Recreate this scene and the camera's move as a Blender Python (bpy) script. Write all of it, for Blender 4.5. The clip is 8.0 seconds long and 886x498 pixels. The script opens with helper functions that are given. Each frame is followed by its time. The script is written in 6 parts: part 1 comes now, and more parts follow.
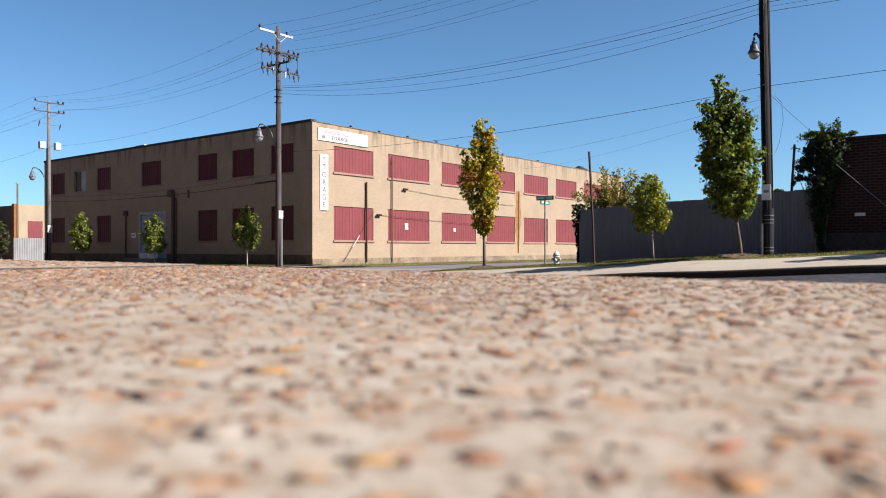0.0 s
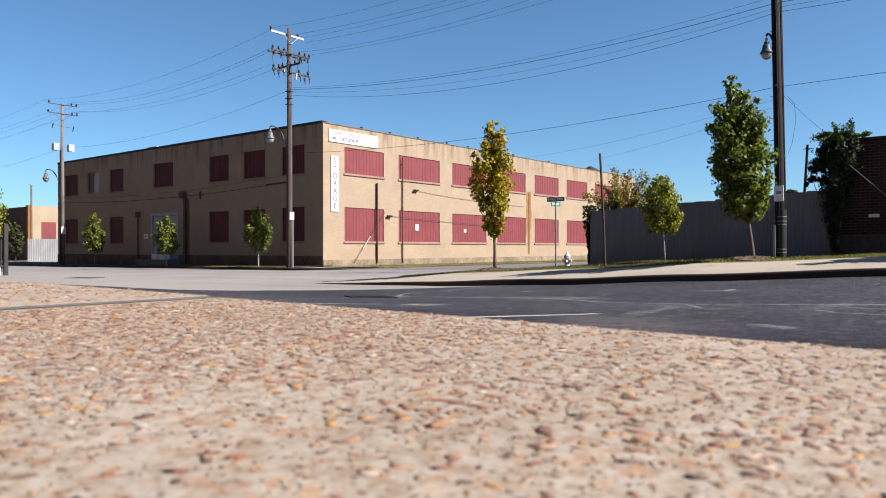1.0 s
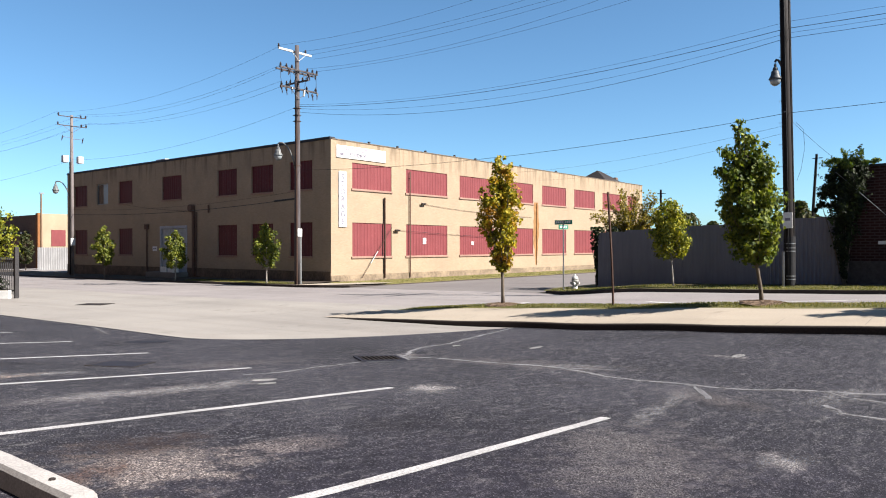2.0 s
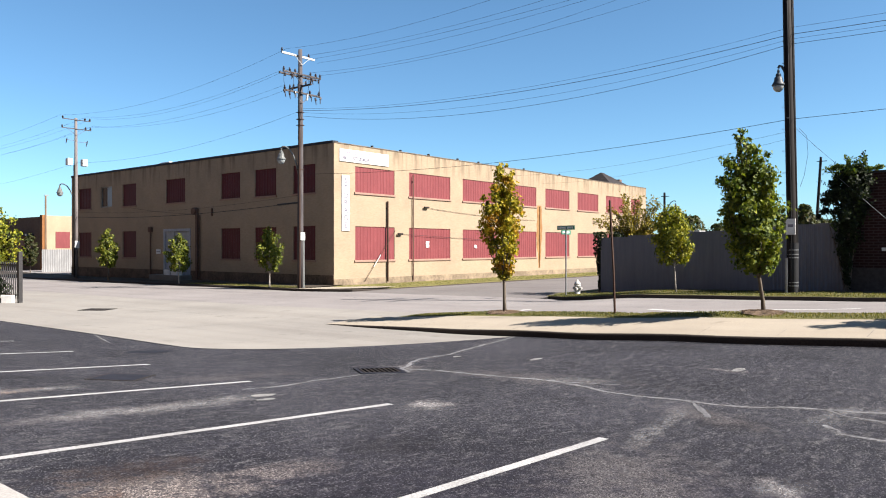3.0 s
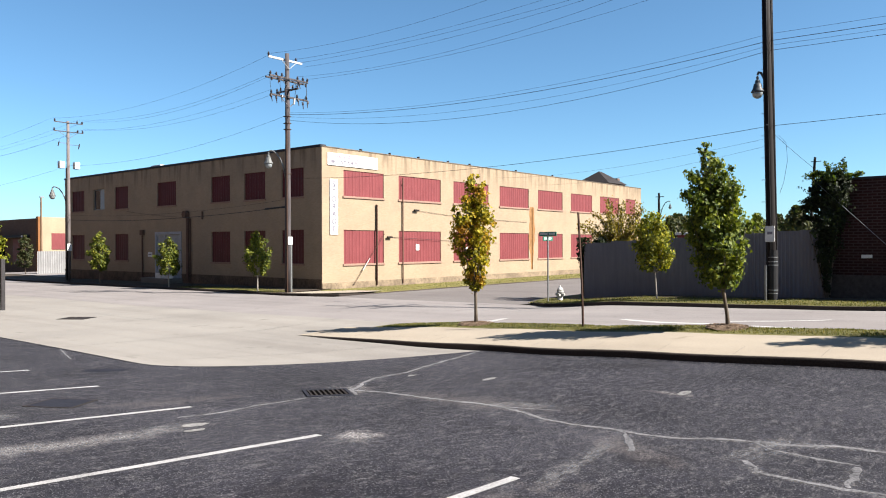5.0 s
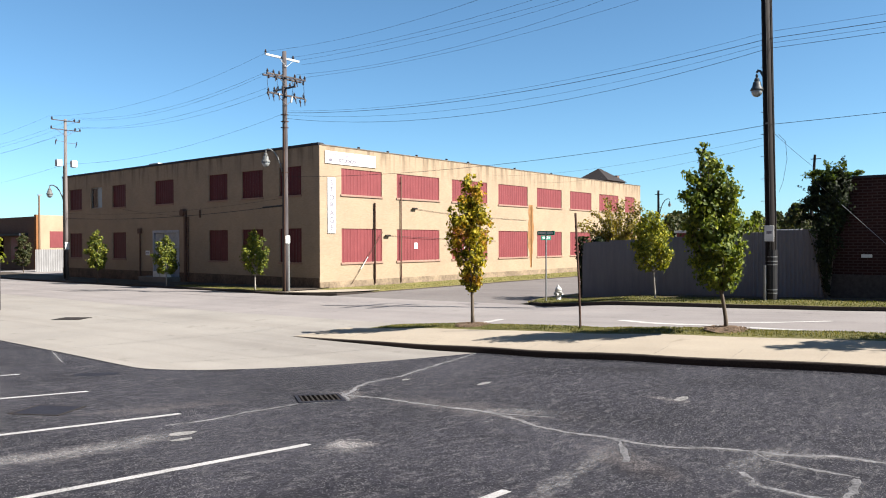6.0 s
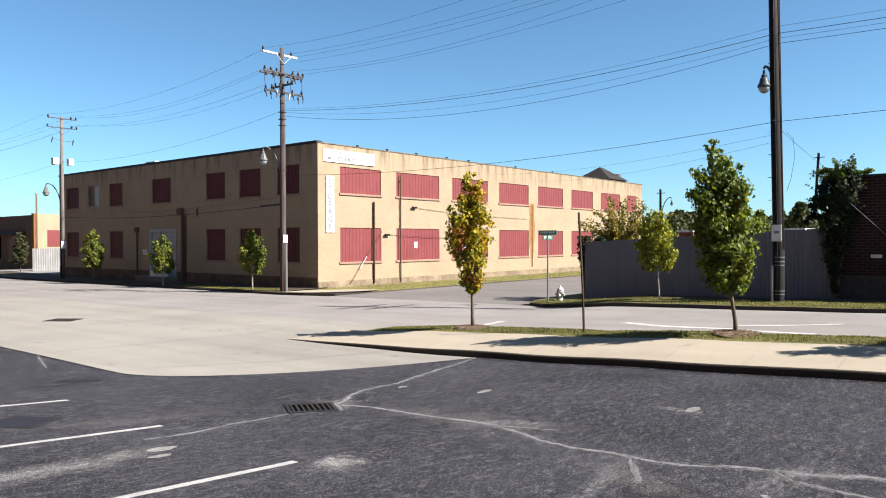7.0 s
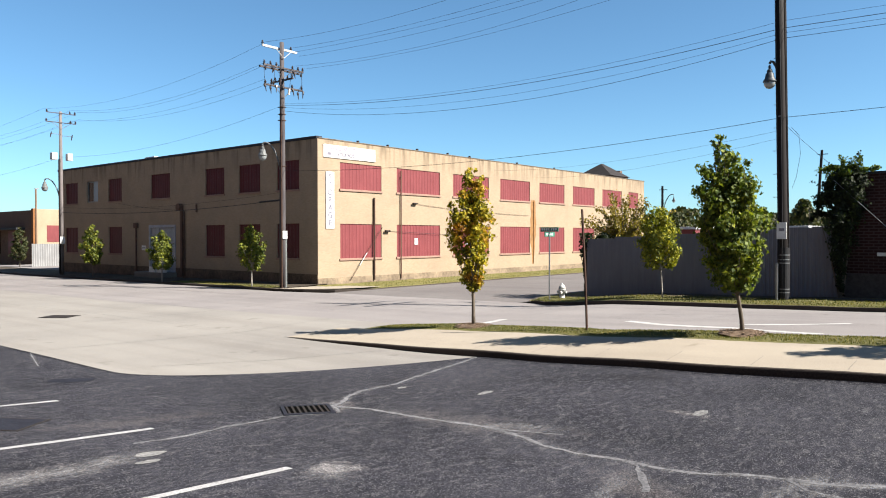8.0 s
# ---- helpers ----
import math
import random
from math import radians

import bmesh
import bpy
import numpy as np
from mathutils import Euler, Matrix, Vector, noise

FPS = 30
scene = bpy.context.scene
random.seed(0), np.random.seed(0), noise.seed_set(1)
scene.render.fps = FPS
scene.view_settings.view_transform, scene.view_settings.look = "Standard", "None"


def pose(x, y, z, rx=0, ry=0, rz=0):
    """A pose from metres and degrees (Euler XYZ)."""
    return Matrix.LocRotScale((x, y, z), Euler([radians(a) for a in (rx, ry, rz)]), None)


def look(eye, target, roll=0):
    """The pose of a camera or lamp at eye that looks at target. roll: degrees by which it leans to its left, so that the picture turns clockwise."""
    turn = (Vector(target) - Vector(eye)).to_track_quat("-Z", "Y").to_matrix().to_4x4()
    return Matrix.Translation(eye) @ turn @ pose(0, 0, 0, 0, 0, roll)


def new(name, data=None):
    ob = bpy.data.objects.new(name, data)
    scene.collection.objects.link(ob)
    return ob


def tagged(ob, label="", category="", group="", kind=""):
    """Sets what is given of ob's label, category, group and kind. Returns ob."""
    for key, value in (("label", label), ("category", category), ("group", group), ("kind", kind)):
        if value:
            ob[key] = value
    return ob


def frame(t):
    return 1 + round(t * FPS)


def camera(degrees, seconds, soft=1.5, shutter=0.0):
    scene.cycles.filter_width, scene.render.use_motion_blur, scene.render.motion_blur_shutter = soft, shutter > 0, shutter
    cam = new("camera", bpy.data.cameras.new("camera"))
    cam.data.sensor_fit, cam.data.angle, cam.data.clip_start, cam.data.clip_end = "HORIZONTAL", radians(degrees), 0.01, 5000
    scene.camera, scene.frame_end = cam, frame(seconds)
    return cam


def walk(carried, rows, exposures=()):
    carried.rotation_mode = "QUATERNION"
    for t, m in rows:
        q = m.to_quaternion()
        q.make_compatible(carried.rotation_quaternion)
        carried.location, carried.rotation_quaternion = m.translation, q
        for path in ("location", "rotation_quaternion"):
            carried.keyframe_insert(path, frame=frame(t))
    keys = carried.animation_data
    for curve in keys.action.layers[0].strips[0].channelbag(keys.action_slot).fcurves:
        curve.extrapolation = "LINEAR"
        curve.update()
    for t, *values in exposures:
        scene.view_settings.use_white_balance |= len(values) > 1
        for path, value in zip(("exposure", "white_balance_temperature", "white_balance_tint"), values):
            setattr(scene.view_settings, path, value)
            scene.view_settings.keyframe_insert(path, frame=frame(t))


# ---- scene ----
# ---------------------------------------------------------------- camera
cam = camera(62.0, 8.0, 1.05)
cam.data.dof.use_dof = True
cam.data.dof.focus_distance = 12.0
cam.data.dof.aperture_fstop = 18.0
# seconds, x, y, z, pitch, roll, yaw
PATH = [
    (0.0, -2.190, 0.605, 0.6355, -0.085, -0.06, -52.353), (0.5, -2.190, 0.605, 0.6455, -0.075, -0.06, -52.310),
    (0.8, -2.190, 0.605, 0.653, -0.062, -0.07, -51.844), (1.0, -2.190, 0.605, 0.678, -0.050, -0.07, -51.537),
    (1.1, -2.190, 0.606, 0.705, -0.030, -0.08, -51.400), (1.2, -2.191, 0.608, 0.752, -0.020, -0.09, -51.310),
    (1.3, -2.192, 0.610, 0.812, -0.010, -0.10, -51.230), (1.5, -2.195, 0.615, 1.025, -0.060, -0.10, -51.180),
    (1.7, -2.208, 0.605, 1.341, -0.092, -0.10, -51.086), (2.0, -2.234, 0.595, 1.710, -0.150, -0.11, -50.975),
    (2.2, -2.233, 0.590, 1.835, -0.150, -0.05, -50.918), (3.3, -2.132, 0.490, 1.905, -0.090, -0.04, -50.602),
    (3.5, -2.056, 0.362, 1.910, -0.105, -0.03, -50.567), (4.0, -1.873, 0.133, 1.911, -0.129, -0.05, -50.557),
    (4.5, -1.698, -0.070, 1.975, -0.164, -0.06, -50.535), (4.7, -1.639, -0.103, 2.140, -0.218, -0.12, -50.487),
    (5.8, -1.450, -0.120, 2.395, -0.525, -0.20, -50.455), (6.0, -1.380, -0.080, 2.399, -0.555, -0.23, -50.450),
    (6.5, -1.101, 0.128, 2.427, -0.585, -0.27, -50.420), (7.0, -0.885, 0.277, 2.440, -0.659, -0.21, -50.405),
    (7.5, -0.744, 0.370, 2.453, -0.840, -0.16, -50.366), (8.0, -0.632, 0.480, 2.457, -0.951, -0.06, -50.344)]
walk(cam, [(t, pose(x, y, z, 90 + p, 0, w) @ pose(0, 0, 0, 0, 0, r)) for t, x, y, z, p, r, w in PATH],
     [(0.0, 1.59, 6250, 13), (1.0, 1.59, 6250, 13), (1.6, 1.80, 6300, 12), (2.0, 1.91, 6450, 11), (3.5, 1.95, 6500, 10), (8.0, 1.92, 6500, 8)])

# ---------------------------------------------------------------- light
SUN_TO = Vector((0.256, -0.710, 0.656)).normalized()
world = bpy.data.worlds.new("sky")
scene.world = world
world.use_nodes = True
wn = world.node_tree
sky = wn.nodes.new("ShaderNodeTexSky")
sky.sky_type = "NISHITA"
sky.sun_disc = False
sky.sun_elevation = math.asin(SUN_TO.z)
sky.sun_rotation = math.atan2(SUN_TO.x, SUN_TO.y)
sky.air_density, sky.dust_density, sky.ozone_density = 0.72, 0.60, 2.3
deep = wn.nodes.new("ShaderNodeMix")
deep.data_type, deep.blend_type = "RGBA", "MULTIPLY"
deep.inputs[0].default_value = 1.0
deep.inputs[7].default_value = (0.588, 0.800, 0.838, 1)
wn.links.new(sky.outputs[0], deep.inputs[6])
wn.links.new(deep.outputs[2], wn.nodes["Background"].inputs[0])
wn.nodes["Background"].inputs[1].default_value = 0.059
sun = new("sun", bpy.data.lights.new("sun", "SUN"))
sun.data.energy, sun.data.angle, sun.data.color = 5.0, radians(0.55), (1.0, 0.93, 0.84)
sun.matrix_world = look(SUN_TO * 60, (0, 0, 0))


# ---------------------------------------------------------------- materials
def dust_material():
    """Pale dust lying thin on asphalt, thinning out towards its edges by the mesh's own dust value."""
    m = bpy.data.materials.new("pale_dust")
    m.use_nodes = True
    nt = m.node_tree
    b = nt.nodes["Principled BSDF"]
    geo = nt.nodes.new("ShaderNodeTexCoord").outputs["Object"]
    amount = nt.nodes.new("ShaderNodeAttribute")
    amount.attribute_name = "dust"
    cloud = tex(nt, "ShaderNodeTexNoise", 6.0, mapping(nt, geo, (0.7, 2.0, 1.0), (0, 0, 0.15)), 9, 0.78)
    grain = tex(nt, "ShaderNodeTexNoise", 60.0, geo, 4, 0.8)
    cover = blend(nt, "MULTIPLY", 1.0, ramp(nt, cloud, ((0.42, (0, 0, 0)), (0.60, (1, 1, 1)))), ramp(nt, grain, ((0.40, (0.05, 0.05, 0.05)), (0.57, (1, 1, 1)))))
    cover = blend(nt, "MULTIPLY", 1.0, cover, amount.outputs["Color"])
    nt.links.new(cover, b.inputs["Alpha"])
    b.inputs["Base Color"].default_value = (0.245, 0.242, 0.250, 1)
    b.inputs["Roughness"].default_value = 0.95
    b.inputs["Specular IOR Level"].default_value = 0.05
    return m


def ramp(nt, fac, stops):
    node = nt.nodes.new("ShaderNodeValToRGB")
    els = node.color_ramp.elements
    while len(els) < len(stops):
        els.new(0.5)
    for e, (p, c) in zip(els, stops):
        e.position, e.color = p, (*c, 1)
    nt.links.new(fac, node.inputs[0])
    return node.outputs[0]


def tex(nt, kind, scale, vec, detail=4.0, rough=0.55, out=None):
    node = nt.nodes.new(kind)
    node.inputs["Scale"].default_value = scale
    if kind == "ShaderNodeTexNoise":
        node.inputs["Detail"].default_value, node.inputs["Roughness"].default_value = detail, rough
    nt.links.new(vec, node.inputs["Vector"])
    return node.outputs[out if out else 0]


def blend(nt, mode, fac, a, b):
    node = nt.nodes.new("ShaderNodeMix")
    node.data_type, node.blend_type = "RGBA", mode
    for socket, value in ((node.inputs[0], fac), (node.inputs[6], a), (node.inputs[7], b)):
        if isinstance(value, (float, int)):
            socket.default_value = value
        elif isinstance(value, tuple):
            socket.default_value = (*value, 1)
        else:
            nt.links.new(value, socket)
    return node.outputs[2]


def mapping(nt, vec, scale=(1, 1, 1), rot=(0, 0, 0)):
    node = nt.nodes.new("ShaderNodeMapping")
    node.inputs["Scale"].default_value, node.inputs["Rotation"].default_value = scale, rot
    nt.links.new(vec, node.inputs["Vector"])
    return node.outputs[0]


def material(name, dark, light, fine=20.0, coarse=0.6, rough=0.8, metal=0.0, bump=0.3, depth=0.004, stain=0.25, stretch=(1, 1, 1), spec=0.2):
    """A worn surface: fine grain between two colours, broad stains over it, and grain relief."""
    m = bpy.data.materials.new(name)
    m.use_nodes = True
    nt = m.node_tree
    b = nt.nodes["Principled BSDF"]
    geo = nt.nodes.new("ShaderNodeTexCoord").outputs["Object"]
    vec = mapping(nt, geo, stretch)
    grain = tex(nt, "ShaderNodeTexNoise", fine, vec, 6, 0.65)
    broad = tex(nt, "ShaderNodeTexNoise", coarse, geo, 5, 0.6)
    col = ramp(nt, grain, ((0.32, dark), (0.68, light)))
    shade = ramp(nt, broad, ((0.3, (1 - stain,) * 3), (0.7, (1.0, 1.0, 1.0))))
    col = blend(nt, "MULTIPLY", 1.0, col, shade)
    nt.links.new(col, b.inputs["Base Color"])
    b.inputs["Roughness"].default_value, b.inputs["Metallic"].default_value = rough, metal
    b.inputs["Specular IOR Level"].default_value = spec
    if bump:
        bn = nt.nodes.new("ShaderNodeBump")
        bn.inputs["Strength"].default_value, bn.inputs["Distance"].default_value = bump, depth
        nt.links.new(grain, bn.inputs["Height"])
        nt.links.new(bn.outputs[0], b.inputs["Normal"])
    m["col"] = 1
    return m


def asphalt_material():
    m = bpy.data.materials.new("worn_asphalt")
    m.use_nodes = True
    nt = m.node_tree
    b = nt.nodes["Principled BSDF"]
    geo = nt.nodes.new("ShaderNodeTexCoord").outputs["Object"]
    speck = tex(nt, "ShaderNodeTexNoise", 150.0, geo, 4, 0.80)
    col = ramp(nt, speck, ((0.34, (0.0062, 0.0062, 0.0088)), (0.50, (0.0192, 0.0190, 0.0262)), (0.60, (0.038, 0.0380, 0.047)), (0.70, (0.140, 0.140, 0.152))))
    mid = tex(nt, "ShaderNodeTexNoise", 7.0, mapping(nt, geo, (1.0, 1.35, 1.0), (0, 0, 0.65)), 11, 0.84)
    col = blend(nt, "MULTIPLY", 1.0, col, ramp(nt, mid, ((0.38, (0.50, 0.50, 0.52)), (0.50, (0.92, 0.92, 0.92)), (0.64, (1.55, 1.53, 1.51)))))
    broad = tex(nt, "ShaderNodeTexNoise", 0.35, geo, 6, 0.62)
    col = blend(nt, "MULTIPLY", 1.0, col, ramp(nt, broad, ((0.30, (0.40, 0.40, 0.43)), (0.70, (1.10, 1.09, 1.08)))))
    # single stones laid bare in the binder
    stone = tex(nt, "ShaderNodeTexVoronoi", 95.0, geo, out="Color")
    pick = nt.nodes.new("ShaderNodeSeparateColor")
    nt.links.new(stone, pick.inputs[0])
    col = blend(nt, "MIX", ramp(nt, pick.outputs[0], ((0.88, (0, 0, 0)), (0.95, (0.70, 0.70, 0.70)))), col, (0.125, 0.123, 0.130))
    col = blend(nt, "MULTIPLY", 1.0, col, ramp(nt, pick.outputs[1], ((0.0, (0.62, 0.62, 0.63)), (0.5, (1, 1, 1)), (1.0, (1.25, 1.24, 1.22)))))
    # scattered short scuffs where the binder has gone
    scuff = tex(nt, "ShaderNodeTexNoise", 5.2, mapping(nt, geo, (0.8, 1.9, 1.0), (0, 0, 0.6)), 10, 0.78)
    grit = tex(nt, "ShaderNodeTexNoise", 42.0, geo, 5, 0.8)
    gravel = tex(nt, "ShaderNodeTexVoronoi", 125.0, geo, out="Color")
    tone_of = nt.nodes.new("ShaderNodeSeparateColor")
    nt.links.new(gravel, tone_of.inputs[0])
    both = nt.nodes.new("ShaderNodeMath")
    both.operation = "MULTIPLY"
    nt.links.new(ramp(nt, scuff, ((0.52, (0, 0, 0)), (0.60, (0.55, 0.55, 0.55)), (0.70, (0.95, 0.95, 0.95)))), both.inputs[0])
    nt.links.new(ramp(nt, grit, ((0.44, (0, 0, 0)), (0.58, (0.85, 0.85, 0.85)))), both.inputs[1])
    col = blend(nt, "MIX", both.outputs[0], col, (0.150, 0.147, 0.152))
    # darker area before the walkway, with a ragged edge
    dark_area = nt.nodes.new("ShaderNodeVectorMath")
    dark_area.operation = "SUBTRACT"
    dark_area.inputs[1].default_value = (0.6, 2.0, 0)
    nt.links.new(geo, dark_area.inputs[0])
    reach = nt.nodes.new("ShaderNodeVectorMath")
    reach.operation = "LENGTH"
    nt.links.new(mapping(nt, dark_area.outputs[0], (0.28, 0.30, 0.0)), reach.inputs[0])
    rim = nt.nodes.new("ShaderNodeMath")
    rim.operation = "MULTIPLY_ADD"
    rim.inputs[1].default_value = 1.2
    nt.links.new(scuff, rim.inputs[0])
    nt.links.new(reach.outputs["Value"], rim.inputs[2])
    soft = nt.nodes.new("ShaderNodeMapRange")
    soft.inputs["From Min"].default_value, soft.inputs["From Max"].default_value = 1.15, 1.95
    nt.links.new(rim.outputs[0], soft.inputs["Value"])
    col = blend(nt, "MULTIPLY", 1.0, col, ramp(nt, soft.outputs[0], ((0.0, (0.66, 0.63, 0.70)), (1.0, (1, 1, 1)))))
    # places where the surface has ravelled to pale gravel
    ragged = tex(nt, "ShaderNodeTexNoise", 3.6, geo, 10, 0.80)
    for x, y, rx, ry, turn, tone in ((0.0, 2.22, 0.84, 0.64, -12, (0.240, 0.218, 0.216)), (0.12, 2.66, 0.42, 0.17, 0, (0.050, 0.036, 0.034)), (0.76, 2.42, 0.50, 0.12, -15, (0.150, 0.146, 0.150)), (0.60, 1.80, 0.34, 0.16, 20, (0.120, 0.115, 0.118)), (3.3, 3.0, 0.42, 0.22, 0, (0.018, 0.016, 0.020)), (3.68, 2.1, 0.30, 0.14, 30, (0.15, 0.145, 0.148)), (0.30, 5.15, 0.74, 0.70, 0, (0.185, 0.166, 0.156)), (0.55, 5.70, 0.72, 0.38, 0, (0.026, 0.018, 0.016)), (-0.1, 5.2, 0.35, 0.25, 0, (0.052, 0.032, 0.026)), (1.4, 5.0, 0.5, 0.3, 0, (0.11, 0.10, 0.10)), (1.9, 8.15, 1.7, 0.28, 3, (0.13, 0.127, 0.130)),
                                     (4.60, 6.35, 0.36, 0.30, 0, (0.21, 0.205, 0.205)), (6.1, 3.5, 0.9, 0.35, 60, (0.10, 0.096, 0.10)), (3.0, 3.0, 1.6, 0.8, 20, (0.085, 0.082, 0.085)), (7.3, 6.6, 0.5, 1.6, 5, (0.075, 0.072, 0.075)),
                                     (6.9, 9.0, 0.45, 0.42, 0, (0.14, 0.135, 0.135)), (9.3, 4.3, 0.4, 0.12, 80, (0.16, 0.155, 0.155)), (1.0, 10.3, 0.9, 0.25, -8, (0.19, 0.15, 0.13)), (4.2, 10.1, 1.3, 0.35, -10, (0.075, 0.072, 0.075))):
        off = nt.nodes.new("ShaderNodeVectorMath")
        off.operation = "SUBTRACT"
        off.inputs[1].default_value = (x, y, 0)
        nt.links.new(geo, off.inputs[0])
        size = nt.nodes.new("ShaderNodeVectorMath")
        size.operation = "MULTIPLY"
        size.inputs[1].default_value = (1 / rx, 1 / ry, 0)
        nt.links.new(mapping(nt, off.outputs[0], (1, 1, 1), (0, 0, -radians(turn))), size.inputs[0])
        far = nt.nodes.new("ShaderNodeVectorMath")
        far.operation = "LENGTH"
        nt.links.new(size.outputs[0], far.inputs[0])
        sum_ = nt.nodes.new("ShaderNodeMath")
        sum_.operation = "MULTIPLY_ADD"
        sum_.inputs[1].default_value = 5.0
        nt.links.new(ragged, sum_.inputs[0])
        nt.links.new(far.outputs["Value"], sum_.inputs[2])
        edge = nt.nodes.new("ShaderNodeMapRange")
        edge.inputs["From Min"].default_value, edge.inputs["From Max"].default_value = 3.50, 2.70
        nt.links.new(sum_.outputs[0], edge.inputs["Value"])
        mul = nt.nodes.new("ShaderNodeMath")
        mul.operation = "MULTIPLY"
        nt.links.new(edge.outputs[0], mul.inputs[0])
        nt.links.new(ramp(nt, grit, ((0.40, (0.0, 0.0, 0.0)), (0.56, (1, 1, 1)))), mul.inputs[1])
        mixed = blend(nt, "MULTIPLY", 1.0, ramp(nt, tone_of.outputs[0], ((0.0, (0.05, 0.045, 0.05)), (0.42, (0.45, 0.42, 0.43)), (0.72, (1.15, 1.08, 1.08)), (1.0, (1.9, 1.9, 1.9)))), tone)
        col = blend(nt, "MIX", mul.outputs[0], col, mixed)
    # dark oil stains
    oil = tex(nt, "ShaderNodeTexNoise", 0.42, mapping(nt, geo, (1, 1, 1), (0, 0, 2.0)), 4, 0.5)
    col = blend(nt, "MULTIPLY", 1.0, col, ramp(nt, oil, ((0.62, (1, 1, 1)), (0.72, (0.55, 0.53, 0.52)))))
    nt.links.new(col, b.inputs["Base Color"])
    b.inputs["Roughness"].default_value = 0.92
    b.inputs["Specular IOR Level"].default_value = 0.10
    bn = nt.nodes.new("ShaderNodeBump")
    bn.inputs["Strength"].default_value, bn.inputs["Distance"].default_value = 0.5, 0.004
    nt.links.new(speck, bn.inputs["Height"])
    nt.links.new(bn.outputs[0], b.inputs["Normal"])
    return m


def concrete_material(name, tint, joints=0.0):
    m = bpy.data.materials.new(name)
    m.use_nodes = True
    nt = m.node_tree
    b = nt.nodes["Principled BSDF"]
    geo = nt.nodes.new("ShaderNodeTexCoord").outputs["Object"]
    grain = tex(nt, "ShaderNodeTexNoise", 60.0, geo, 5, 0.7)
    dark, light = tuple(0.8 * c for c in tint), tuple(1.12 * c for c in tint)
    col = ramp(nt, grain, ((0.3, dark), (0.7, light)))
    broad = tex(nt, "ShaderNodeTexNoise", 0.22, geo, 6, 0.62)
    col = blend(nt, "MULTIPLY", 1.0, col, ramp(nt, broad, ((0.28, (0.80, 0.79, 0.79)), (0.72, (1.05, 1.04, 1.02)))))
    # tyre tracks and drips, drawn out along the road
    track = tex(nt, "ShaderNodeTexNoise", 1.1, mapping(nt, geo, (1.0, 0.06, 1.0)), 5, 0.6)
    col = blend(nt, "MULTIPLY", 1.0, col, ramp(nt, track, ((0.34, (0.90, 0.89, 0.89)), (0.55, (1, 1, 1)))))
    spot = tex(nt, "ShaderNodeTexNoise", 1.7, geo, 3, 0.5)
    col = blend(nt, "MULTIPLY", 1.0, col, ramp(nt, spot, ((0.66, (1, 1, 1)), (0.76, (0.72, 0.71, 0.70)))))
    nt.links.new(col, b.inputs["Base Color"])
    b.inputs["Roughness"].default_value = 0.88
    b.inputs["Specular IOR Level"].default_value = 0.06
    bn = nt.nodes.new("ShaderNodeBump")
    bn.inputs["Strength"].default_value, bn.inputs["Distance"].default_value = 0.3, 0.004
    nt.links.new(grain, bn.inputs["Height"])
    nt.links.new(bn.outputs[0], b.inputs["Normal"])
    return m


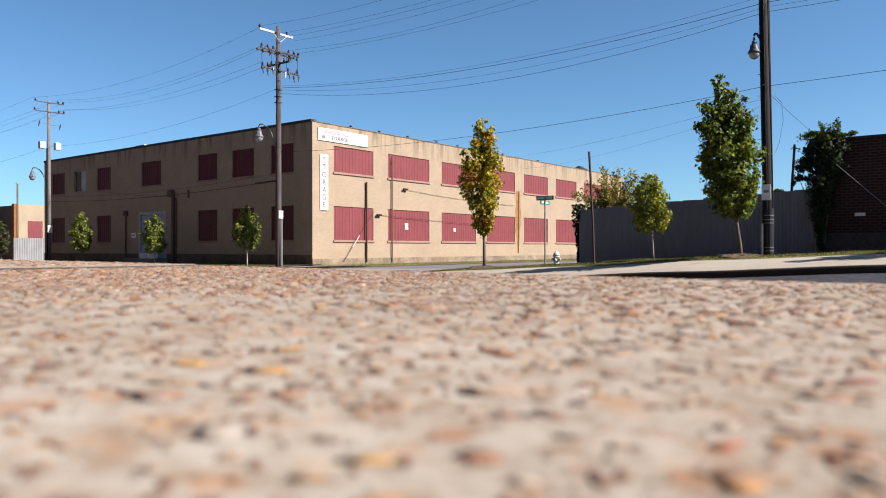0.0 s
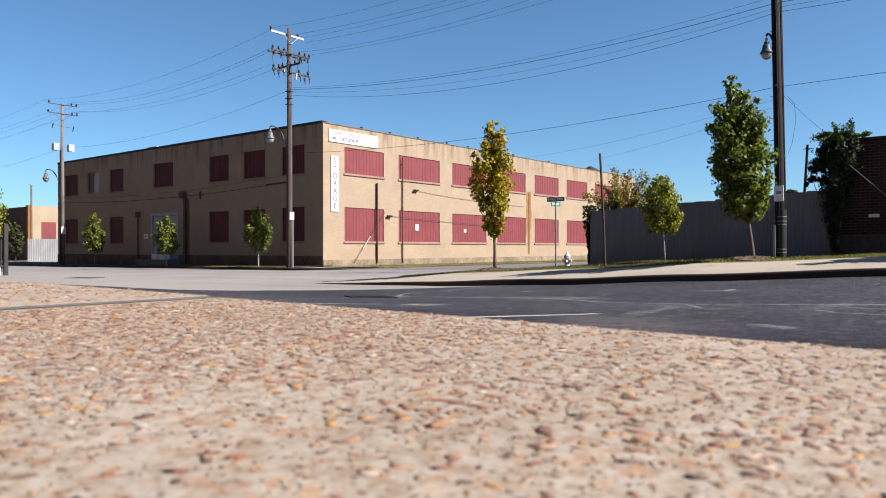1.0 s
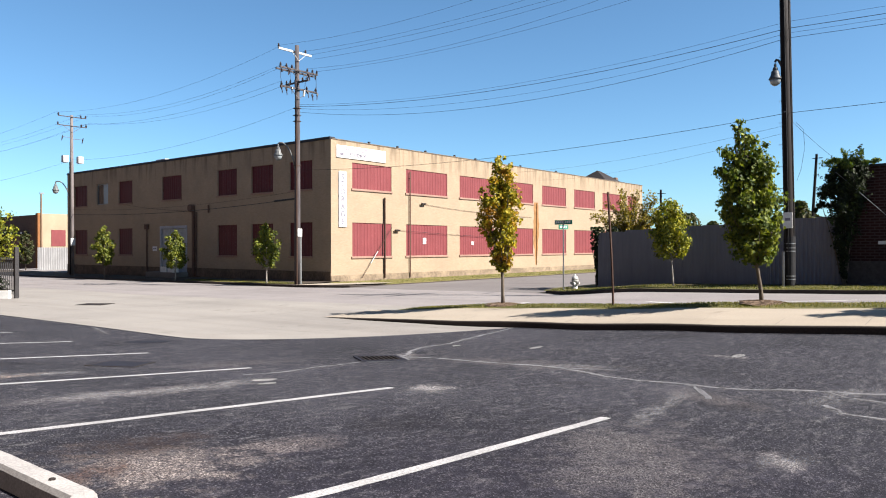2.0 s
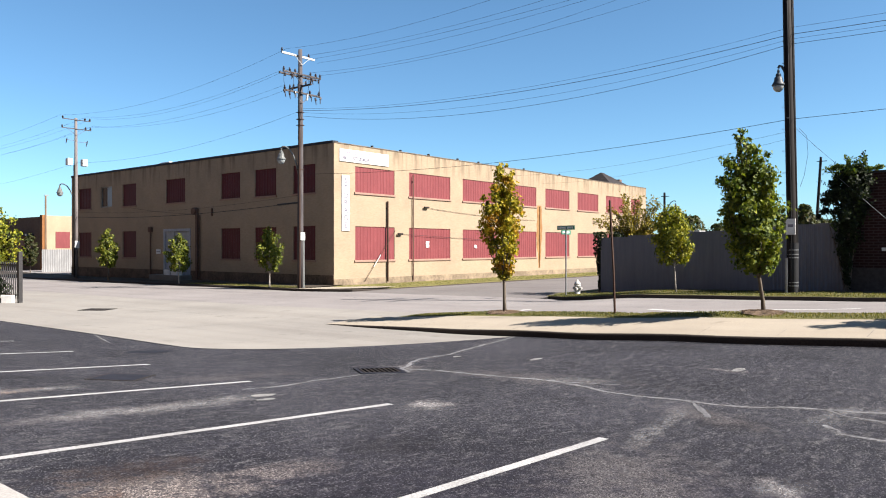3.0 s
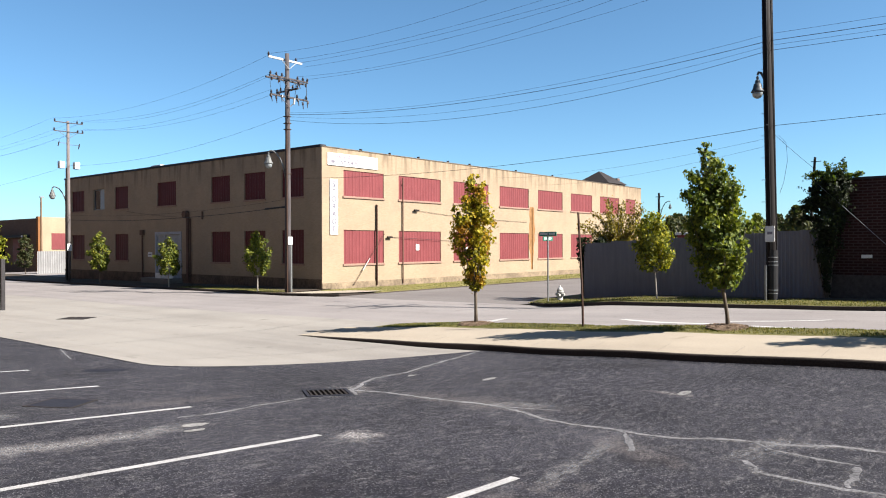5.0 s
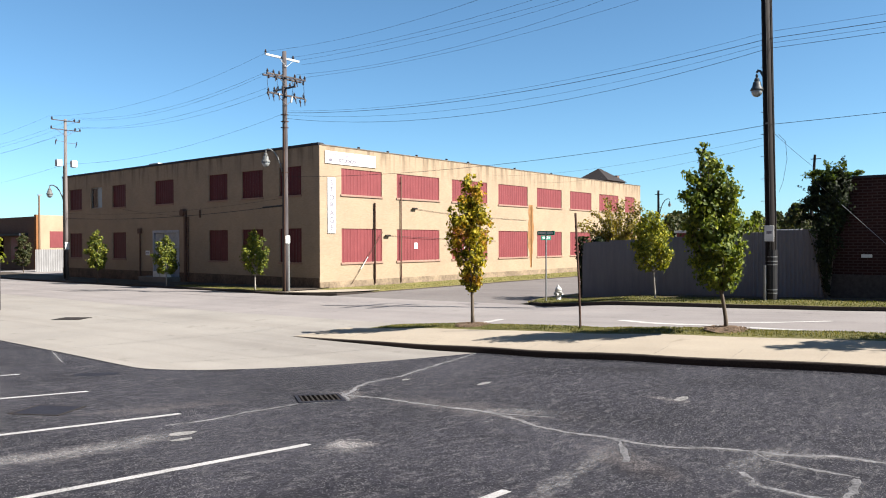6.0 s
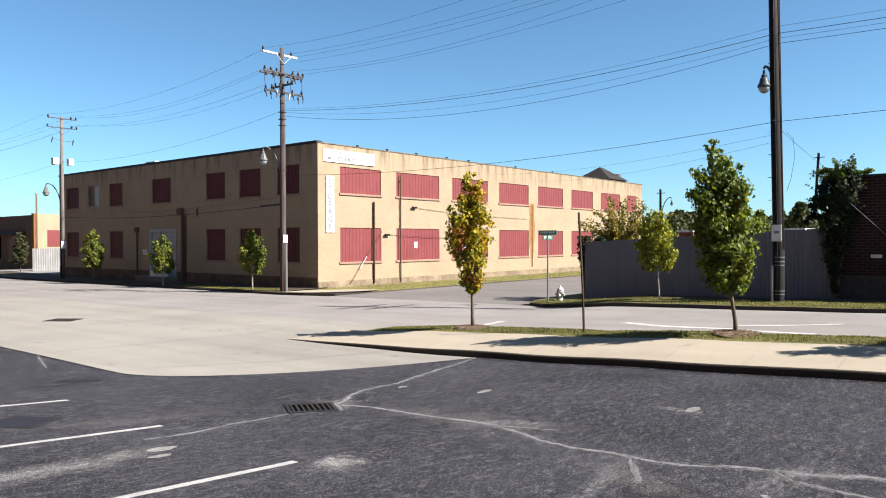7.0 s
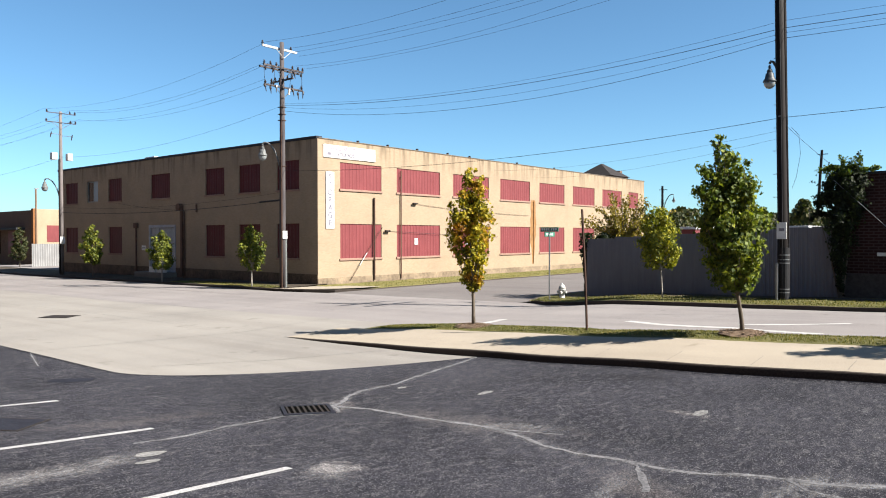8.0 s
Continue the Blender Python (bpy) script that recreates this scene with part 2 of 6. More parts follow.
def brick_material(name, one, two, mortar, width, height, joint, stain, streak=0.0):
    m = bpy.data.materials.new(name)
    m.use_nodes = True
    nt = m.node_tree
    b = nt.nodes["Principled BSDF"]
    coord = nt.nodes.new("ShaderNodeTexCoord").outputs["Object"]
    sep = nt.nodes.new("ShaderNodeSeparateXYZ")
    nt.links.new(coord, sep.inputs[0])
    along = nt.nodes.new("ShaderNodeMath")
    along.operation = "ADD"
    nt.links.new(sep.outputs[0], along.inputs[0])
    nt.links.new(sep.outputs[1], along.inputs[1])
    com = nt.nodes.new("ShaderNodeCombineXYZ")
    nt.links.new(along.outputs[0], com.inputs[0])
    nt.links.new(sep.outputs[2], com.inputs[1])
    br = nt.nodes.new("ShaderNodeTexBrick")
    nt.links.new(com.outputs[0], br.inputs["Vector"])
    br.inputs["Color1"].default_value, br.inputs["Color2"].default_value, br.inputs["Mortar"].default_value = (*one, 1), (*two, 1), (*mortar, 1)
    br.inputs["Scale"].default_value = 1.0
    br.inputs["Brick Width"].default_value, br.inputs["Row Height"].default_value, br.inputs["Mortar Size"].default_value = width, height, joint
    broad = tex(nt, "ShaderNodeTexNoise", 0.5, coord, 6, 0.65)
    col = blend(nt, "MULTIPLY", 1.0, br.outputs[0], ramp(nt, broad, ((0.28, (1 - stain, 1 - stain, 1 - stain)), (0.7, (1.04, 1.03, 1.0)))))
    if streak:
        # grime washed down from the parapet
        run = tex(nt, "ShaderNodeTexNoise", 2.2, mapping(nt, coord, (1.0, 1.0, 0.10)), 4, 0.6)
        gate = nt.nodes.new("ShaderNodeMapRange")
        gate.inputs["From Min"].default_value, gate.inputs["From Max"].default_value = 6.6, 8.3
        nt.links.new(sep.outputs[2], gate.inputs["Value"])
        mul = nt.nodes.new("ShaderNodeMath")
        mul.operation = "MULTIPLY"
        nt.links.new(ramp(nt, run, ((0.47, (0, 0, 0)), (0.60, (1, 1, 1)))), mul.inputs[0])
        nt.links.new(gate.outputs[0], mul.inputs[1])
        fac = nt.nodes.new("ShaderNodeMath")
        fac.operation = "MULTIPLY"
        fac.inputs[1].default_value = streak
        nt.links.new(mul.outputs[0], fac.inputs[0])
        col = blend(nt, "MIX", fac.outputs[0], col, (0.10, 0.075, 0.05))
    nt.links.new(col, b.inputs["Base Color"])
    b.inputs["Roughness"].default_value = 0.9
    b.inputs["Specular IOR Level"].default_value = 0.2
    bn = nt.nodes.new("ShaderNodeBump")
    bn.inputs["Strength"].default_value, bn.inputs["Distance"].default_value = 0.4, 0.006
    bn.invert = True
    nt.links.new(br.outputs[1], bn.inputs["Height"])
    nt.links.new(bn.outputs[0], b.inputs["Normal"])
    return m


def leaf_material(name, colours, patch=None):
    """Leaves of mixed tones, leaf by leaf and, where patch is given, limb by limb towards that colour."""
    m = bpy.data.materials.new(name)
    m.use_nodes = True
    nt = m.node_tree
    nt.nodes.remove(nt.nodes["Principled BSDF"])
    rnd = nt.nodes.new("ShaderNodeNewGeometry").outputs["Random Per Island"]
    n = len(colours)
    col = ramp(nt, rnd, [(i / (n - 1), c) for i, c in enumerate(colours)])
    geo = nt.nodes.new("ShaderNodeTexCoord").outputs["Object"]
    limb = tex(nt, "ShaderNodeTexNoise", 1.3, geo, 2, 0.5)
    col = blend(nt, "MULTIPLY", 1.0, col, ramp(nt, limb, ((0.38, (0.74, 0.80, 0.72)), (0.62, (1.16, 1.10, 1.0)))))
    if patch:
        spot = tex(nt, "ShaderNodeTexNoise", 1.9, mapping(nt, geo, (1, 1, 1), (0.4, 0.9, 0.2)), 2, 0.5)
        col = blend(nt, "MIX", ramp(nt, spot, ((0.54, (0, 0, 0)), (0.64, (0.75, 0.75, 0.75)))), col, patch)
    d, t, g, a, z = (nt.nodes.new("ShaderNode" + k) for k in ("BsdfDiffuse", "BsdfTranslucent", "BsdfGlossy", "MixShader", "MixShader"))
    nt.links.new(col, d.inputs[0])
    nt.links.new(blend(nt, "MULTIPLY", 1.0, col, (1.3, 1.35, 0.6)), t.inputs[0])
    g.inputs["Roughness"].default_value = 0.6
    a.inputs[0].default_value, z.inputs[0].default_value = 0.30, 0.018
    nt.links.new(d.outputs[0], a.inputs[1])
    nt.links.new(t.outputs[0], a.inputs[2])
    nt.links.new(a.outputs[0], z.inputs[1])
    nt.links.new(g.outputs[0], z.inputs[2])
    nt.links.new(z.outputs[0], nt.nodes["Material Output"].inputs[0])
    return m


def island_material(name, colours, rough=0.7):
    m = bpy.data.materials.new(name)
    m.use_nodes = True
    nt = m.node_tree
    b = nt.nodes["Principled BSDF"]
    rnd = nt.nodes.new("ShaderNodeNewGeometry").outputs["Random Per Island"]
    n = len(colours)
    node = nt.nodes.new("ShaderNodeValToRGB")
    node.color_ramp.interpolation = "CONSTANT"
    els = node.color_ramp.elements
    while len(els) < n:
        els.new(0.5)
    for i, e in enumerate(els):
        e.position, e.color = i / n, (*colours[i], 1)
    nt.links.new(rnd, node.inputs[0])
    geo = nt.nodes.new("ShaderNodeTexCoord").outputs["Object"]
    mottle = tex(nt, "ShaderNodeTexNoise", 420.0, geo, 4, 0.6)
    col = blend(nt, "MULTIPLY", 1.0, node.outputs[0], ramp(nt, mottle, ((0.3, (0.75, 0.74, 0.72)), (0.7, (1.1, 1.1, 1.1)))))
    nt.links.new(col, b.inputs["Base Color"])
    b.inputs["Roughness"].default_value = rough
    return m


def cement_material():
    """Sandy cement of an exposed-aggregate slab: pale paste, tan mottling and fine rusty flecks."""
    m = bpy.data.materials.new("slab_cement")
    m.use_nodes = True
    nt = m.node_tree
    b = nt.nodes["Principled BSDF"]
    geo = nt.nodes.new("ShaderNodeTexCoord").outputs["Object"]
    paste = tex(nt, "ShaderNodeTexNoise", 340.0, geo, 5, 0.7)
    col = ramp(nt, paste, ((0.30, (0.168, 0.142, 0.116)), (0.52, (0.226, 0.200, 0.170)), (0.72, (0.262, 0.240, 0.212))))
    mottle = tex(nt, "ShaderNodeTexNoise", 120.0, geo, 4, 0.6)
    col = blend(nt, "MULTIPLY", 1.0, col, ramp(nt, mottle, ((0.36, (0.76, 0.66, 0.58)), (0.54, (1, 1, 1)), (0.70, (1.06, 1.07, 1.08)))))
    fleck = tex(nt, "ShaderNodeTexVoronoi", 210.0, geo, out="Color")
    pick = nt.nodes.new("ShaderNodeSeparateColor")
    nt.links.new(fleck, pick.inputs[0])
    col = blend(nt, "MIX", ramp(nt, pick.outputs[0], ((0.80, (0, 0, 0)), (0.90, (0.55, 0.55, 0.55)))), col, ramp(nt, pick.outputs[1], ((0.0, (0.19, 0.080, 0.040)), (0.5, (0.26, 0.150, 0.075)), (1.0, (0.275, 0.255, 0.225)))))
    broad = tex(nt, "ShaderNodeTexNoise", 9.0, geo, 4, 0.6)
    col = blend(nt, "MULTIPLY", 1.0, col, ramp(nt, broad, ((0.32, (0.86, 0.83, 0.80)), (0.68, (1.04, 1.03, 1.02)))))
    nt.links.new(col, b.inputs["Base Color"])
    b.inputs["Roughness"].default_value = 0.95
    b.inputs["Specular IOR Level"].default_value = 0.1
    bn = nt.nodes.new("ShaderNodeBump")
    bn.inputs["Strength"].default_value, bn.inputs["Distance"].default_value = 0.4, 0.0006
    nt.links.new(paste, bn.inputs["Height"])
    nt.links.new(bn.outputs[0], b.inputs["Normal"])
    return m


def glass_material(name, colour):
    m = bpy.data.materials.new(name)
    m.use_nodes = True
    b = m.node_tree.nodes["Principled BSDF"]
    b.inputs["Base Color"].default_value = (*colour, 1)
    b.inputs["Roughness"].default_value = 0.12
    b.inputs["Specular IOR Level"].default_value = 0.8
    return m


ASPHALT = asphalt_material()
DUST = dust_material()
CONCRETE = concrete_material("road_concrete", (0.186, 0.174, 0.174))
SIDE_STREET = concrete_material("side_street_concrete", (0.125, 0.116, 0.116))
APRON = concrete_material("apron_concrete", (0.198, 0.188, 0.177))
WALKWAY = concrete_material("pavement_concrete", (0.272, 0.240, 0.198))
KERB = material("kerb_concrete", (0.1248, 0.115, 0.1019), (0.1905, 0.1741, 0.1544), 30, 0.8, 0.9)
TAN_BRICK = brick_material("tan_brick", (0.260, 0.198, 0.140), (0.232, 0.173, 0.119), (0.240, 0.188, 0.138), 0.203, 0.068, 0.009, 0.16, 0.8)
RED_BRICK = brick_material("dark_red_brick", (0.030, 0.0092, 0.0090), (0.020, 0.0070, 0.0074), (0.050, 0.034, 0.033), 0.30, 0.105, 0.018, 0.35)
# kerb faces turned from the sun, their shade put into this dark colour
SHADED_KERB = material("shaded_kerb", (0.030, 0.024, 0.021), (0.060, 0.048, 0.042), 30, 0.8, 0.9)
PLINTH = material("rendered_plinth", (0.040, 0.033, 0.032), (0.070, 0.060, 0.056), 8, 0.5, 0.9)
# darker copy of the red sheet: the west wall's shade put into the colour
SHADED_RED_SHEET = material("shaded_red_sheet", (0.062, 0.0110, 0.0150), (0.080, 0.0150, 0.0195), 6, 0.7, 0.5, 0.0, 0.1, 0.002, 0.2, (1, 1, 0.15))
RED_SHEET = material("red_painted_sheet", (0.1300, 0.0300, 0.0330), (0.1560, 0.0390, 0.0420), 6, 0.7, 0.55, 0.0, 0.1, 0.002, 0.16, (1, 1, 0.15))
SILL = material("painted_sill", (0.2037, 0.1248, 0.09522), (0.2562, 0.1643, 0.1314), 12, 0.6, 0.8)
FOOTING = material("stained_footing", (0.150, 0.115, 0.082), (0.262, 0.200, 0.138), 6, 0.8, 0.95, 0, 0.4, 0.004, 0.5)
COPING = material("grimy_coping", (0.060, 0.050, 0.042), (0.190, 0.150, 0.115), 5, 1.2, 0.9, 0, 0.2, 0.003, 0.4)
ROOFING = material("dark_roof_edge", (0.01314, 0.01638, 0.02304), (0.03285, 0.03609, 0.04599), 4, 0.4, 0.7)
WHITE_PAINT = material("white_painted_board", (0.5402, 0.5329, 0.5256), (0.5986, 0.5913, 0.5840), 5, 0.7, 0.6, 0, 0.05, 0.001, 0.08)
FADED_RED = material("faded_red_lettering", (0.36, 0.19, 0.23), (0.44, 0.27, 0.31), 30, 3, 0.7)
FADED_GREY = material("faded_grey_lettering", (0.115, 0.105, 0.135), (0.195, 0.182, 0.215), 30, 3, 0.7)
STRIPE = material("worn_white_line", (0.150, 0.148, 0.152), (0.400, 0.396, 0.400), 60, 2.4, 0.8, 0, 0.3, 0.003, 0.30)
SEALANT = material("pale_crack_filler", (0.036, 0.035, 0.041), (0.180, 0.178, 0.190), 26, 2.6, 0.9, 0, 0.3, 0.004, 0.55)
STREET_LINE = material("worn_street_line", (0.26, 0.25, 0.245), (0.42, 0.41, 0.405), 30, 1.5, 0.8, 0, 0.2, 0.002, 0.25)
SPLASH = material("faded_paint", (0.054, 0.0522, 0.054), (0.243, 0.2385, 0.234), 24, 2.0, 0.85, 0, 0.3, 0.003, 0.3)
TAR = material("dark_joint_filler", (0.0657, 0.06237, 0.05913), (0.1314, 0.1248, 0.1183), 25, 1.0, 0.85)
IRON = material("rusty_cast_iron", (0.010, 0.009, 0.009), (0.034, 0.027, 0.025), 30, 3, 0.8, 0.0, spec=0.1)
WORN_IRON = material("worn_grate_iron", (0.012, 0.011, 0.010), (0.030, 0.027, 0.026), 30, 3, 0.8, 0.0, spec=0.05)
DEEP_IRON = material("dark_blue_iron", (0.010, 0.011, 0.016), (0.026, 0.027, 0.036), 30, 3, 0.85, spec=0.05)
# near-black that paints the darkness of hollows which are built solid
HOLLOW_BLACK = material("black_for_hollows", (0.003, 0.003, 0.003), (0.006, 0.006, 0.006), 10, 1, 1.0, spec=0.0)
STOP_CONCRETE = material("wheel_stop_concrete", (0.2102, 0.2003, 0.1971), (0.3285, 0.3154, 0.3056), 55, 3, 0.9, 0, 0.5, 0.004, 0.25)
POLE_WOOD = material("weathered_pole_wood", (0.034, 0.030, 0.033), (0.098, 0.086, 0.088), 9, 0.6, 0.9, 0, 0.6, 0.01, 0.35, (1, 1, 0.06))
GREY_WOOD = material("silvered_pole_wood", (0.085, 0.075, 0.076), (0.175, 0.155, 0.152), 9, 0.6, 0.9, 0, 0.5, 0.01, 0.3, (1, 1, 0.06))
DARK_POLE = material("creosoted_pole_wood", (0.0050, 0.0040, 0.0042), (0.0140, 0.0102, 0.0100), 9, 0.6, 0.8, 0, 0.6, 0.01, 0.35, (1, 1, 0.05))
PALE_ARM = material("pale_crossarm", (0.3416, 0.3416, 0.3416), (0.4205, 0.4205, 0.4205), 12, 1, 0.6)
METAL_GREY = material("galvanised_metal", (0.1971, 0.2037, 0.2102), (0.2891, 0.2957, 0.3022), 15, 1, 0.45, 0.7)
DARK_STEEL = material("dark_painted_steel", (0.018, 0.017, 0.018), (0.038, 0.035, 0.036), 20, 2, 0.6)
LAMP_GREY = material("painted_lamp_metal", (0.028, 0.034, 0.042), (0.058, 0.066, 0.078), 20, 2, 0.5)
PALE_LAMP = material("pale_lamp_metal", (0.085, 0.090, 0.090), (0.150, 0.155, 0.155), 20, 2, 0.5)
LAMP_GLASS = glass_material("frosted_lamp_glass", (0.18, 0.195, 0.20))
CERAMIC = material("dark_insulator", (0.01971, 0.01449, 0.01449), (0.04599, 0.03285, 0.03285), 30, 3, 0.3)
CABLE = material("black_cable", (0.00792, 0.00792, 0.00918), (0.01971, 0.01971, 0.02232), 20, 2, 0.6)
WHITE_CAN = material("white_equipment_case", (0.4336, 0.4336, 0.4402), (0.5125, 0.5125, 0.519), 10, 2, 0.5)
BROWN_DUCT = material("brown_painted_duct", (0.070, 0.040, 0.030), (0.120, 0.070, 0.050), 20, 2, 0.8)
RUST_POST = material("rusty_steel_post", (0.03609, 0.02106, 0.0171), (0.07884, 0.04599, 0.03285), 25, 2, 0.75, 0.4)
BARK = material("young_bark", (0.0657, 0.05256, 0.04077), (0.1445, 0.1183, 0.09522), 30, 3, 0.95, 0, 0.6, 0.006, 0.3, (1, 1, 0.2))
PALE_BARK = material("pale_bark", (0.190, 0.172, 0.150), (0.310, 0.285, 0.255), 30, 3, 0.95, 0, 0.6, 0.006, 0.3, (1, 1, 0.2))
HYDRANT = material("white_hydrant_paint", (0.3416, 0.3351, 0.3285), (0.4336, 0.427, 0.4139), 30, 3, 0.5)
SIGN_GREEN = material("green_street_sign", (0.012, 0.125, 0.088), (0.018, 0.165, 0.115), 20, 3, 0.4)
FENCE_SHEET = material("grey_corrugated_sheet", (0.118, 0.114, 0.130), (0.146, 0.141, 0.158), 5, 0.5, 0.6, 0.0, 0.1, 0.002, 0.15, (1, 1, 0.1))
PALE_SHEET = material("whitewashed_sheet", (0.17, 0.17, 0.175), (0.24, 0.24, 0.245), 5, 0.6, 0.6, 0.0, 0.1, 0.002, 0.25, (1, 1, 0.1))
TAN_WOOD = material("sun_tanned_wood", (0.120, 0.078, 0.050), (0.190, 0.130, 0.088), 9, 0.6, 0.9, 0, 0.4, 0.01, 0.3, (1, 1, 0.06))
GRIMY_FOOT = material("grimy_wall_foot", (0.085, 0.058, 0.042), (0.170, 0.122, 0.085), 9, 1.1, 0.95, 0, 0.4, 0.004, 0.5)
RUST_RENDER = material("rust_brown_render", (0.15, 0.065, 0.024), (0.22, 0.100, 0.040), 8, 0.8, 0.9)
MULCH = material("bark_mulch", (0.05913, 0.03609, 0.02304), (0.184, 0.1314, 0.09198), 45, 3, 0.95, 0, 0.8, 0.02)
GRASS_SOIL = material("grass_ground", (0.050, 0.052, 0.014), (0.135, 0.118, 0.044), 18, 0.5, 0.95, 0, 0.6, 0.02, 0.4)
# ground darkened by colour where the wall and the fence cast shade
SHADED_GROUND = material("shaded_bare_ground", (0.036, 0.028, 0.022), (0.082, 0.064, 0.048), 14, 0.5, 0.95, 0, 0.6, 0.02, 0.4)
DRY_GRASS = material("dry_grass_ground", (0.09198, 0.09198, 0.02304), (0.184, 0.1577, 0.05913), 14, 0.4, 0.95, 0, 0.6, 0.02, 0.3)
EARTH = material("far_ground", (0.07227, 0.0657, 0.03942), (0.1314, 0.1117, 0.07227), 0.5, 0.02, 0.95)
SHINGLE = material("dark_roof_shingle", (0.014, 0.012, 0.013), (0.030, 0.025, 0.025), 6, 0.6, 0.9)
CEMENT = cement_material()
PEBBLE = island_material("exposed_pebbles", [(0.234, 0.194, 0.156), (0.136, 0.052, 0.028), (0.242, 0.207, 0.172), (0.234, 0.118, 0.041), (0.156, 0.073, 0.039), (0.066, 0.033, 0.023), (0.226, 0.183, 0.148), (0.179, 0.066, 0.036),
                                             (0.215, 0.154, 0.107), (0.094, 0.055, 0.039), (0.195, 0.111, 0.064), (0.129, 0.075, 0.051), (0.250, 0.213, 0.180), (0.117, 0.043, 0.026), (0.203, 0.134, 0.086), (0.257, 0.142, 0.041)], 0.8)
RUSTY_PEBBLE = island_material("rusty_pebbles", [(0.130, 0.056, 0.030), (0.185, 0.092, 0.048), (0.098, 0.044, 0.026), (0.225, 0.175, 0.132), (0.160, 0.072, 0.036), (0.205, 0.120, 0.066), (0.070, 0.036, 0.024), (0.240, 0.195, 0.152),
                                                 (0.150, 0.080, 0.048), (0.230, 0.125, 0.050), (0.115, 0.060, 0.038), (0.195, 0.135, 0.092)], 0.8)
LEAF_GREEN = leaf_material("green_leaves", [(0.026, 0.042, 0.008), (0.056, 0.082, 0.012), (0.105, 0.130, 0.016), (0.185, 0.205, 0.026)])
LEAF_TURNING = leaf_material("turning_leaves", [(0.065, 0.075, 0.007), (0.14, 0.135, 0.008), (0.25, 0.205, 0.010), (0.36, 0.27, 0.011), (0.18, 0.16, 0.009), (0.34, 0.24, 0.010)], (0.36, 0.16, 0.018))
LEAF_LIME = leaf_material("lime_leaves", [(0.045, 0.060, 0.008), (0.100, 0.118, 0.012), (0.200, 0.198, 0.018), (0.300, 0.270, 0.026)])
LEAF_SMALL = leaf_material("small_tree_leaves", [(0.026, 0.040, 0.007), (0.060, 0.080, 0.010), (0.120, 0.138, 0.015), (0.200, 0.200, 0.024)])
# ivy leaves in a shaded and a sunlit copy, the light put into the colours
LEAF_SHADED = leaf_material("shaded_ivy_leaves", [(0.0030, 0.0060, 0.0022), (0.0060, 0.0120, 0.0032), (0.0120, 0.0200, 0.0050), (0.0240, 0.0360, 0.0080)])
LEAF_IVY_LIT = leaf_material("lit_ivy_leaves", [(0.02, 0.04, 0.006), (0.045, 0.075, 0.010), (0.08, 0.11, 0.014), (0.12, 0.14, 0.02)])
LEAF_SPARSE = leaf_material("sparse_autumn_leaves", [(0.10, 0.085, 0.012), (0.17, 0.14, 0.020), (0.22, 0.17, 0.030), (0.15, 0.10, 0.028)])
FAR_LEAF = leaf_material("far_leaves", [(0.0168, 0.0256, 0.0080), (0.0314, 0.0409, 0.0124), (0.0511, 0.0453, 0.0182), (0.0401, 0.0511, 0.0168)])
BLADE = leaf_material("grass_blades", [(0.036, 0.048, 0.008), (0.070, 0.078, 0.014), (0.125, 0.115, 0.034), (0.175, 0.145, 0.058)])
# the pale blue puts mirrored sky into the pane's colour
BLUE_GLASS = glass_material("sky_painted_glass", (0.22, 0.30, 0.36))
DARK_GLASS = glass_material("dark_window_glass", (0.012, 0.014, 0.018))
DOOR_GREY = material("grey_painted_door", (0.2190, 0.2336, 0.2628), (0.3066, 0.3212, 0.3504), 6, 0.8, 0.6)
YELLOW_WALL = material("cream_rendered_wall", (0.265, 0.208, 0.142), (0.305, 0.242, 0.170), 10, 0.4, 0.9)
DARK_WALL = brick_material("brown_brick", (0.1168, 0.0621, 0.0453), (0.0803, 0.0438, 0.0328), (0.1460, 0.1168, 0.0949), 0.22, 0.075, 0.01, 0.2)
NOTICE = material("white_notice", (0.5110, 0.5110, 0.5037), (0.5840, 0.5840, 0.5767), 20, 3, 0.7)
RUST = material("rust_stain", (0.170, 0.078, 0.026), (0.250, 0.140, 0.062), 9, 1.5, 0.9, 0, 0, 0, 0.25, (1, 1, 0.2))


# ---------------------------------------------------------------- builders
def thing(name, label, category, at=(0, 0, 0), rz=0.0, group="", kind=""):
    ob = new(name)
    ob.empty_display_size = 0.2
    ob.matrix_basis = pose(*at, 0, 0, rz)
    return tagged(ob, label, category, group, kind)


def mesh_of(name, bm, mat, smooth=False):
    me = bpy.data.meshes.new(name)
    bmesh.ops.recalc_face_normals(bm, faces=bm.faces[:])
    bm.to_mesh(me)
    bm.free()
    me.materials.append(mat)
    if smooth:
        me.polygons.foreach_set("use_smooth", [True] * len(me.polygons))
    return me


def part(name, bm, mat, parent, label="", smooth=False):
    ob = new(name, mesh_of(name, bm, mat, smooth))
    ob.parent = parent
    return tagged(ob, label)


def raw(name, verts, faces, mat, parent=None, smooth=False):
    me = bpy.data.meshes.new(name)
    me.from_pydata([tuple(v) for v in verts], [], faces)
    me.materials.append(mat)
    if smooth:
        me.polygons.foreach_set("use_smooth", [True] * len(me.polygons))
    me.update()
    ob = new(name, me)
    ob.parent = parent
    return ob


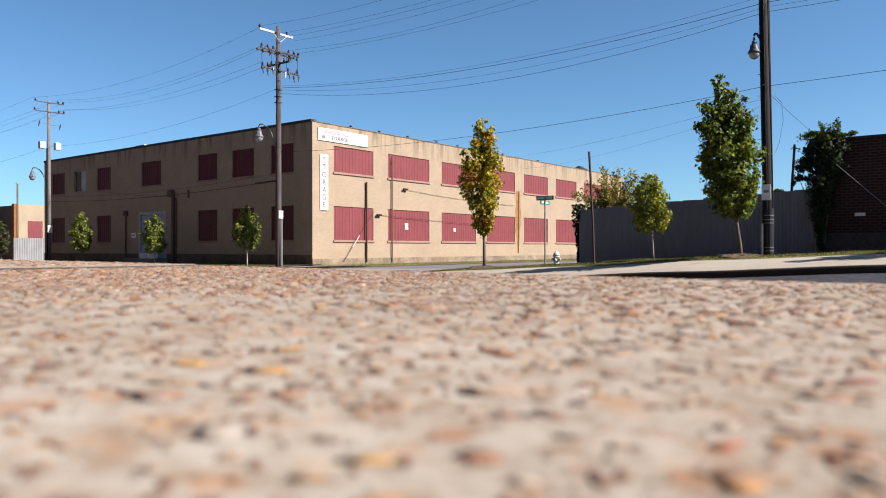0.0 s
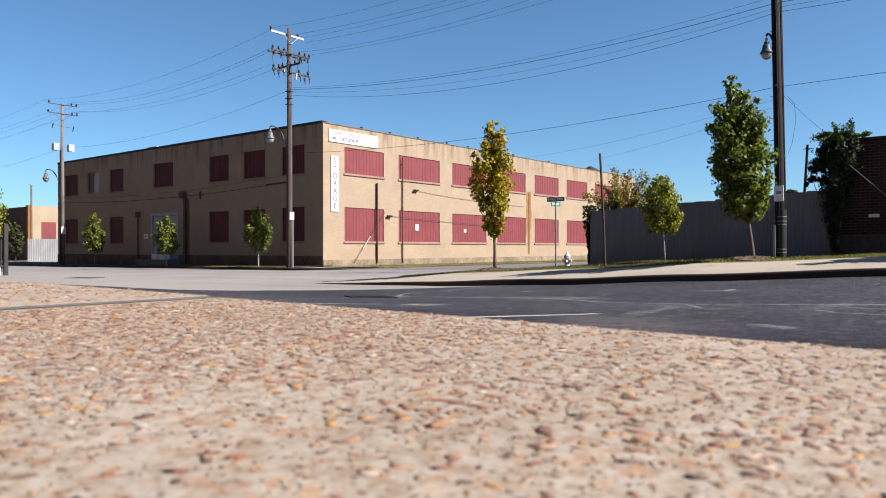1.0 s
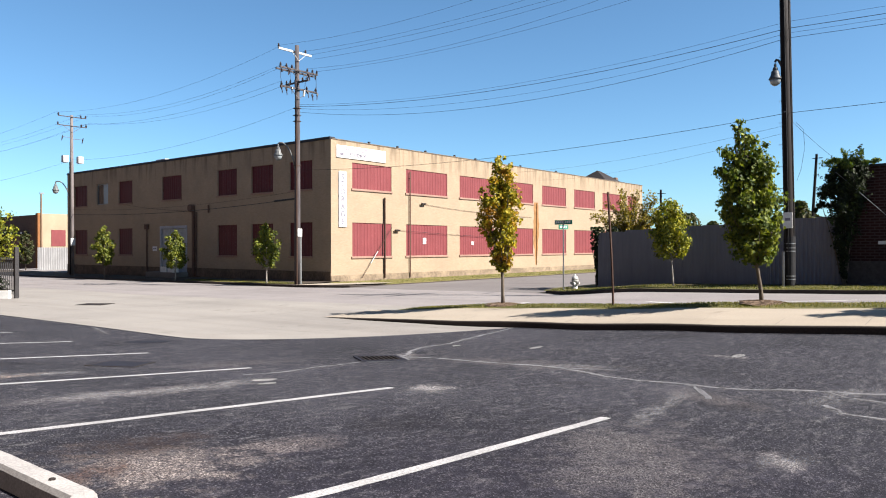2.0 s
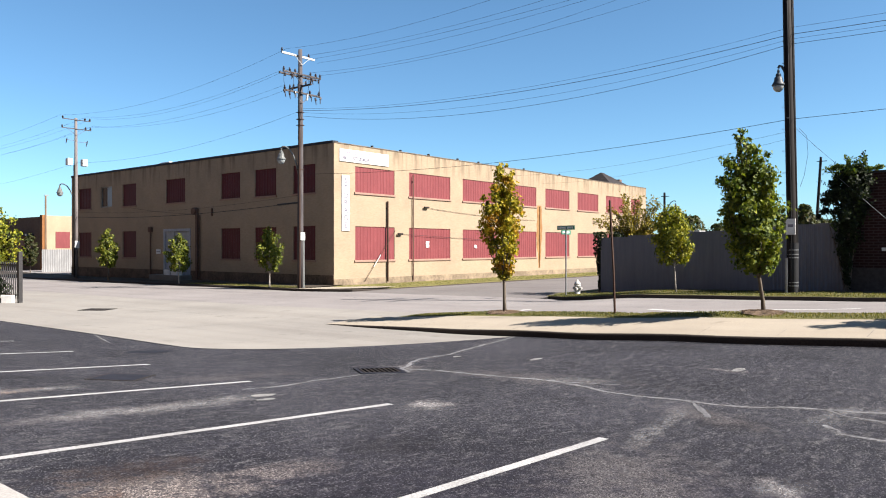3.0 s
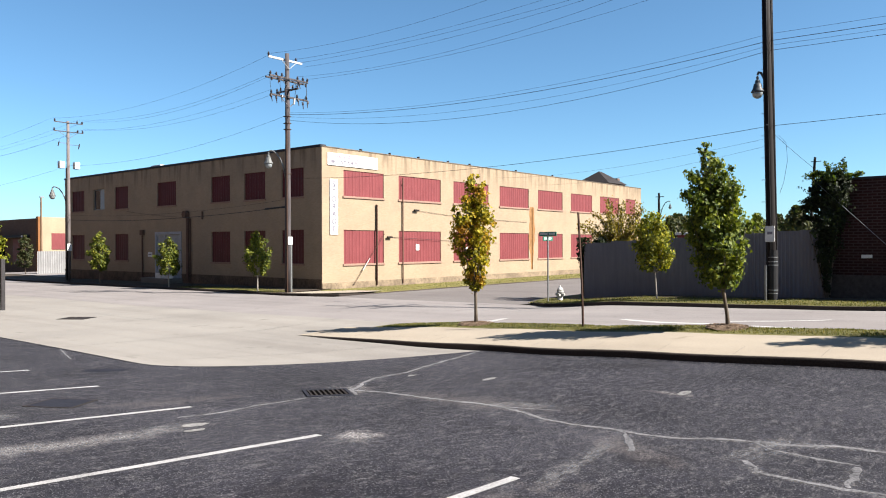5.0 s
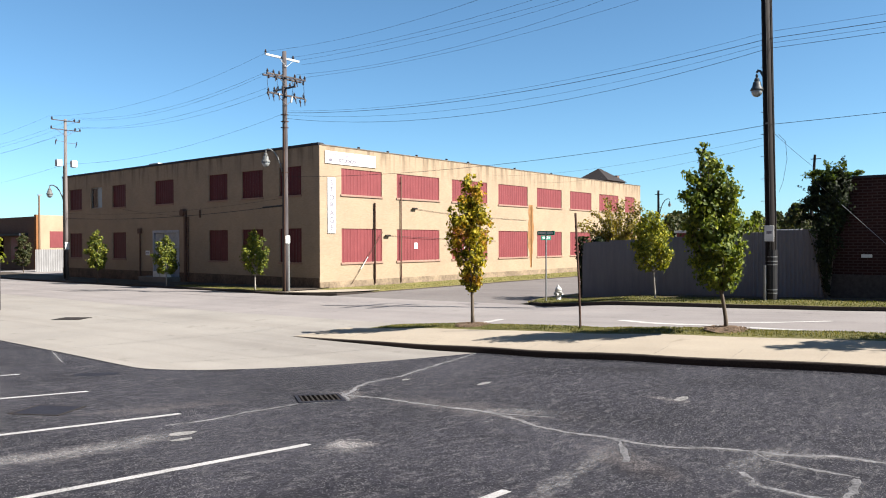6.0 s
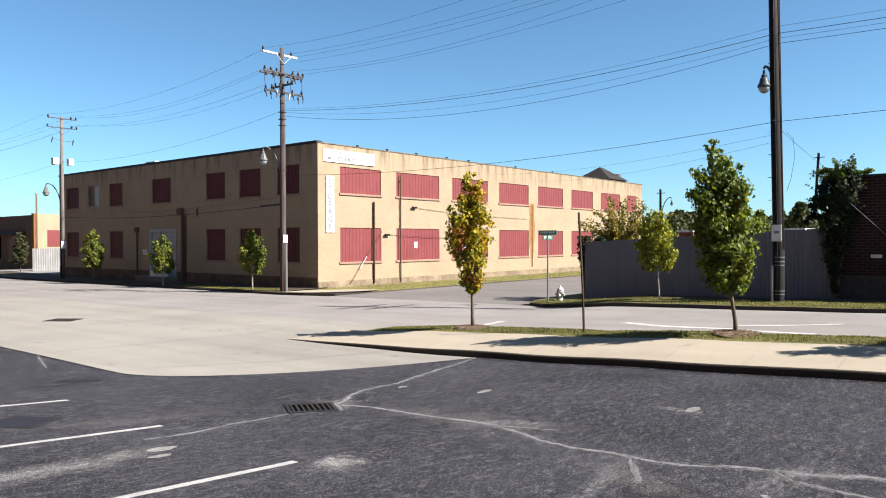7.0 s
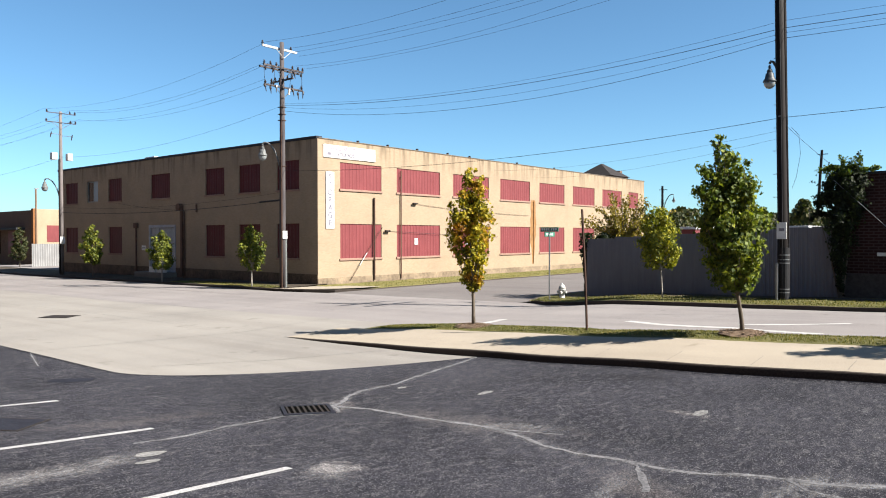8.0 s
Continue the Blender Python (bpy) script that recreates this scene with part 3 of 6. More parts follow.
def box(bm, x0, x1, y0, y1, z0, z1, bevel=0.0):
    vs = [bm.verts.new((x, y, z)) for x in (x0, x1) for y in (y0, y1) for z in (z0, z1)]
    fs = [bm.faces.new([vs[i] for i in q]) for q in ((0, 1, 3, 2), (4, 6, 7, 5), (0, 4, 5, 1), (2, 3, 7, 6), (0, 2, 6, 4), (1, 5, 7, 3))]
    if bevel:
        bmesh.ops.bevel(bm, geom=list({e for f in fs for e in f.edges}), offset=bevel, segments=2, affect="EDGES", profile=0.6)
    return bm


def boxes(*rows, bevel=0.0):
    bm = bmesh.new()
    for r in rows:
        box(bm, *r, bevel=bevel)
    return bm


def tube(bm, pts, radii, sides=8, cap=True):
    pts = [Vector(p) for p in pts]
    if isinstance(radii, (int, float)):
        radii = [radii] * len(pts)
    rings = []
    side = None
    for i, p in enumerate(pts):
        way = (pts[min(i + 1, len(pts) - 1)] - pts[max(i - 1, 0)]).normalized()
        ref = Vector((0, 0, 1)) if abs(way.z) < 0.95 else Vector((1, 0, 0))
        side = way.cross(ref).normalized() if side is None else (side - way * side.dot(way)).normalized()
        up = way.cross(side)
        rings.append([bm.verts.new(p + radii[i] * (math.cos(a) * side + math.sin(a) * up)) for a in (2 * math.pi * k / sides for k in range(sides))])
    for a, b in zip(rings, rings[1:]):
        for k in range(sides):
            bm.faces.new((a[k], a[(k + 1) % sides], b[(k + 1) % sides], b[k]))
    if cap:
        bm.faces.new(rings[0])
        bm.faces.new(rings[-1])
    return bm


def turned(bm, profile, sides=16, at=(0, 0, 0)):
    """A body of revolution from (radius, height) pairs."""
    rings = [[bm.verts.new((at[0] + r * math.cos(2 * math.pi * k / sides), at[1] + r * math.sin(2 * math.pi * k / sides), at[2] + z)) for k in range(sides)] for r, z in profile]
    for a, b in zip(rings, rings[1:]):
        for k in range(sides):
            bm.faces.new((a[k], a[(k + 1) % sides], b[(k + 1) % sides], b[k]))
    bm.faces.new(rings[0])
    bm.faces.new(rings[-1])
    return bm


def cells(us, vs, holes, make):
    """Faces of a wall's plane with openings: calls make(u0, u1, v0, v1) for each solid cell."""
    us = sorted(set(us) | {h[0] for h in holes} | {h[1] for h in holes})
    vs = sorted(set(vs) | {h[2] for h in holes} | {h[3] for h in holes})
    for u0, u1 in zip(us, us[1:]):
        for v0, v1 in zip(vs, vs[1:]):
            um, vm = (u0 + u1) / 2, (v0 + v1) / 2
            if not any(h[0] < um < h[1] and h[2] < vm < h[3] for h in holes):
                make(u0, u1, v0, v1)


def pierced_wall(bm, axis, plane, inward, u0, u1, z0, z1, holes):
    """A thick wall with openings cut through: axis 'x' runs along x at y = plane, 'y' along y at x = plane."""
    def put(u, z, d):
        return bm.verts.new((u, plane + d, z) if axis == "x" else (plane + d, u, z))
    for d in (0.0, inward):
        cells((u0, u1), (z0, z1), holes, lambda a, b, c, e: bm.faces.new((put(a, c, d), put(b, c, d), put(b, e, d), put(a, e, d))))
    for a, b, c, e in list(holes) + [(u0, u1, z0, z1)]:
        for p, q in (((a, c), (b, c)), ((b, c), (b, e)), ((b, e), (a, e)), ((a, e), (a, c))):
            bm.faces.new((put(*p, 0), put(*q, 0), put(*q, inward), put(*p, inward)))
    bmesh.ops.remove_doubles(bm, verts=bm.verts[:], dist=0.001)
    return bm


def lettering(name, text, size, mat, parent, m):
    cu = bpy.data.curves.new(name, "FONT")
    cu.fill_mode, cu.offset = "BOTH", 0.014
    cu.body, cu.size, cu.align_x, cu.align_y, cu.extrude = text, size, "CENTER", "CENTER", 0.006
    tmp = new(name, cu)
    deps = bpy.context.evaluated_depsgraph_get()
    bm = bmesh.new()
    bm.from_mesh(bpy.data.meshes.new_from_object(tmp.evaluated_get(deps)))
    bpy.data.objects.remove(tmp)
    bmesh.ops.remove_doubles(bm, verts=bm.verts[:], dist=0.0005)
    bmesh.ops.recalc_face_normals(bm, faces=bm.faces[:])
    for f in bm.faces:
        f.smooth, f.material_index = False, 0
    ob = part(name, bm, mat, parent)
    ob.matrix_basis = m
    return ob


# ---------------------------------------------------------------- lie of the land
GX = (-1.65, 1.4, 4.3, 6.9, 12.4, 16.0, 25.0)
GY = (-8.0, 2.0, 6.0, 9.0, 12.4, 16.0, 28.0, 34.0, 70.0)
GZ = ((0.41, 0.40, 0.40, 0.395, 0.38, 0.36, 0.30, 0.28, 0.20),
      (0.24, 0.195, 0.195, 0.165, 0.13, 0.09, -0.04, -0.10, -0.25),
      (0.14, 0.050, 0.000, -0.050, -0.085, -0.12, -0.25, -0.30, -0.45),
      (0.16, 0.00, -0.075, -0.145, -0.18, -0.22, -0.33, -0.38, -0.50),
      (0.62, 0.20, 0.00, -0.165, -0.29, -0.35, -0.43, -0.48, -0.66),
      (0.75, 0.43, 0.27, 0.08, -0.05, -0.24, -0.43, -0.53, -0.82),
      (0.55, 0.27, 0.14, 0.07, 0.00, -0.27, -0.43, -0.57, -0.80))


def bracket(knots, v):
    v = min(max(v, knots[0]), knots[-1])
    i = max(k for k in range(len(knots) - 1) if knots[k] <= v)
    return i, (v - knots[i]) / (knots[i + 1] - knots[i])


def lie(x, y):
    """Height of the paved ground."""
    i, a = bracket(GX, x)
    j, b = bracket(GY, y)
    b = b * b * (3 - 2 * b) * 0.5 + b * 0.5
    return (GZ[i][j] * (1 - b) + GZ[i][j + 1] * b) * (1 - a) + (GZ[i + 1][j] * (1 - b) + GZ[i + 1][j + 1] * b) * a


def lay(ob, x, y, lift, turn):
    """Lay a flat thing on the sloping ground, turned about its own upright."""
    up = Vector((lie(x - 0.3, y) - lie(x + 0.3, y), lie(x, y - 0.3) - lie(x, y + 0.3), 0.6)).normalized()
    tilt = Vector((0, 0, 1)).rotation_difference(up).to_matrix().to_4x4()
    ob.matrix_basis = Matrix.Translation((x, y, lie(x, y) + lift)) @ tilt @ pose(0, 0, 0, 0, 0, turn)


def sheet(name, rows, lift, mat, smooth=True, skirt=0.0):
    """A surface from rows of (x, y) points of equal count; lift is a number or a function of x, y that is added to the lie of the land."""
    verts, faces, n = [], [], len(rows[0])
    for r in rows:
        for x, y in r:
            verts.append((x, y, lie(x, y) + (lift(x, y) if callable(lift) else lift)))
    for i in range(len(rows) - 1):
        for k in range(n - 1):
            faces.append((i * n + k, i * n + k + 1, (i + 1) * n + k + 1, (i + 1) * n + k))
    if skirt:
        edge = [k for k in range(n)] + [i * n + n - 1 for i in range(1, len(rows))] + [(len(rows) - 1) * n + k for k in range(n - 2, -1, -1)] + [i * n for i in range(len(rows) - 2, -1, -1)]
        low = {}
        for e in edge:
            if e not in low:
                low[e] = len(verts)
                x, y, z = verts[e]
                verts.append((x, y, z - skirt))
        for a, b in zip(edge, edge[1:]):
            faces.append((a, b, low[b], low[a]))
    return raw(name, verts, faces, mat, None, smooth)


def span(a, b, n):
    return [a + (b - a) * i / n for i in range(n + 1)]


def grid(x0, x1, y0, y1, nx, ny):
    return [[(x, y) for x in span(x0, x1, nx)] for y in span(y0, y1, ny)]


# ---------------------------------------------------------------- ground, road, lot
rows = []
for y in (-3000, -600, -120, -30, *span(-12, 76, 44), 110, 200, 700, 3500):
    rows.append([(x, y) for x in (-3000, -600, -120, -30, *span(-12, 78, 45), 110, 200, 700, 3500)])
ground = tagged(sheet("ground", rows, -0.10, EARTH), "bare brownish earth under and beyond the streets", "ground", kind="structure")

road = tagged(sheet("road", grid(16.0, 25.0, -30, 140, 18, 170), 0.0, CONCRETE), "pale worn concrete street", "road", kind="structure")
apron = tagged(sheet("road_apron", grid(5.6, 16.0, 9.0, 60, 24, 60), 0.0, APRON), "cream concrete driveway apron", "driveway", kind="structure")
bed = tagged(sheet("ground_under_verge", grid(12.5, 16.0, -30, 9.0, 6, 40), -0.02, APRON), "concrete bed below the verge", "ground", kind="structure")
tagged(sheet("road_cross", grid(24.98, 130, 17.6, 29.5, 60, 10), -0.002, SIDE_STREET), "pale concrete side street beside the warehouse", "road", kind="structure")


def lot_edge(y):
    """Where the asphalt ends against the concrete apron."""
    if y < 10.25:
        return 12.41
    if y > 14.6:
        return 6.30 + 0.02 * (y - 14.6)
    a = (y - 10.25) / 4.35
    return 6.30 + 6.1 * (1 - a) ** 1.9


lot_rows = [[(-1.75 + (lot_edge(y) + 1.75) * k / 44, y) for k in range(45)] for y in span(-14, 10.2, 60) + span(10.25, 14.6, 26) + span(14.8, 34, 40)]
lot = tagged(sheet("road_parking_lot", lot_rows, 0.012, ASPHALT, True, 0.03), "dark worn asphalt parking lot with pale patches", "parking lot", kind="structure")


def strip(name, pts, width, lift, mat, parent=None, wobble=0.0, seed=1):
    """A flat ribbon that follows the ground along a line of (x, y) points."""
    rng = random.Random(seed)
    pts = [Vector((x, y, 0)) for x, y in pts]
    fine = []
    for a, b in zip(pts, pts[1:]):
        n = max(1, int((b - a).length / (0.10 if wobble > 0.4 else 0.25)))
        fine += [a.lerp(b, k / n) for k in range(n)]
    fine.append(pts[-1])
    verts, faces = [], []
    for i, p in enumerate(fine):
        way = (fine[min(i + 1, len(fine) - 1)] - fine[max(i - 1, 0)]).normalized()
        side = Vector((-way.y, way.x, 0))
        w = width / 2 * (1 + wobble * rng.uniform(-1, 1))
        shift = side * wobble * width * rng.uniform(-0.5, 0.5)
        for s in (-1, 1):
            q = p + shift + side * w * s
            verts.append((q.x, q.y, lie(q.x, q.y) + lift))
        if i:
            faces.append((2 * i - 2, 2 * i - 1, 2 * i + 1, 2 * i))
    return raw(name, verts, faces, mat, parent)


def dust_strip(pts, width, lift, most):
    """A ribbon of dust along a line of (x, y) points that thins out to nothing at its edges and ends."""
    pts = [Vector((x, y, 0)) for x, y in pts]
    fine = []
    for a, b in zip(pts, pts[1:]):
        n = max(1, int((b - a).length / 0.2))
        fine += [a.lerp(b, k / n) for k in range(n)]
    fine.append(pts[-1])
    verts, faces, amount = [], [], []
    for i, p in enumerate(fine):
        way = (fine[min(i + 1, len(fine) - 1)] - fine[max(i - 1, 0)]).normalized()
        side = Vector((-way.y, way.x, 0)) * width / 2
        end = min(1.0, 0.5 * min(i, len(fine) - 1 - i))
        for s, v in ((-1, 0.0), (-0.35, 0.7), (0, 1.0), (0.35, 0.7), (1, 0.0)):
            q = p + side * s
            verts.append((q.x, q.y, lie(q.x, q.y) + lift))
            amount.append(v * most * end)
        if i:
            faces += [(5 * i - 5 + k, 5 * i - 4 + k, 5 * i + 1 + k, 5 * i + k) for k in range(4)]
    ob = raw("dust_drift", verts, faces, DUST)
    ob.data.attributes.new("dust", "FLOAT", "POINT").data.foreach_set("value", amount)
    return ob


for pts, w, most in (([(0.9, 8.28), (1.55, 8.2), (2.13, 8.08), (2.7, 8.15), (3.2, 8.25), (3.8, 8.42)], 0.62, 0.75), ([(4.2, 6.05), (4.45, 6.22), (4.62, 6.38), (4.8, 6.6)], 0.75, 1.0),
                     ([(6.5, 3.86), (5.6, 3.75), (4.54, 3.6), (4.0, 3.5)], 0.30, 0.55), ([(6.86, 9.5), (6.93, 9.2), (6.98, 8.85), (7.0, 8.5)], 0.42, 1.0), ([(6.2, 2.5), (7.2, 2.35), (7.7, 1.9)], 0.5, 0.5),
                     ([(7.0, 6.6), (7.5, 6.0), (7.7, 5.2)], 0.45, 0.6), ([(0.3, 10.35), (1.2, 10.3), (2.4, 10.2)], 0.5, 0.8), ([(3.3, 2.2), (3.7, 2.1), (4.1, 1.95)], 0.4, 0.7)):
    tagged(dust_strip(pts, w, 0.0137, most), "pale dust and grit drifted over the asphalt", "dust", "dust drifts", "structure")
for k, (y, x1) in enumerate(((1.128, 4.50), (3.90, 4.37), (6.72, 4.33), (9.52, 4.33), (12.32, 4.31), (15.12, 4.30), (17.92, 4.30), (20.72, 4.3))):
    ob = strip("parking_line", [(-1.55, y - (0.245 if k == 0 else 0)), (x1, y - 0.005)], 0.105, 0.016, STRIPE, None, 0.05, k)
    tagged(ob, "worn white painted parking bay line on asphalt", "parking line", "parking bay lines", "structure")

for k, (pts, w) in enumerate((
        ([(6.95, 8.95), (7.2, 9.02), (7.6, 9.3), (8.0, 9.45), (8.8, 9.42), (10.0, 9.7), (11.6, 10.05), (12.3, 10.25)], 0.085),
        ([(6.95, 8.88), (7.14, 8.33), (7.13, 7.26), (7.22, 6.20), (7.11, 5.64), (6.92, 5.20), (6.86, 4.69), (6.90, 4.28), (6.90, 4.02), (6.87, 3.62), (6.95, 3.28), (7.14, 2.89), (7.23, 2.59), (7.26, 2.28), (7.38, 2.0), (7.53, 1.74), (7.6, 0.9), (7.4, -1.5), (7.5, -5)], 0.075),
        ([(6.87, 3.99), (6.5, 3.72), (6.25, 3.60), (6.02, 3.46)], 0.070),
        ([(7.20, 6.1), (7.35, 5.6), (7.46, 5.22)], 0.05),
        ([(7.22, 2.52), (7.02, 2.30), (6.95, 1.80), (6.93, 1.39)], 0.05),
        ([(5.98, 8.90), (5.37, 8.89), (5.04, 8.93), (4.47, 8.84), (4.18, 8.85), (3.72, 8.86)], 0.07),
        ([(7.12, 9.18), (6.70, 8.55), (6.02, 8.86)], 0.05),
        ([(6.40, 2.38), (6.22, 2.22), (6.05, 2.15), (6.01, 1.87), (5.98, 1.37), (6.04, 1.07), (6.0, 0.2), (5.8, -1.5)], 0.065),
        ([(6.89, 1.39), (6.5, 1.36), (6.06, 1.36)], 0.11),
        ([(5.6, 16.3), (6.3, 18.5)], 0.03))):
    dusty = dust_strip(pts, 0.09 + 1.5 * w, 0.0135, 1.0)
    tagged(dusty, "pale dust drifted along a crack in the asphalt", "dust", "dust drifts", "structure")
    ob = strip("crack_filler", pts, w * 0.85, 0.0155, SEALANT, None, 0.55, 20 + k)
    tagged(ob, "pale filled crack wandering across the asphalt", "filled crack", "filled cracks", "structure")
for k, (pts, w) in enumerate((([(16.25, 13.25), (18.1, 13.56)], 0.30), ([(18.55, 6.60), (19.29, 5.43), (20.12, 4.38)], 0.24), ([(18.75, 9.75), (18.55, 9.23), (18.06, 7.90), (17.45, 6.0), (17.05, 4.38)], 0.30))):
    ob = strip("street_line", pts, w, 0.006, STREET_LINE, None, 0.1, 90 + k)
    tagged(ob, "worn white painted line on the concrete street", "street line", "street lines", "structure")
# slab joints, and two bent dark lines placed to fit the camera's view
for k, pts in enumerate(([(7.2, 14.8), (9.5, 13.6), (12.3, 12.9)], [(6.4, 19.0), (12.4, 19.0), (16.0, 19.2)], [(16.0, 2.0), (16.05, 18.0)], [(16.1, 26), (16.2, 60)],
                         [(20.5, 18.2), (20.5, 90)], [(20.45, 12.0), (20.84, 10.3), (21.99, 8.05), (23.03, 6.4), (24.2, 5.1)], [(20.0, 9.0), (20.43, 8.18), (21.6, 7.9), (22.54, 7.72)], [(12.4, 17.0), (12.4, 34)], [(16, 24.5), (25, 24.6)], [(16, 33.5), (25, 33.6)], [(6.6, 25.5), (16, 25.6)])):
    ob = strip("joint_filler", pts, 0.018, 0.004, TAR, None, 0.3, 60 + k)
    tagged(ob, "thin dark line on the concrete road", "road joint", "road joints", "structure")
for k, (x, y, rx, ry) in enumerate(((3.62, 8.27, 0.19, 0.11), (3.42, 7.95, 0.16, 0.07), (8.65, 9.1, 0.10, 0.07), (9.05, 7.6, 0.2, 0.08), (9.4, 4.2, 0.2, 0.09))):
    rng = random.Random(k)
    vs = [(x + rx * c * rng.uniform(0.8, 1.1), y + ry * s * rng.uniform(0.75, 1.1)) for c, s in ((math.cos(a * 0.45), math.sin(a * 0.45)) for a in range(14))]
    ob = raw("paint_splash", [(a, b, lie(a, b) + 0.0165) for a, b in vs], [tuple(range(14))], SPLASH)
    tagged(ob, "faded white paint splash on asphalt", "paint splash", "paint splashes", "structure")


vs = [(4.90, 14.15), (5.05, 14.42), (5.42, 14.26), (5.72, 13.98), (5.48, 13.76), (5.15, 13.88)]
tagged(raw("asphalt_patch", [(a, b, lie(a, b) + 0.019) for a, b in vs], [tuple(range(6))], DEEP_IRON), "darker fresh tar patch on asphalt", "tar patch", kind="structure")


# ---- slab that the camera takes off from
def slab_edge(y):
    return -1.62 + 0.058 * (y - 0.83) if y < 1.5 else -1.5811 + 0.033 * (y - 1.5)


def slab(name, y0, y1, top):
    vs, fs = [], []
    ys = span(y0, y1, 24)
    prof = ((0.0, -0.30), (0.0, -0.014), (-0.004, -0.004), (-0.014, 0.0), (-3.2, 0.01))
    for y in ys:
        for dx, dz in prof:
            vs.append((slab_edge(y) + dx + (0.004 * noise.noise((y * 9, dz * 40, 3)) if dx > -1 else 0), y, top + dz))
    n = len(prof)
    for i in range(len(ys) - 1):
        for k in range(n - 1):
            fs.append((i * n + k, i * n + k + 1, (i + 1) * n + k + 1, (i + 1) * n + k))
    fs += [tuple(range(n)), tuple(range((len(ys) - 1) * n, len(ys) * n))]
    ob = raw(name, vs, fs, CEMENT)
    return tagged(ob, "sandy exposed-aggregate concrete walkway slab", "pavement slab", "walkway slabs", "structure")


SLAB_TOP = 0.612
slab_near = slab("pavement_slab", -1.6, 1.464, SLAB_TOP)
slab_next = slab("pavement_slab", 1.492, 4.6, SLAB_TOP + 0.0015)
slab("pavement_slab", 4.614, 7.7, SLAB_TOP - 0.008)
slab("pavement_slab", -4.7, -1.614, SLAB_TOP)


def pebbles(name, count, x0, x1, y0, y1, seed, small, big, parent, low, high, mat):
    """Pebbles that stand proud of the slab, one joined mesh."""
    rng = np.random.default_rng(seed)
    t = (1 + 5 ** 0.5) / 2
    base = np.array([(-1, t, 0), (1, t, 0), (-1, -t, 0), (1, -t, 0), (0, -1, t), (0, 1, t), (0, -1, -t), (0, 1, -t), (t, 0, -1), (t, 0, 1), (-t, 0, -1), (-t, 0, 1)]) / (1 + t * t) ** 0.5
    tri = np.array([(0, 11, 5), (0, 5, 1), (0, 1, 7), (0, 7, 10), (0, 10, 11), (1, 5, 9), (5, 11, 4), (11, 10, 2), (10, 7, 6), (7, 1, 8),
                    (3, 9, 4), (3, 4, 2), (3, 2, 6), (3, 6, 8), (3, 8, 9), (4, 9, 5), (2, 4, 11), (6, 2, 10), (8, 6, 7), (9, 8, 1)])
    x, y = rng.uniform(x0, x1, count), rng.uniform(y0, y1, count)
    r = small + (big - small) * rng.random(count) ** 2.2
    ang = rng.uniform(0, 2 * np.pi, count)
    shape = base[None] * (1 + 0.30 * rng.uniform(-1, 1, (count, 12, 1)))
    size = np.stack([r * rng.uniform(0.9, 1.9, count), r * rng.uniform(0.6, 1.0, count), r * rng.uniform(low, high, count)], 1)
    v = shape * size[:, None]
    c, s = np.cos(ang)[:, None], np.sin(ang)[:, None]
    vx, vy = v[..., 0] * c - v[..., 1] * s, v[..., 0] * s + v[..., 1] * c
    edge = np.array([slab_edge(q) for q in y])
    keep = (x + r * 1.3 < edge - 0.004) & (np.abs(y - 1.476) > 0.026 + r)
    z0 = SLAB_TOP + 0.0003 + 0.01 * np.clip(edge - x - 0.014, 0, None) / 3.186 + np.where(y > 1.48, 0.0015, 0.0)
    out = np.stack([vx + x[:, None], vy + y[:, None], v[..., 2] + (z0 + size[:, 2] * rng.uniform(-0.9, -0.35, count))[:, None]], -1)[keep]
    n = len(out)
    me = bpy.data.meshes.new(name)
    faces = (tri[None] + 12 * np.arange(n)[:, None, None]).reshape(-1, 3)
    me.from_pydata(out.reshape(-1, 3).tolist(), [], faces.tolist())
    me.materials.append(mat)
    me.polygons.foreach_set("use_smooth", [True] * len(me.polygons))
    ob = new(name, me)
    ob.parent = parent
    return tagged(ob, "mix of tan, brown and rust pebbles bedded in cement", "", "", "stuff")


pebbles("pebbles", 5000, -2.17, -1.6, 0.45, 1.478, 1, 0.0008, 0.0036, slab_near, 0.05, 0.14, PEBBLE)
pebbles("pebbles", 12000, -2.18, -1.70, 0.5, 1.30, 4, 0.0004, 0.0014, slab_near, 0.08, 0.2, RUSTY_PEBBLE)
pebbles("pebbles", 5500, -1.98, -1.5, 0.2, 1.478, 2, 0.0014, 0.0046, slab_near, 0.10, 0.24, RUSTY_PEBBLE)
pebbles("pebbles", 5500, -2.10, -1.5, 0.90, 1.478, 5, 0.0012, 0.0044, slab_near, 0.10, 0.24, PEBBLE)
pebbles("pebbles", 10000, -2.15, -1.4, 1.49, 3.4, 3, 0.0014, 0.0056, slab_next, 0.2, 0.4, RUSTY_PEBBLE)
joint = raw("trim_slab_joint", [(-4.75, 1.456, SLAB_TOP + 0.0105), (slab_edge(1.48) - 0.016, 1.456, SLAB_TOP + 0.0008), (slab_edge(1.48) - 0.016, 1.4915, SLAB_TOP + 0.0008), (-4.75, 1.4915, SLAB_TOP + 0.0105)], [(0, 1, 2, 3)], TAR)
tagged(joint, "dark gap between two walkway slabs", "slab joint", kind="structure")


def plain_block(name, x0, x1, y0, y1, z0, z1, label):
    """An unseen plain block with a coping, added to hold back sky light."""
    bm = boxes((x0, x1, y0, y1, z0, z1), (x0 - 0.06, x1 + 0.06, y0 - 0.06, y1 + 0.06, z1, z1 + 0.14))
    return tagged(new(name, mesh_of(name, bm, DARK_WALL)), label, "wall", kind="structure")


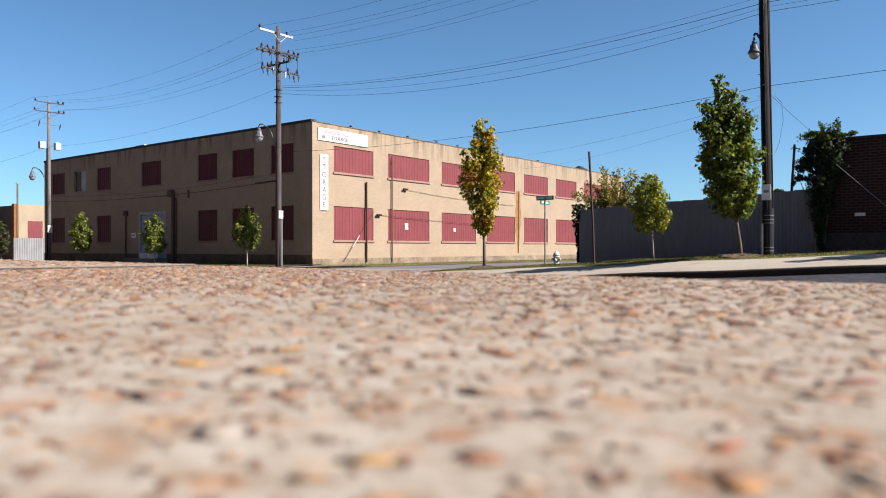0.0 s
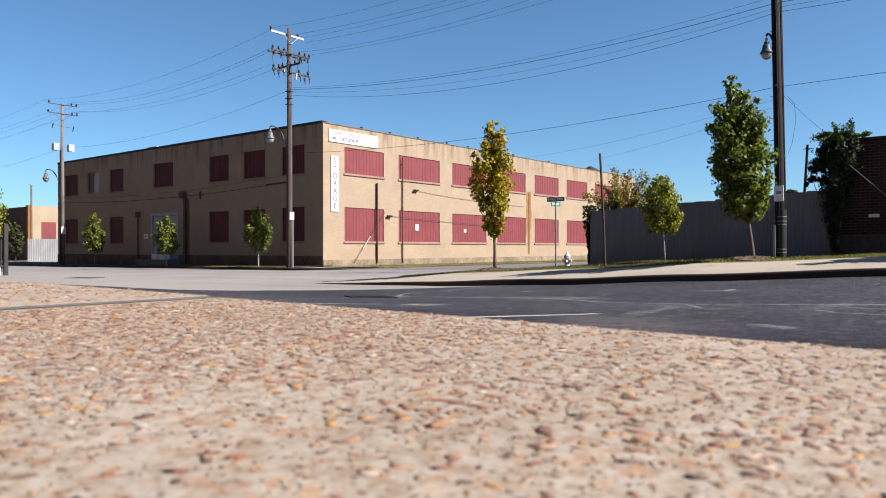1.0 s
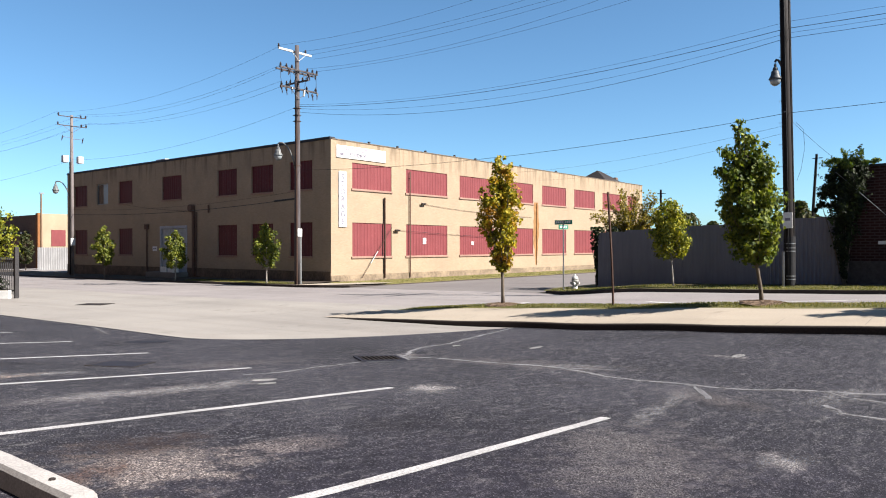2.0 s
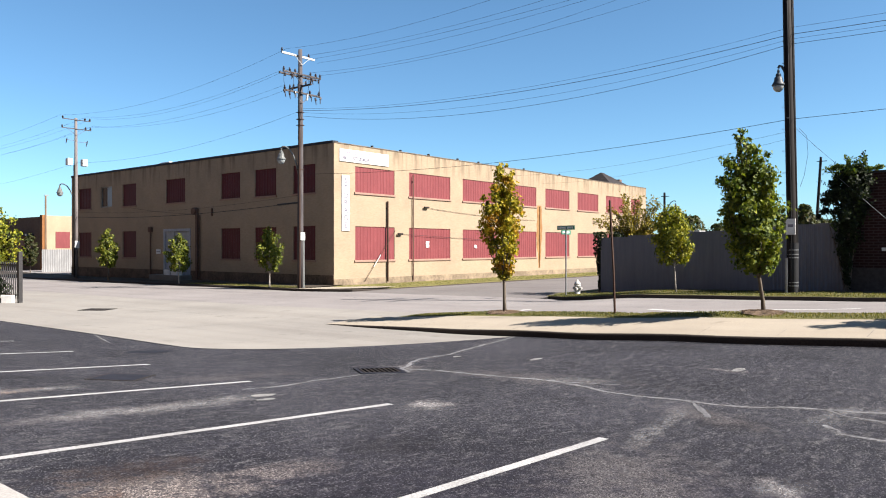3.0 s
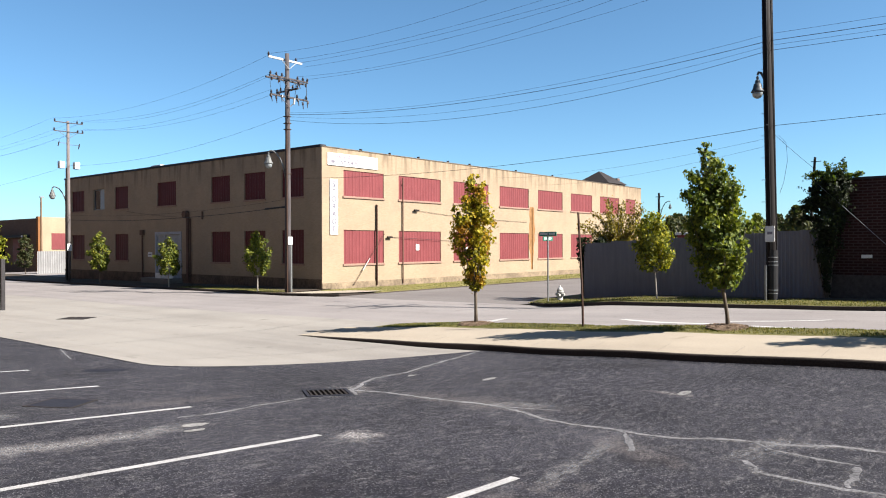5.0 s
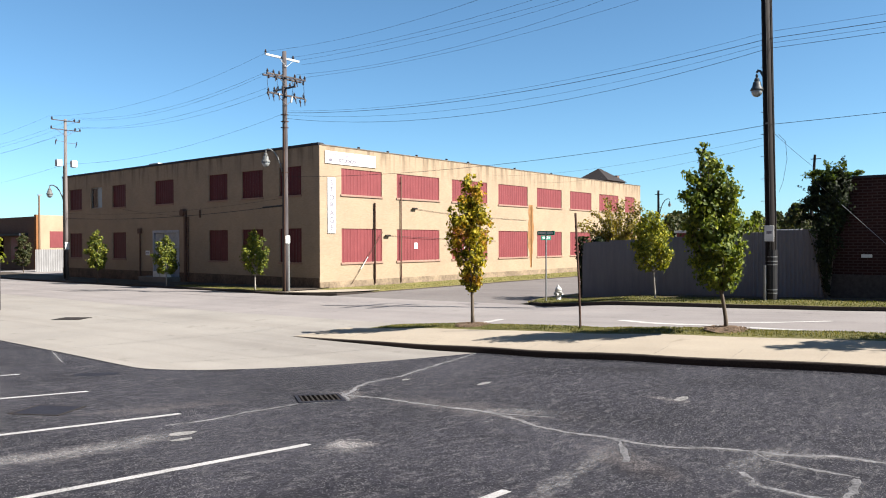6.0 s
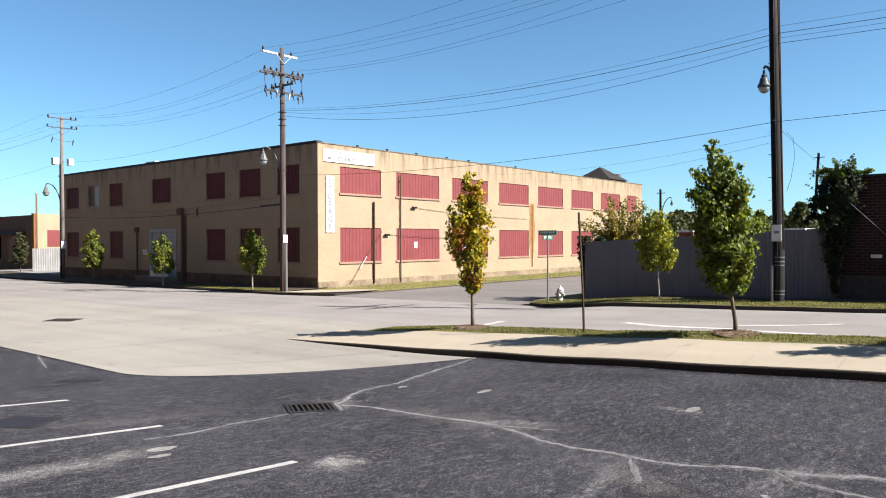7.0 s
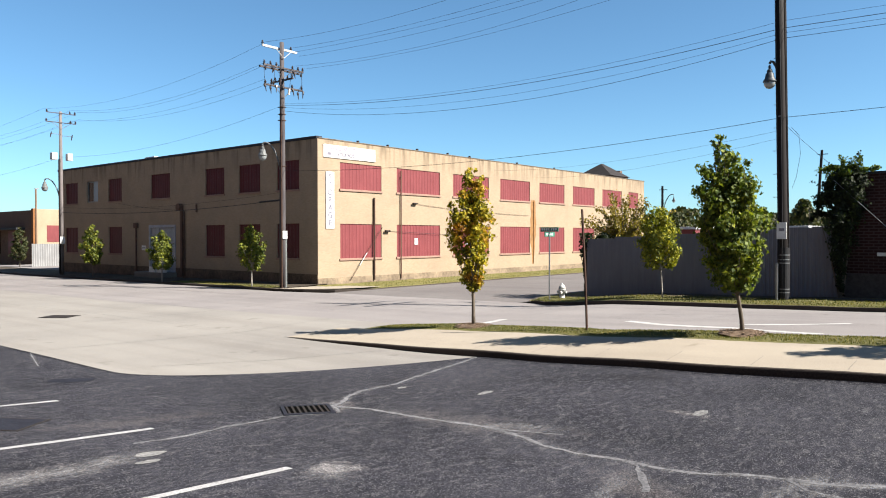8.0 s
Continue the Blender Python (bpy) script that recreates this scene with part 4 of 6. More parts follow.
# both blocks are added out of view to darken the warehouse's west wall
plain_block("wall_unseen_behind", -12.0, -4.9, -45, 60, -0.3, 17.0, "unseen brick block added behind the walkway to hold back sky light")
plain_block("wall_unseen_across", 2.0, 8.5, 46, 150, -0.6, 17.0, "unseen brick block added across the street to hold back sky light")


# ---- the planted strip between lot and street
def kerb_h(y):
    return 0.15 * min(1.0, max(0.0, (17.2 - y) / 6.5)) ** 0.7


def island_top(x, y):
    """Height of the strip above the lie of the land."""
    return kerb_h(y) * (1.0 if x < 14.4 else max(0.0, 1.0 - (x - 14.4) / 6)) + 0.05 * max(0.0, min(1.0, (x - 12.6) / 1.5)) * min(1, kerb_h(y) / 0.1)


def kerb_run(name, pts, h, width=0.15, mat=None):
    """A kerb stone run along a line of points; h is its height or a function of y."""
    bm = bmesh.new()
    rings = []
    pts = [Vector((x, y, 0)) for x, y in pts]
    fine = []
    for a, b in zip(pts, pts[1:]):
        n = max(1, int((b - a).length / 0.5))
        fine += [a.lerp(b, k / n) for k in range(n)]
    fine.append(pts[-1])
    for i, p in enumerate(fine):
        way = (fine[min(i + 1, len(fine) - 1)] - fine[max(i - 1, 0)]).normalized()
        side = Vector((-way.y, way.x, 0))
        z, hh = lie(p.x, p.y), (h(p.y) if callable(h) else h)
        ring = []
        for s, dz in ((0.0, -0.15), (0.0, hh - 0.03), (0.012, hh - 0.008), (0.035, hh), (width, hh), (width, -0.15)):
            q = p - side * s
            ring.append(bm.verts.new((q.x, q.y, z + max(dz, -0.15))))
        rings.append(ring)
    for a, b in zip(rings, rings[1:]):
        for k in range(5):
            bm.faces.new((a[k], a[k + 1], b[k + 1], b[k]))
    bm.faces.new(rings[0])
    bm.faces.new(rings[-1])
    ob = new(name, mesh_of(name, bm, mat if mat else KERB))
    return tagged(ob, "weathered concrete kerb with a rounded edge and shade in its colour", "kerb", "kerbs", "structure")


kerb_run("kerb", [(12.4, -16), (12.4, 17.2)], kerb_h, 0.06, SHADED_KERB)
walkway = tagged(sheet("pavement", grid(12.45, 14.42, -16, 17.0, 8, 66), lambda x, y: island_top(x, y) + 0.001, WALKWAY), "pale buff concrete pavement between kerb and grass", "pavement", kind="structure")
for k, y in enumerate(span(-12, 15, 18)):
    vs = [(12.56, y - 0.004), (14.40, y - 0.004), (14.40, y + 0.004), (12.56, y + 0.004)]
    tagged(raw("pavement_joint", [(a, b, lie(a, b) + island_top(a, b) + 0.004) for a, b in vs], [(0, 1, 2, 3)], TAR), "thin dark pavement joint", "pavement joint", "pavement joints", "structure")


def verge_lift(x, y):
    return island_top(14.4, y) * max(0.0, 1 - max(0, x - 15.25) / 0.9) - 0.012 * (x < 14.41) + 0.004 + 0.014 * noise.noise((x * 1.7, y * 1.7, 0)) * min(1.0, max(0.0, x - 14.4) * 4)


def verge_edge(y):
    return 16.15 - 1.5 * max(0.0, (y - 13.2) / 3.0) ** 2 if y > 13.2 else 16.15


vrows = [[((14.33 if k == 0 else 14.42 + (max(14.46, verge_edge(y)) - 14.42) * (k - 1) / 9) + 0.05 * noise.noise((y * 2.1, k * 0.1, 1)) * (k == 10), y) for k in range(11)] for y in span(-16, 15.9, 80)]
verge = tagged(sheet("ground_verge", vrows, verge_lift, GRASS_SOIL), "short patchy green grass verge", "grass verge", kind="structure")


def blades(name, count, area, height, seed, mat, lift):
    """Short grass blades over an area: area(rng) gives x, y."""
    rng = random.Random(seed)
    vs, fs = [], []
    for i in range(count):
        x, y = area(rng)
        z = lie(x, y) + lift(x, y)
        a, h, w = rng.uniform(0, 6.28), height * rng.uniform(0.5, 1.3), 0.006 + 0.008 * rng.random()
        c, s = math.cos(a), math.sin(a)
        lean = rng.uniform(0.1, 0.6) * h
        vs += [(x - c * w, y - s * w, z - 0.01), (x + c * w, y + s * w, z - 0.01), (x - s * lean, y + c * lean, z + h)]
        fs.append((3 * i, 3 * i + 1, 3 * i + 2))
    ob = raw(name, vs, fs, mat)
    return tagged(ob, "short green and straw-coloured grass blades", "grass", "", "stuff")


def verge_spot(rng):
    y = rng.uniform(-3, 15.6)
    return rng.uniform(14.50, max(14.55, verge_edge(y) - 0.05)), y


blades("grass", 26000, verge_spot, 0.036, 5, BLADE, verge_lift)

# ---- far side of the street: kerbs, grass, pavements
far_kerb = [(25.0, 140), (25.0, 36.5), (25.15, 34.2), (25.6, 32.2), (26.4, 30.5), (27.8, 29.6), (31, 29.5), (130, 29.5)]
kerb_run("kerb", far_kerb[::-1], lambda y: 0.04 + 0.09 * min(1.0, max(0.0, (y - 29.6) / 2.5)), 0.12, SHADED_KERB)
corner_kerb = [(130, 17.6), (28.0, 17.6), (26.3, 17.5), (25.2, 17.0), (24.6, 16.0), (24.4, 14.5), (24.4, 12), (24.7, 4), (24.9, -20)]
kerb_run("kerb", corner_kerb, 0.13, 0.12, SHADED_KERB)


block_rows = [[(25.10 + (29.0 - 25.10) * k / 6, y) for k in range(7)] for y in span(34.0, 140, 60)]
# this strip's dark colour carries the shade of the west wall
tagged(sheet("ground_warehouse_strip", block_rows, lambda x, y: 0.12 + 0.10 * (x - 25) / 4 + 0.02 * noise.noise((x * 1.5, y * 1.5, 2)), SHADED_GROUND), "ground strip before the warehouse with the wall's shade in its colour", "soil strip", kind="structure")
corner_rows = [[(a + (29.2 - a) * k / 6, y) for k in range(7)] for y, a in ((29.75, 27.9), (30.4, 26.7), (31.2, 26.2), (32.2, 25.75), (33.2, 25.45), (34.0, 25.1))]
tagged(sheet("pavement_corner", corner_rows, 0.125, WALKWAY), "concrete pavement at the street corner", "pavement", kind="structure")
tagged(sheet("ground_facade_grass", [[(28.0 + (0.5 if j == 0 else 0) + k * 1.6, 29.62 + j * 0.88) for k in range(33)] for j in range(6)], lambda x, y: 0.05 + 0.10 * (y - 29.6) / 4.5 + 0.02 * noise.noise((x, y, 0)), DRY_GRASS), "dry yellow-green grass strip along the warehouse wall", "grass strip", kind="structure")
blades("grass", 12000, lambda r: (r.uniform(28.2, 62), r.uniform(29.8, 33.9)), 0.07, 6, BLADE, lambda x, y: 0.04 + 0.10 * (y - 29.6) / 4.5)
tagged(sheet("ground_kerb_grass", grid(25.2, 26.9, 34.6, 45.5, 5, 22), lambda x, y: 0.15 + 0.015 * noise.noise((x * 2, y * 2, 0)), DRY_GRASS), "dry grass patch beside the kerb", "grass patch", kind="structure")
blades("grass", 4000, lambda r: (r.uniform(25.25, 26.85), r.uniform(34.7, 45.3)), 0.08, 7, BLADE, lambda x, y: 0.14)


def corner_lift(x, y):
    return 0.12 + 0.05 * min(1.0, max(0.0, x - 24.7) / 2) + 0.02 * noise.noise((x * 1.3, y * 1.3, 4))


def corner_left(y):
    for (xa, ya), (xb, yb) in zip(corner_kerb[1:], corner_kerb[2:]):
        if yb <= y <= ya:
            return xb + (xa - xb) * (y - yb) / max(1e-6, ya - yb) + 0.14
    return 25.0


crows = [[(corner_left(y) + (34 - corner_left(y)) * (k / 12) ** 1.5, y) for k in range(13)] for y in span(-20, 4, 12) + span(4.5, 17.4, 40)]
tagged(sheet("ground_corner_grass", crows, corner_lift, GRASS_SOIL), "shaded patchy grass around the hydrant and fence", "grass", kind="structure")
blades("grass", 12000, lambda r: (r.uniform(24.75, 26.85), r.uniform(1, 17.0)), 0.05, 8, BLADE, corner_lift)
# a dark sheet over the grass that deepens the fence's shadow
tagged(sheet("ground_fence_foot", grid(26.75, 27.99, -16, 16.6, 5, 60), lambda x, y: corner_lift(x, y) + 0.008, SHADED_GROUND), "ground along the foot of the sheet fence with its shade in the colour", "soil strip", kind="structure")
tagged(sheet("ground_yard", grid(28.0, 60, -20, 17.3, 16, 20), 0.1, EARTH), "bare yard behind the sheet fence", "yard", kind="structure")

# ---------------------------------------------------------------- warehouse
X0, X1, Y0, Y1, BASE, TOP = 28.3, 73.4, 34.1, 69.2, -1.0, 8.30
warehouse = thing("warehouse", "two-storey tan brick warehouse with red boarded windows", "warehouse", (0, 0, 0))
R_BAYS = ((30.08, 33.68), (35.13, 39.60), (41.08, 45.48), (47.0, 51.27), (52.74, 56.88), (58.39, 62.46), (64.06, 68.18), (69.72, 72.0))
L_UP = ((35.80, 37.98), (39.67, 41.98), (43.62, 45.90), (50.50, 53.20), (57.70, 59.92), (61.70, 63.70), (65.40, 67.82))
L_LOW = ((35.80, 37.98), (39.67, 41.98), (43.62, 45.90), (57.70, 59.92), (65.40, 67.82))
DOOR = (49.75, 53.50, -0.35, 3.36)
r_holes = [(a, b, 5.40, 7.02) for a, b in R_BAYS] + [(a, b, 1.13, 3.26) for a, b in R_BAYS]
l_holes = [(a, b, 5.37, 7.16) for a, b in L_UP] + [(a, b, 1.15, 3.28) for a, b in L_LOW] + [DOOR]
part("wall", pierced_wall(bmesh.new(), "x", Y0, 0.34, X0, X1, BASE, TOP, r_holes), TAN_BRICK, warehouse)
part("wall", pierced_wall(bmesh.new(), "y", X0, 0.34, Y0 + 0.34, Y1, BASE, TOP - 0.002, l_holes), TAN_BRICK, warehouse)
part("wall", boxes((X0 + 0.34, X1, Y1 - 0.3, Y1, BASE, TOP - 0.004), (X1 - 0.3, X1, Y0 + 0.34, Y1 - 0.3, BASE, TOP - 0.004)), TAN_BRICK, warehouse)
part("roof", boxes((X0 + 0.34, X1 - 0.3, Y0 + 0.34, Y1 - 0.3, TOP - 0.6, TOP - 0.4)), ROOFING, warehouse)
part("parapet_cap", boxes((X0 - 0.05, X0 + 0.40, Y0 + 0.05, Y1 + 0.05, TOP - 0.002, TOP + 0.16), bevel=0.02), ROOFING, warehouse, "dark metal parapet flashing")
part("parapet_cap", boxes((X0 + 0.05, X1 + 0.03, Y0 - 0.03, Y0 + 0.38, TOP, TOP + 0.07), bevel=0.02), COPING, warehouse, "thin grimy stone coping")
part("foundation", boxes((X0 + 0.0, X1, Y0 - 0.03, Y0 - 0.002, BASE, -0.02)), FOOTING, warehouse, "stained concrete footing course")
for y0, y1 in ((Y0 + 0.002, DOOR[0]), (DOOR[1], Y1)):
    part("foundation", boxes((X0 - 0.03, X0 - 0.002, y0, y1, BASE, 0.22), bevel=0.006), GRIMY_FOOT, warehouse, "grimy brown footing course")


def ribbed(axis, plane, out, u0, u1, z0, z1, pitch=0.30):
    """A ribbed metal sheet that fills an opening; out is the way its ribs stand."""
    bm = bmesh.new()
    n = max(4, round((u1 - u0) / pitch))
    step = (u1 - u0) / n
    line = []
    for k in range(n):
        a = u0 + k * step
        line += [(a, 0.0), (a + step * 0.62, 0.0), (a + step * 0.72, 0.018), (a + step * 0.90, 0.018)]
    line.append((u1, 0.0))
    cols = [[bm.verts.new((u, plane + out * d, z) if axis == "x" else (plane + out * d, u, z)) for z in (z0, z1)] for u, d in line]
    for a, b in zip(cols, cols[1:]):
        bm.faces.new((a[0], b[0], b[1], a[1]))
    return bm


for a, b in R_BAYS:
    for z0, z1 in ((5.40, 7.02), (1.13, 3.26)):
        w = part("window_board", ribbed("x", Y0 + 0.05, -1, a, b, z0, z1), RED_SHEET, warehouse, "red ribbed metal sheet over a window")
        part("sill", boxes((a - 0.08, b + 0.06, Y0 - 0.07, Y0 + 0.12, z0 - 0.13, z0 - 0.004), bevel=0.012), SILL, w, "pale pinkish stone sill")
for a, b in L_UP:
    if a == 61.70:
        continue
    w = part("window_board", ribbed("y", X0 + 0.10, -1, a, b, 5.37, 7.16), SHADED_RED_SHEET, warehouse, "red ribbed metal sheet over a window with shade in its colour")
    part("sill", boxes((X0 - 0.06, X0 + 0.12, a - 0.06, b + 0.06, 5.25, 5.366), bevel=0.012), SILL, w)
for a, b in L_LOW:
    w = part("window_board", ribbed("y", X0 + 0.10, -1, a, b, 1.15, 3.28), SHADED_RED_SHEET, warehouse, "red ribbed metal sheet over a window with shade in its colour")
    part("sill", boxes((X0 - 0.06, X0 + 0.12, a - 0.06, b + 0.06, 1.03, 1.146), bevel=0.012), SILL, w)
# the one window that still has glass
win = part("window", boxes((X0 + 0.10, X0 + 0.16, 61.70, 61.80, 5.37, 7.16), (X0 + 0.10, X0 + 0.16, 63.60, 63.70, 5.37, 7.16), (X0 + 0.10, X0 + 0.16, 62.62, 62.70, 5.37, 7.16),
                           (X0 + 0.10, X0 + 0.16, 61.8, 63.6, 7.06, 7.16), (X0 + 0.10, X0 + 0.16, 61.8, 63.6, 5.37, 5.47)), METAL_GREY, warehouse, "pale metal window frame with glass")
part("pane", boxes((X0 + 0.12, X0 + 0.13, 61.80, 62.62, 5.47, 7.06)), BLUE_GLASS, win, "pale pane with the sky's reflection in its colour")
part("pane", boxes((X0 + 0.12, X0 + 0.13, 62.70, 63.60, 5.47, 7.06)), DARK_GLASS, win, "dark pane")
# entrance
d = part("door_frame", boxes((X0 - 0.04, X0 + 0.2, 49.75, 49.93, -0.35, 3.36), (X0 - 0.04, X0 + 0.2, 53.32, 53.50, -0.35, 3.36), (X0 - 0.04, X0 + 0.2, 49.93, 53.32, 3.16, 3.36),
                              (X0 + 0.02, X0 + 0.16, 52.1, 52.2, -0.35, 3.16)), DOOR_GREY, warehouse, "grey painted entrance frame")
part("door", boxes((X0 + 0.08, X0 + 0.13, 49.95, 52.08, -0.3, 3.14)), DOOR_GREY, d, "pale grey entrance panel")
part("door", boxes((X0 + 0.08, X0 + 0.13, 52.22, 53.30, -0.3, 3.14)), DOOR_GREY, d, "pale grey entrance door")
part("step", boxes((X0 - 1.1, X0 + 0.02, 49.6, 53.7, -0.75, -0.12), bevel=0.02), KERB, warehouse, "concrete entrance step")
for k, y in enumerate((50.1, 51.1)):
    tub = thing("planter_box", "white planter box beside the warehouse entrance", "planter", (27.6, y, -0.13), 0, "entrance planters")
    part("box", boxes((-0.22, 0.22, 0.0, 0.8, 0.0, 0.42), bevel=0.03), NOTICE, tub)
    part("soil", boxes((-0.17, 0.17, 0.05, 0.75, 0.40, 0.428)), MULCH, tub)
# downpipes, hatches and signs
part("downpipe", tube(bmesh.new(), [(X0 - 0.10, 55.3, 3.2), (X0 - 0.10, 55.3, -0.3)], 0.06, 8), BROWN_DUCT, warehouse, "brown downpipe")
part("vent", boxes((X0 - 0.22, X0 - 0.002, 55.08, 55.52, 3.15, 3.55), bevel=0.04), BROWN_DUCT, warehouse, "brown hopper head")
part("vent", tube(bmesh.new(), [(X0 - 0.30, 49.0, 4.6), (X0 + 0.0, 49.0, 4.6)], 0.27, 12), BROWN_DUCT, warehouse, "round brown exhaust vent")
part("downpipe", boxes((X0 - 0.18, X0 - 0.002, 48.68, 48.90, -0.4, 4.8), bevel=0.03), BROWN_DUCT, warehouse, "brown boxed duct beside the entrance")
part("downpipe", tube(bmesh.new(), [(X0 - 0.08, 48.45, 4.3), (X0 - 0.08, 48.45, -0.3)], 0.05, 8), BROWN_DUCT, warehouse, "brown downpipe")
board = thing("notice", "small pale notice beside the warehouse entrance", "notice", (X0 - 0.03, 53.95, 1.45), 0, "notices")
part("board", boxes((0, 0.026, 0, 0.62, 0, 0.36), bevel=0.004), NOTICE, board)
part("print_bar", boxes((-0.004, -0.0005, 0.08, 0.54, 0.14, 0.22)), FADED_GREY, board)
part("downpipe", tube(bmesh.new(), [(X0 - 0.08, 46.9, 4.75), (X0 - 0.08, 46.9, 4.2)], 0.06, 6), BROWN_DUCT, warehouse, "short brown pipe stub")
part("roof_hatch", boxes((X0 + 0.5, X0 + 1.6, 53.6, 55.0, TOP + 0.0, TOP + 0.36), bevel=0.05), WHITE_CAN, warehouse, "small white roof cowl")
for x in (31.6, 34.3, 37.2, 40.5, 43.1, 49.4, 55.2):
    part("roof_bracket", boxes((x, x + 0.13, Y0 + 0.02, Y0 + 0.16, TOP + 0.072, TOP + 0.19), bevel=0.02), IRON, warehouse)


def rust_run(x, z0, z1, width, seed):
    """A rust stain that runs down the brick, wider and narrower as it goes, 4 mm proud."""
    bm = bmesh.new()
    rows = []
    for k in range(41):
        f = k / 40
        w = width * (0.35 + 0.65 * math.sin(math.pi * min(1.0, 0.12 + f)) ** 0.6)
        a = w * (0.5 + 0.28 * noise.noise((f * 7, seed, 0)))
        b = w * (0.5 + 0.28 * noise.noise((f * 7, seed, 6)))
        rows.append([bm.verts.new((x + u, Y0 - 0.004, z1 + (z0 - z1) * f)) for u in (-a, b)])
    for p, q in zip(rows, rows[1:]):
        bm.faces.new((p[0], p[1], q[1], q[0]))
    return bm


part("rust_streak", rust_run(51.75, 0.2, 5.5, 0.85, 3), RUST, warehouse, "orange rust stain down the brick")
part("downpipe", tube(bmesh.new(), [(51.78, Y0 - 0.04, 5.4), (51.78, Y0 - 0.04, 0.2)], 0.03, 8), RUST, warehouse, "rusty downpipe")
for k, (x, z0, z1) in enumerate(((32.93, -0.3, 4.95), (35.45, -0.3, 6.85))):
    post = thing("service_pole", ("dark rusted" if k == 0 else "slim brown") + " post standing against the warehouse wall", "post", (x, Y0 - 0.095, 0), 0, "wall posts")
    part("shaft", tube(bmesh.new(), [(0, 0, z0), (0, 0, z1)], 0.060 if k == 0 else 0.045, 8), RUST_POST if k == 0 else BROWN_DUCT, post)
    for zb in (z1 - 0.5, 1.0):
        part("bracket", boxes((-0.04, 0.04, 0.04, 0.095, zb, zb + 0.08)), IRON, post)
for k, (x, z) in enumerate(((34.1, 2.84), (36.8, 4.72))):
    lamp = thing("wall_lamp", "small dark wall lamp on the brick", "wall lamp", (x, Y0, z), 0, "wall lamps")
    part("arm", tube(bmesh.new(), [(0, 0, 0.03), (0, -0.12, 0.01)], 0.02, 6), IRON, lamp)
    part("head", boxes((-0.24, 0.24, -0.20, -0.08, -0.06, 0.05), bevel=0.03), IRON, lamp)

banner = thing("sign_board", "long white sign board with faded lettering on brick", "sign", (0, 0, 0))
part("board", boxes((28.72, 33.06, Y0 - 0.06, Y0 - 0.002, 7.24, 8.0), bevel=0.008), WHITE_PAINT, banner)
lettering("lettering", "OFFICE SPACE", 0.33, FADED_RED, banner, pose(30.2, Y0 - 0.064, 7.79, 90, 0, 0) @ Matrix.Diagonal((1.15, 1, 1, 1)))
part("print_bar", boxes((29.0, 29.30, Y0 - 0.068, Y0 - 0.0605, 7.38, 7.56)), FADED_GREY, banner, "faded unreadable mark")
lettering("lettering", "STUDIOS", 0.31, FADED_GREY, banner, pose(30.55, Y0 - 0.064, 7.46, 90, 0, 0) @ Matrix.Diagonal((1.15, 1, 1, 1)))
upright = thing("sign_board", "tall narrow white sign reading STORAGE downwards", "sign", (0, 0, 0))
part("board", boxes((28.90, 29.55, Y0 - 0.06, Y0 - 0.002, 2.96, 6.38), bevel=0.008), WHITE_PAINT, upright)
for k, ch in enumerate("STORAGE"):
    lettering("letter", ch, 0.50, FADED_GREY, upright, pose(29.225, Y0 - 0.064, 6.05 - k * 0.46, 90, 0, 0))
for k, (x, z, w, h) in enumerate(((36.9, 1.93, 0.34, 0.42), (42.55, 1.88, 0.28, 0.24))):
    note = thing("notice", "small white notice fixed to a red window sheet", "notice", (x, Y0 + 0.026, z), 0, "notices")
    part("board", boxes((0, w, -0.02, 0.0, 0, h)), NOTICE, note)
    for q in (0.25, 0.45, 0.65):
        part("print_bar", boxes((0.05, w - 0.05, -0.024, -0.0205, h * q, h * q + 0.03)), FADED_GREY, note)


# ---------------------------------------------------------------- trees
def add_leaf(vs, fs, p, out, rng, s):
    """One folded three-lobed leaf at p that faces roughly along out."""
    n = (out + 0.75 * Vector((rng.uniform(-1, 1), rng.uniform(-1, 1), rng.uniform(-1, 1)))).normalized()
    way = (n.cross(Vector((rng.uniform(-1, 1), rng.uniform(-1, 1), rng.uniform(-1, 1)))) + Vector((0, 0, -0.35))).normalized()
    side = n.cross(way).normalized()
    fold = n * s * rng.uniform(0.10, 0.32)
    i = len(vs)
    vs += [p - way * s * 0.8, p + side * s * 0.78 + fold, p + side * s * 0.30 + way * s * 0.22 + fold * 0.4, p + way * s,
           p - side * s * 0.30 + way * s * 0.22 + fold * 0.4, p - side * s * 0.78 + fold]
    fs += [(i, i + 1, i + 2, i + 3), (i, i + 3, i + 4, i + 5)]


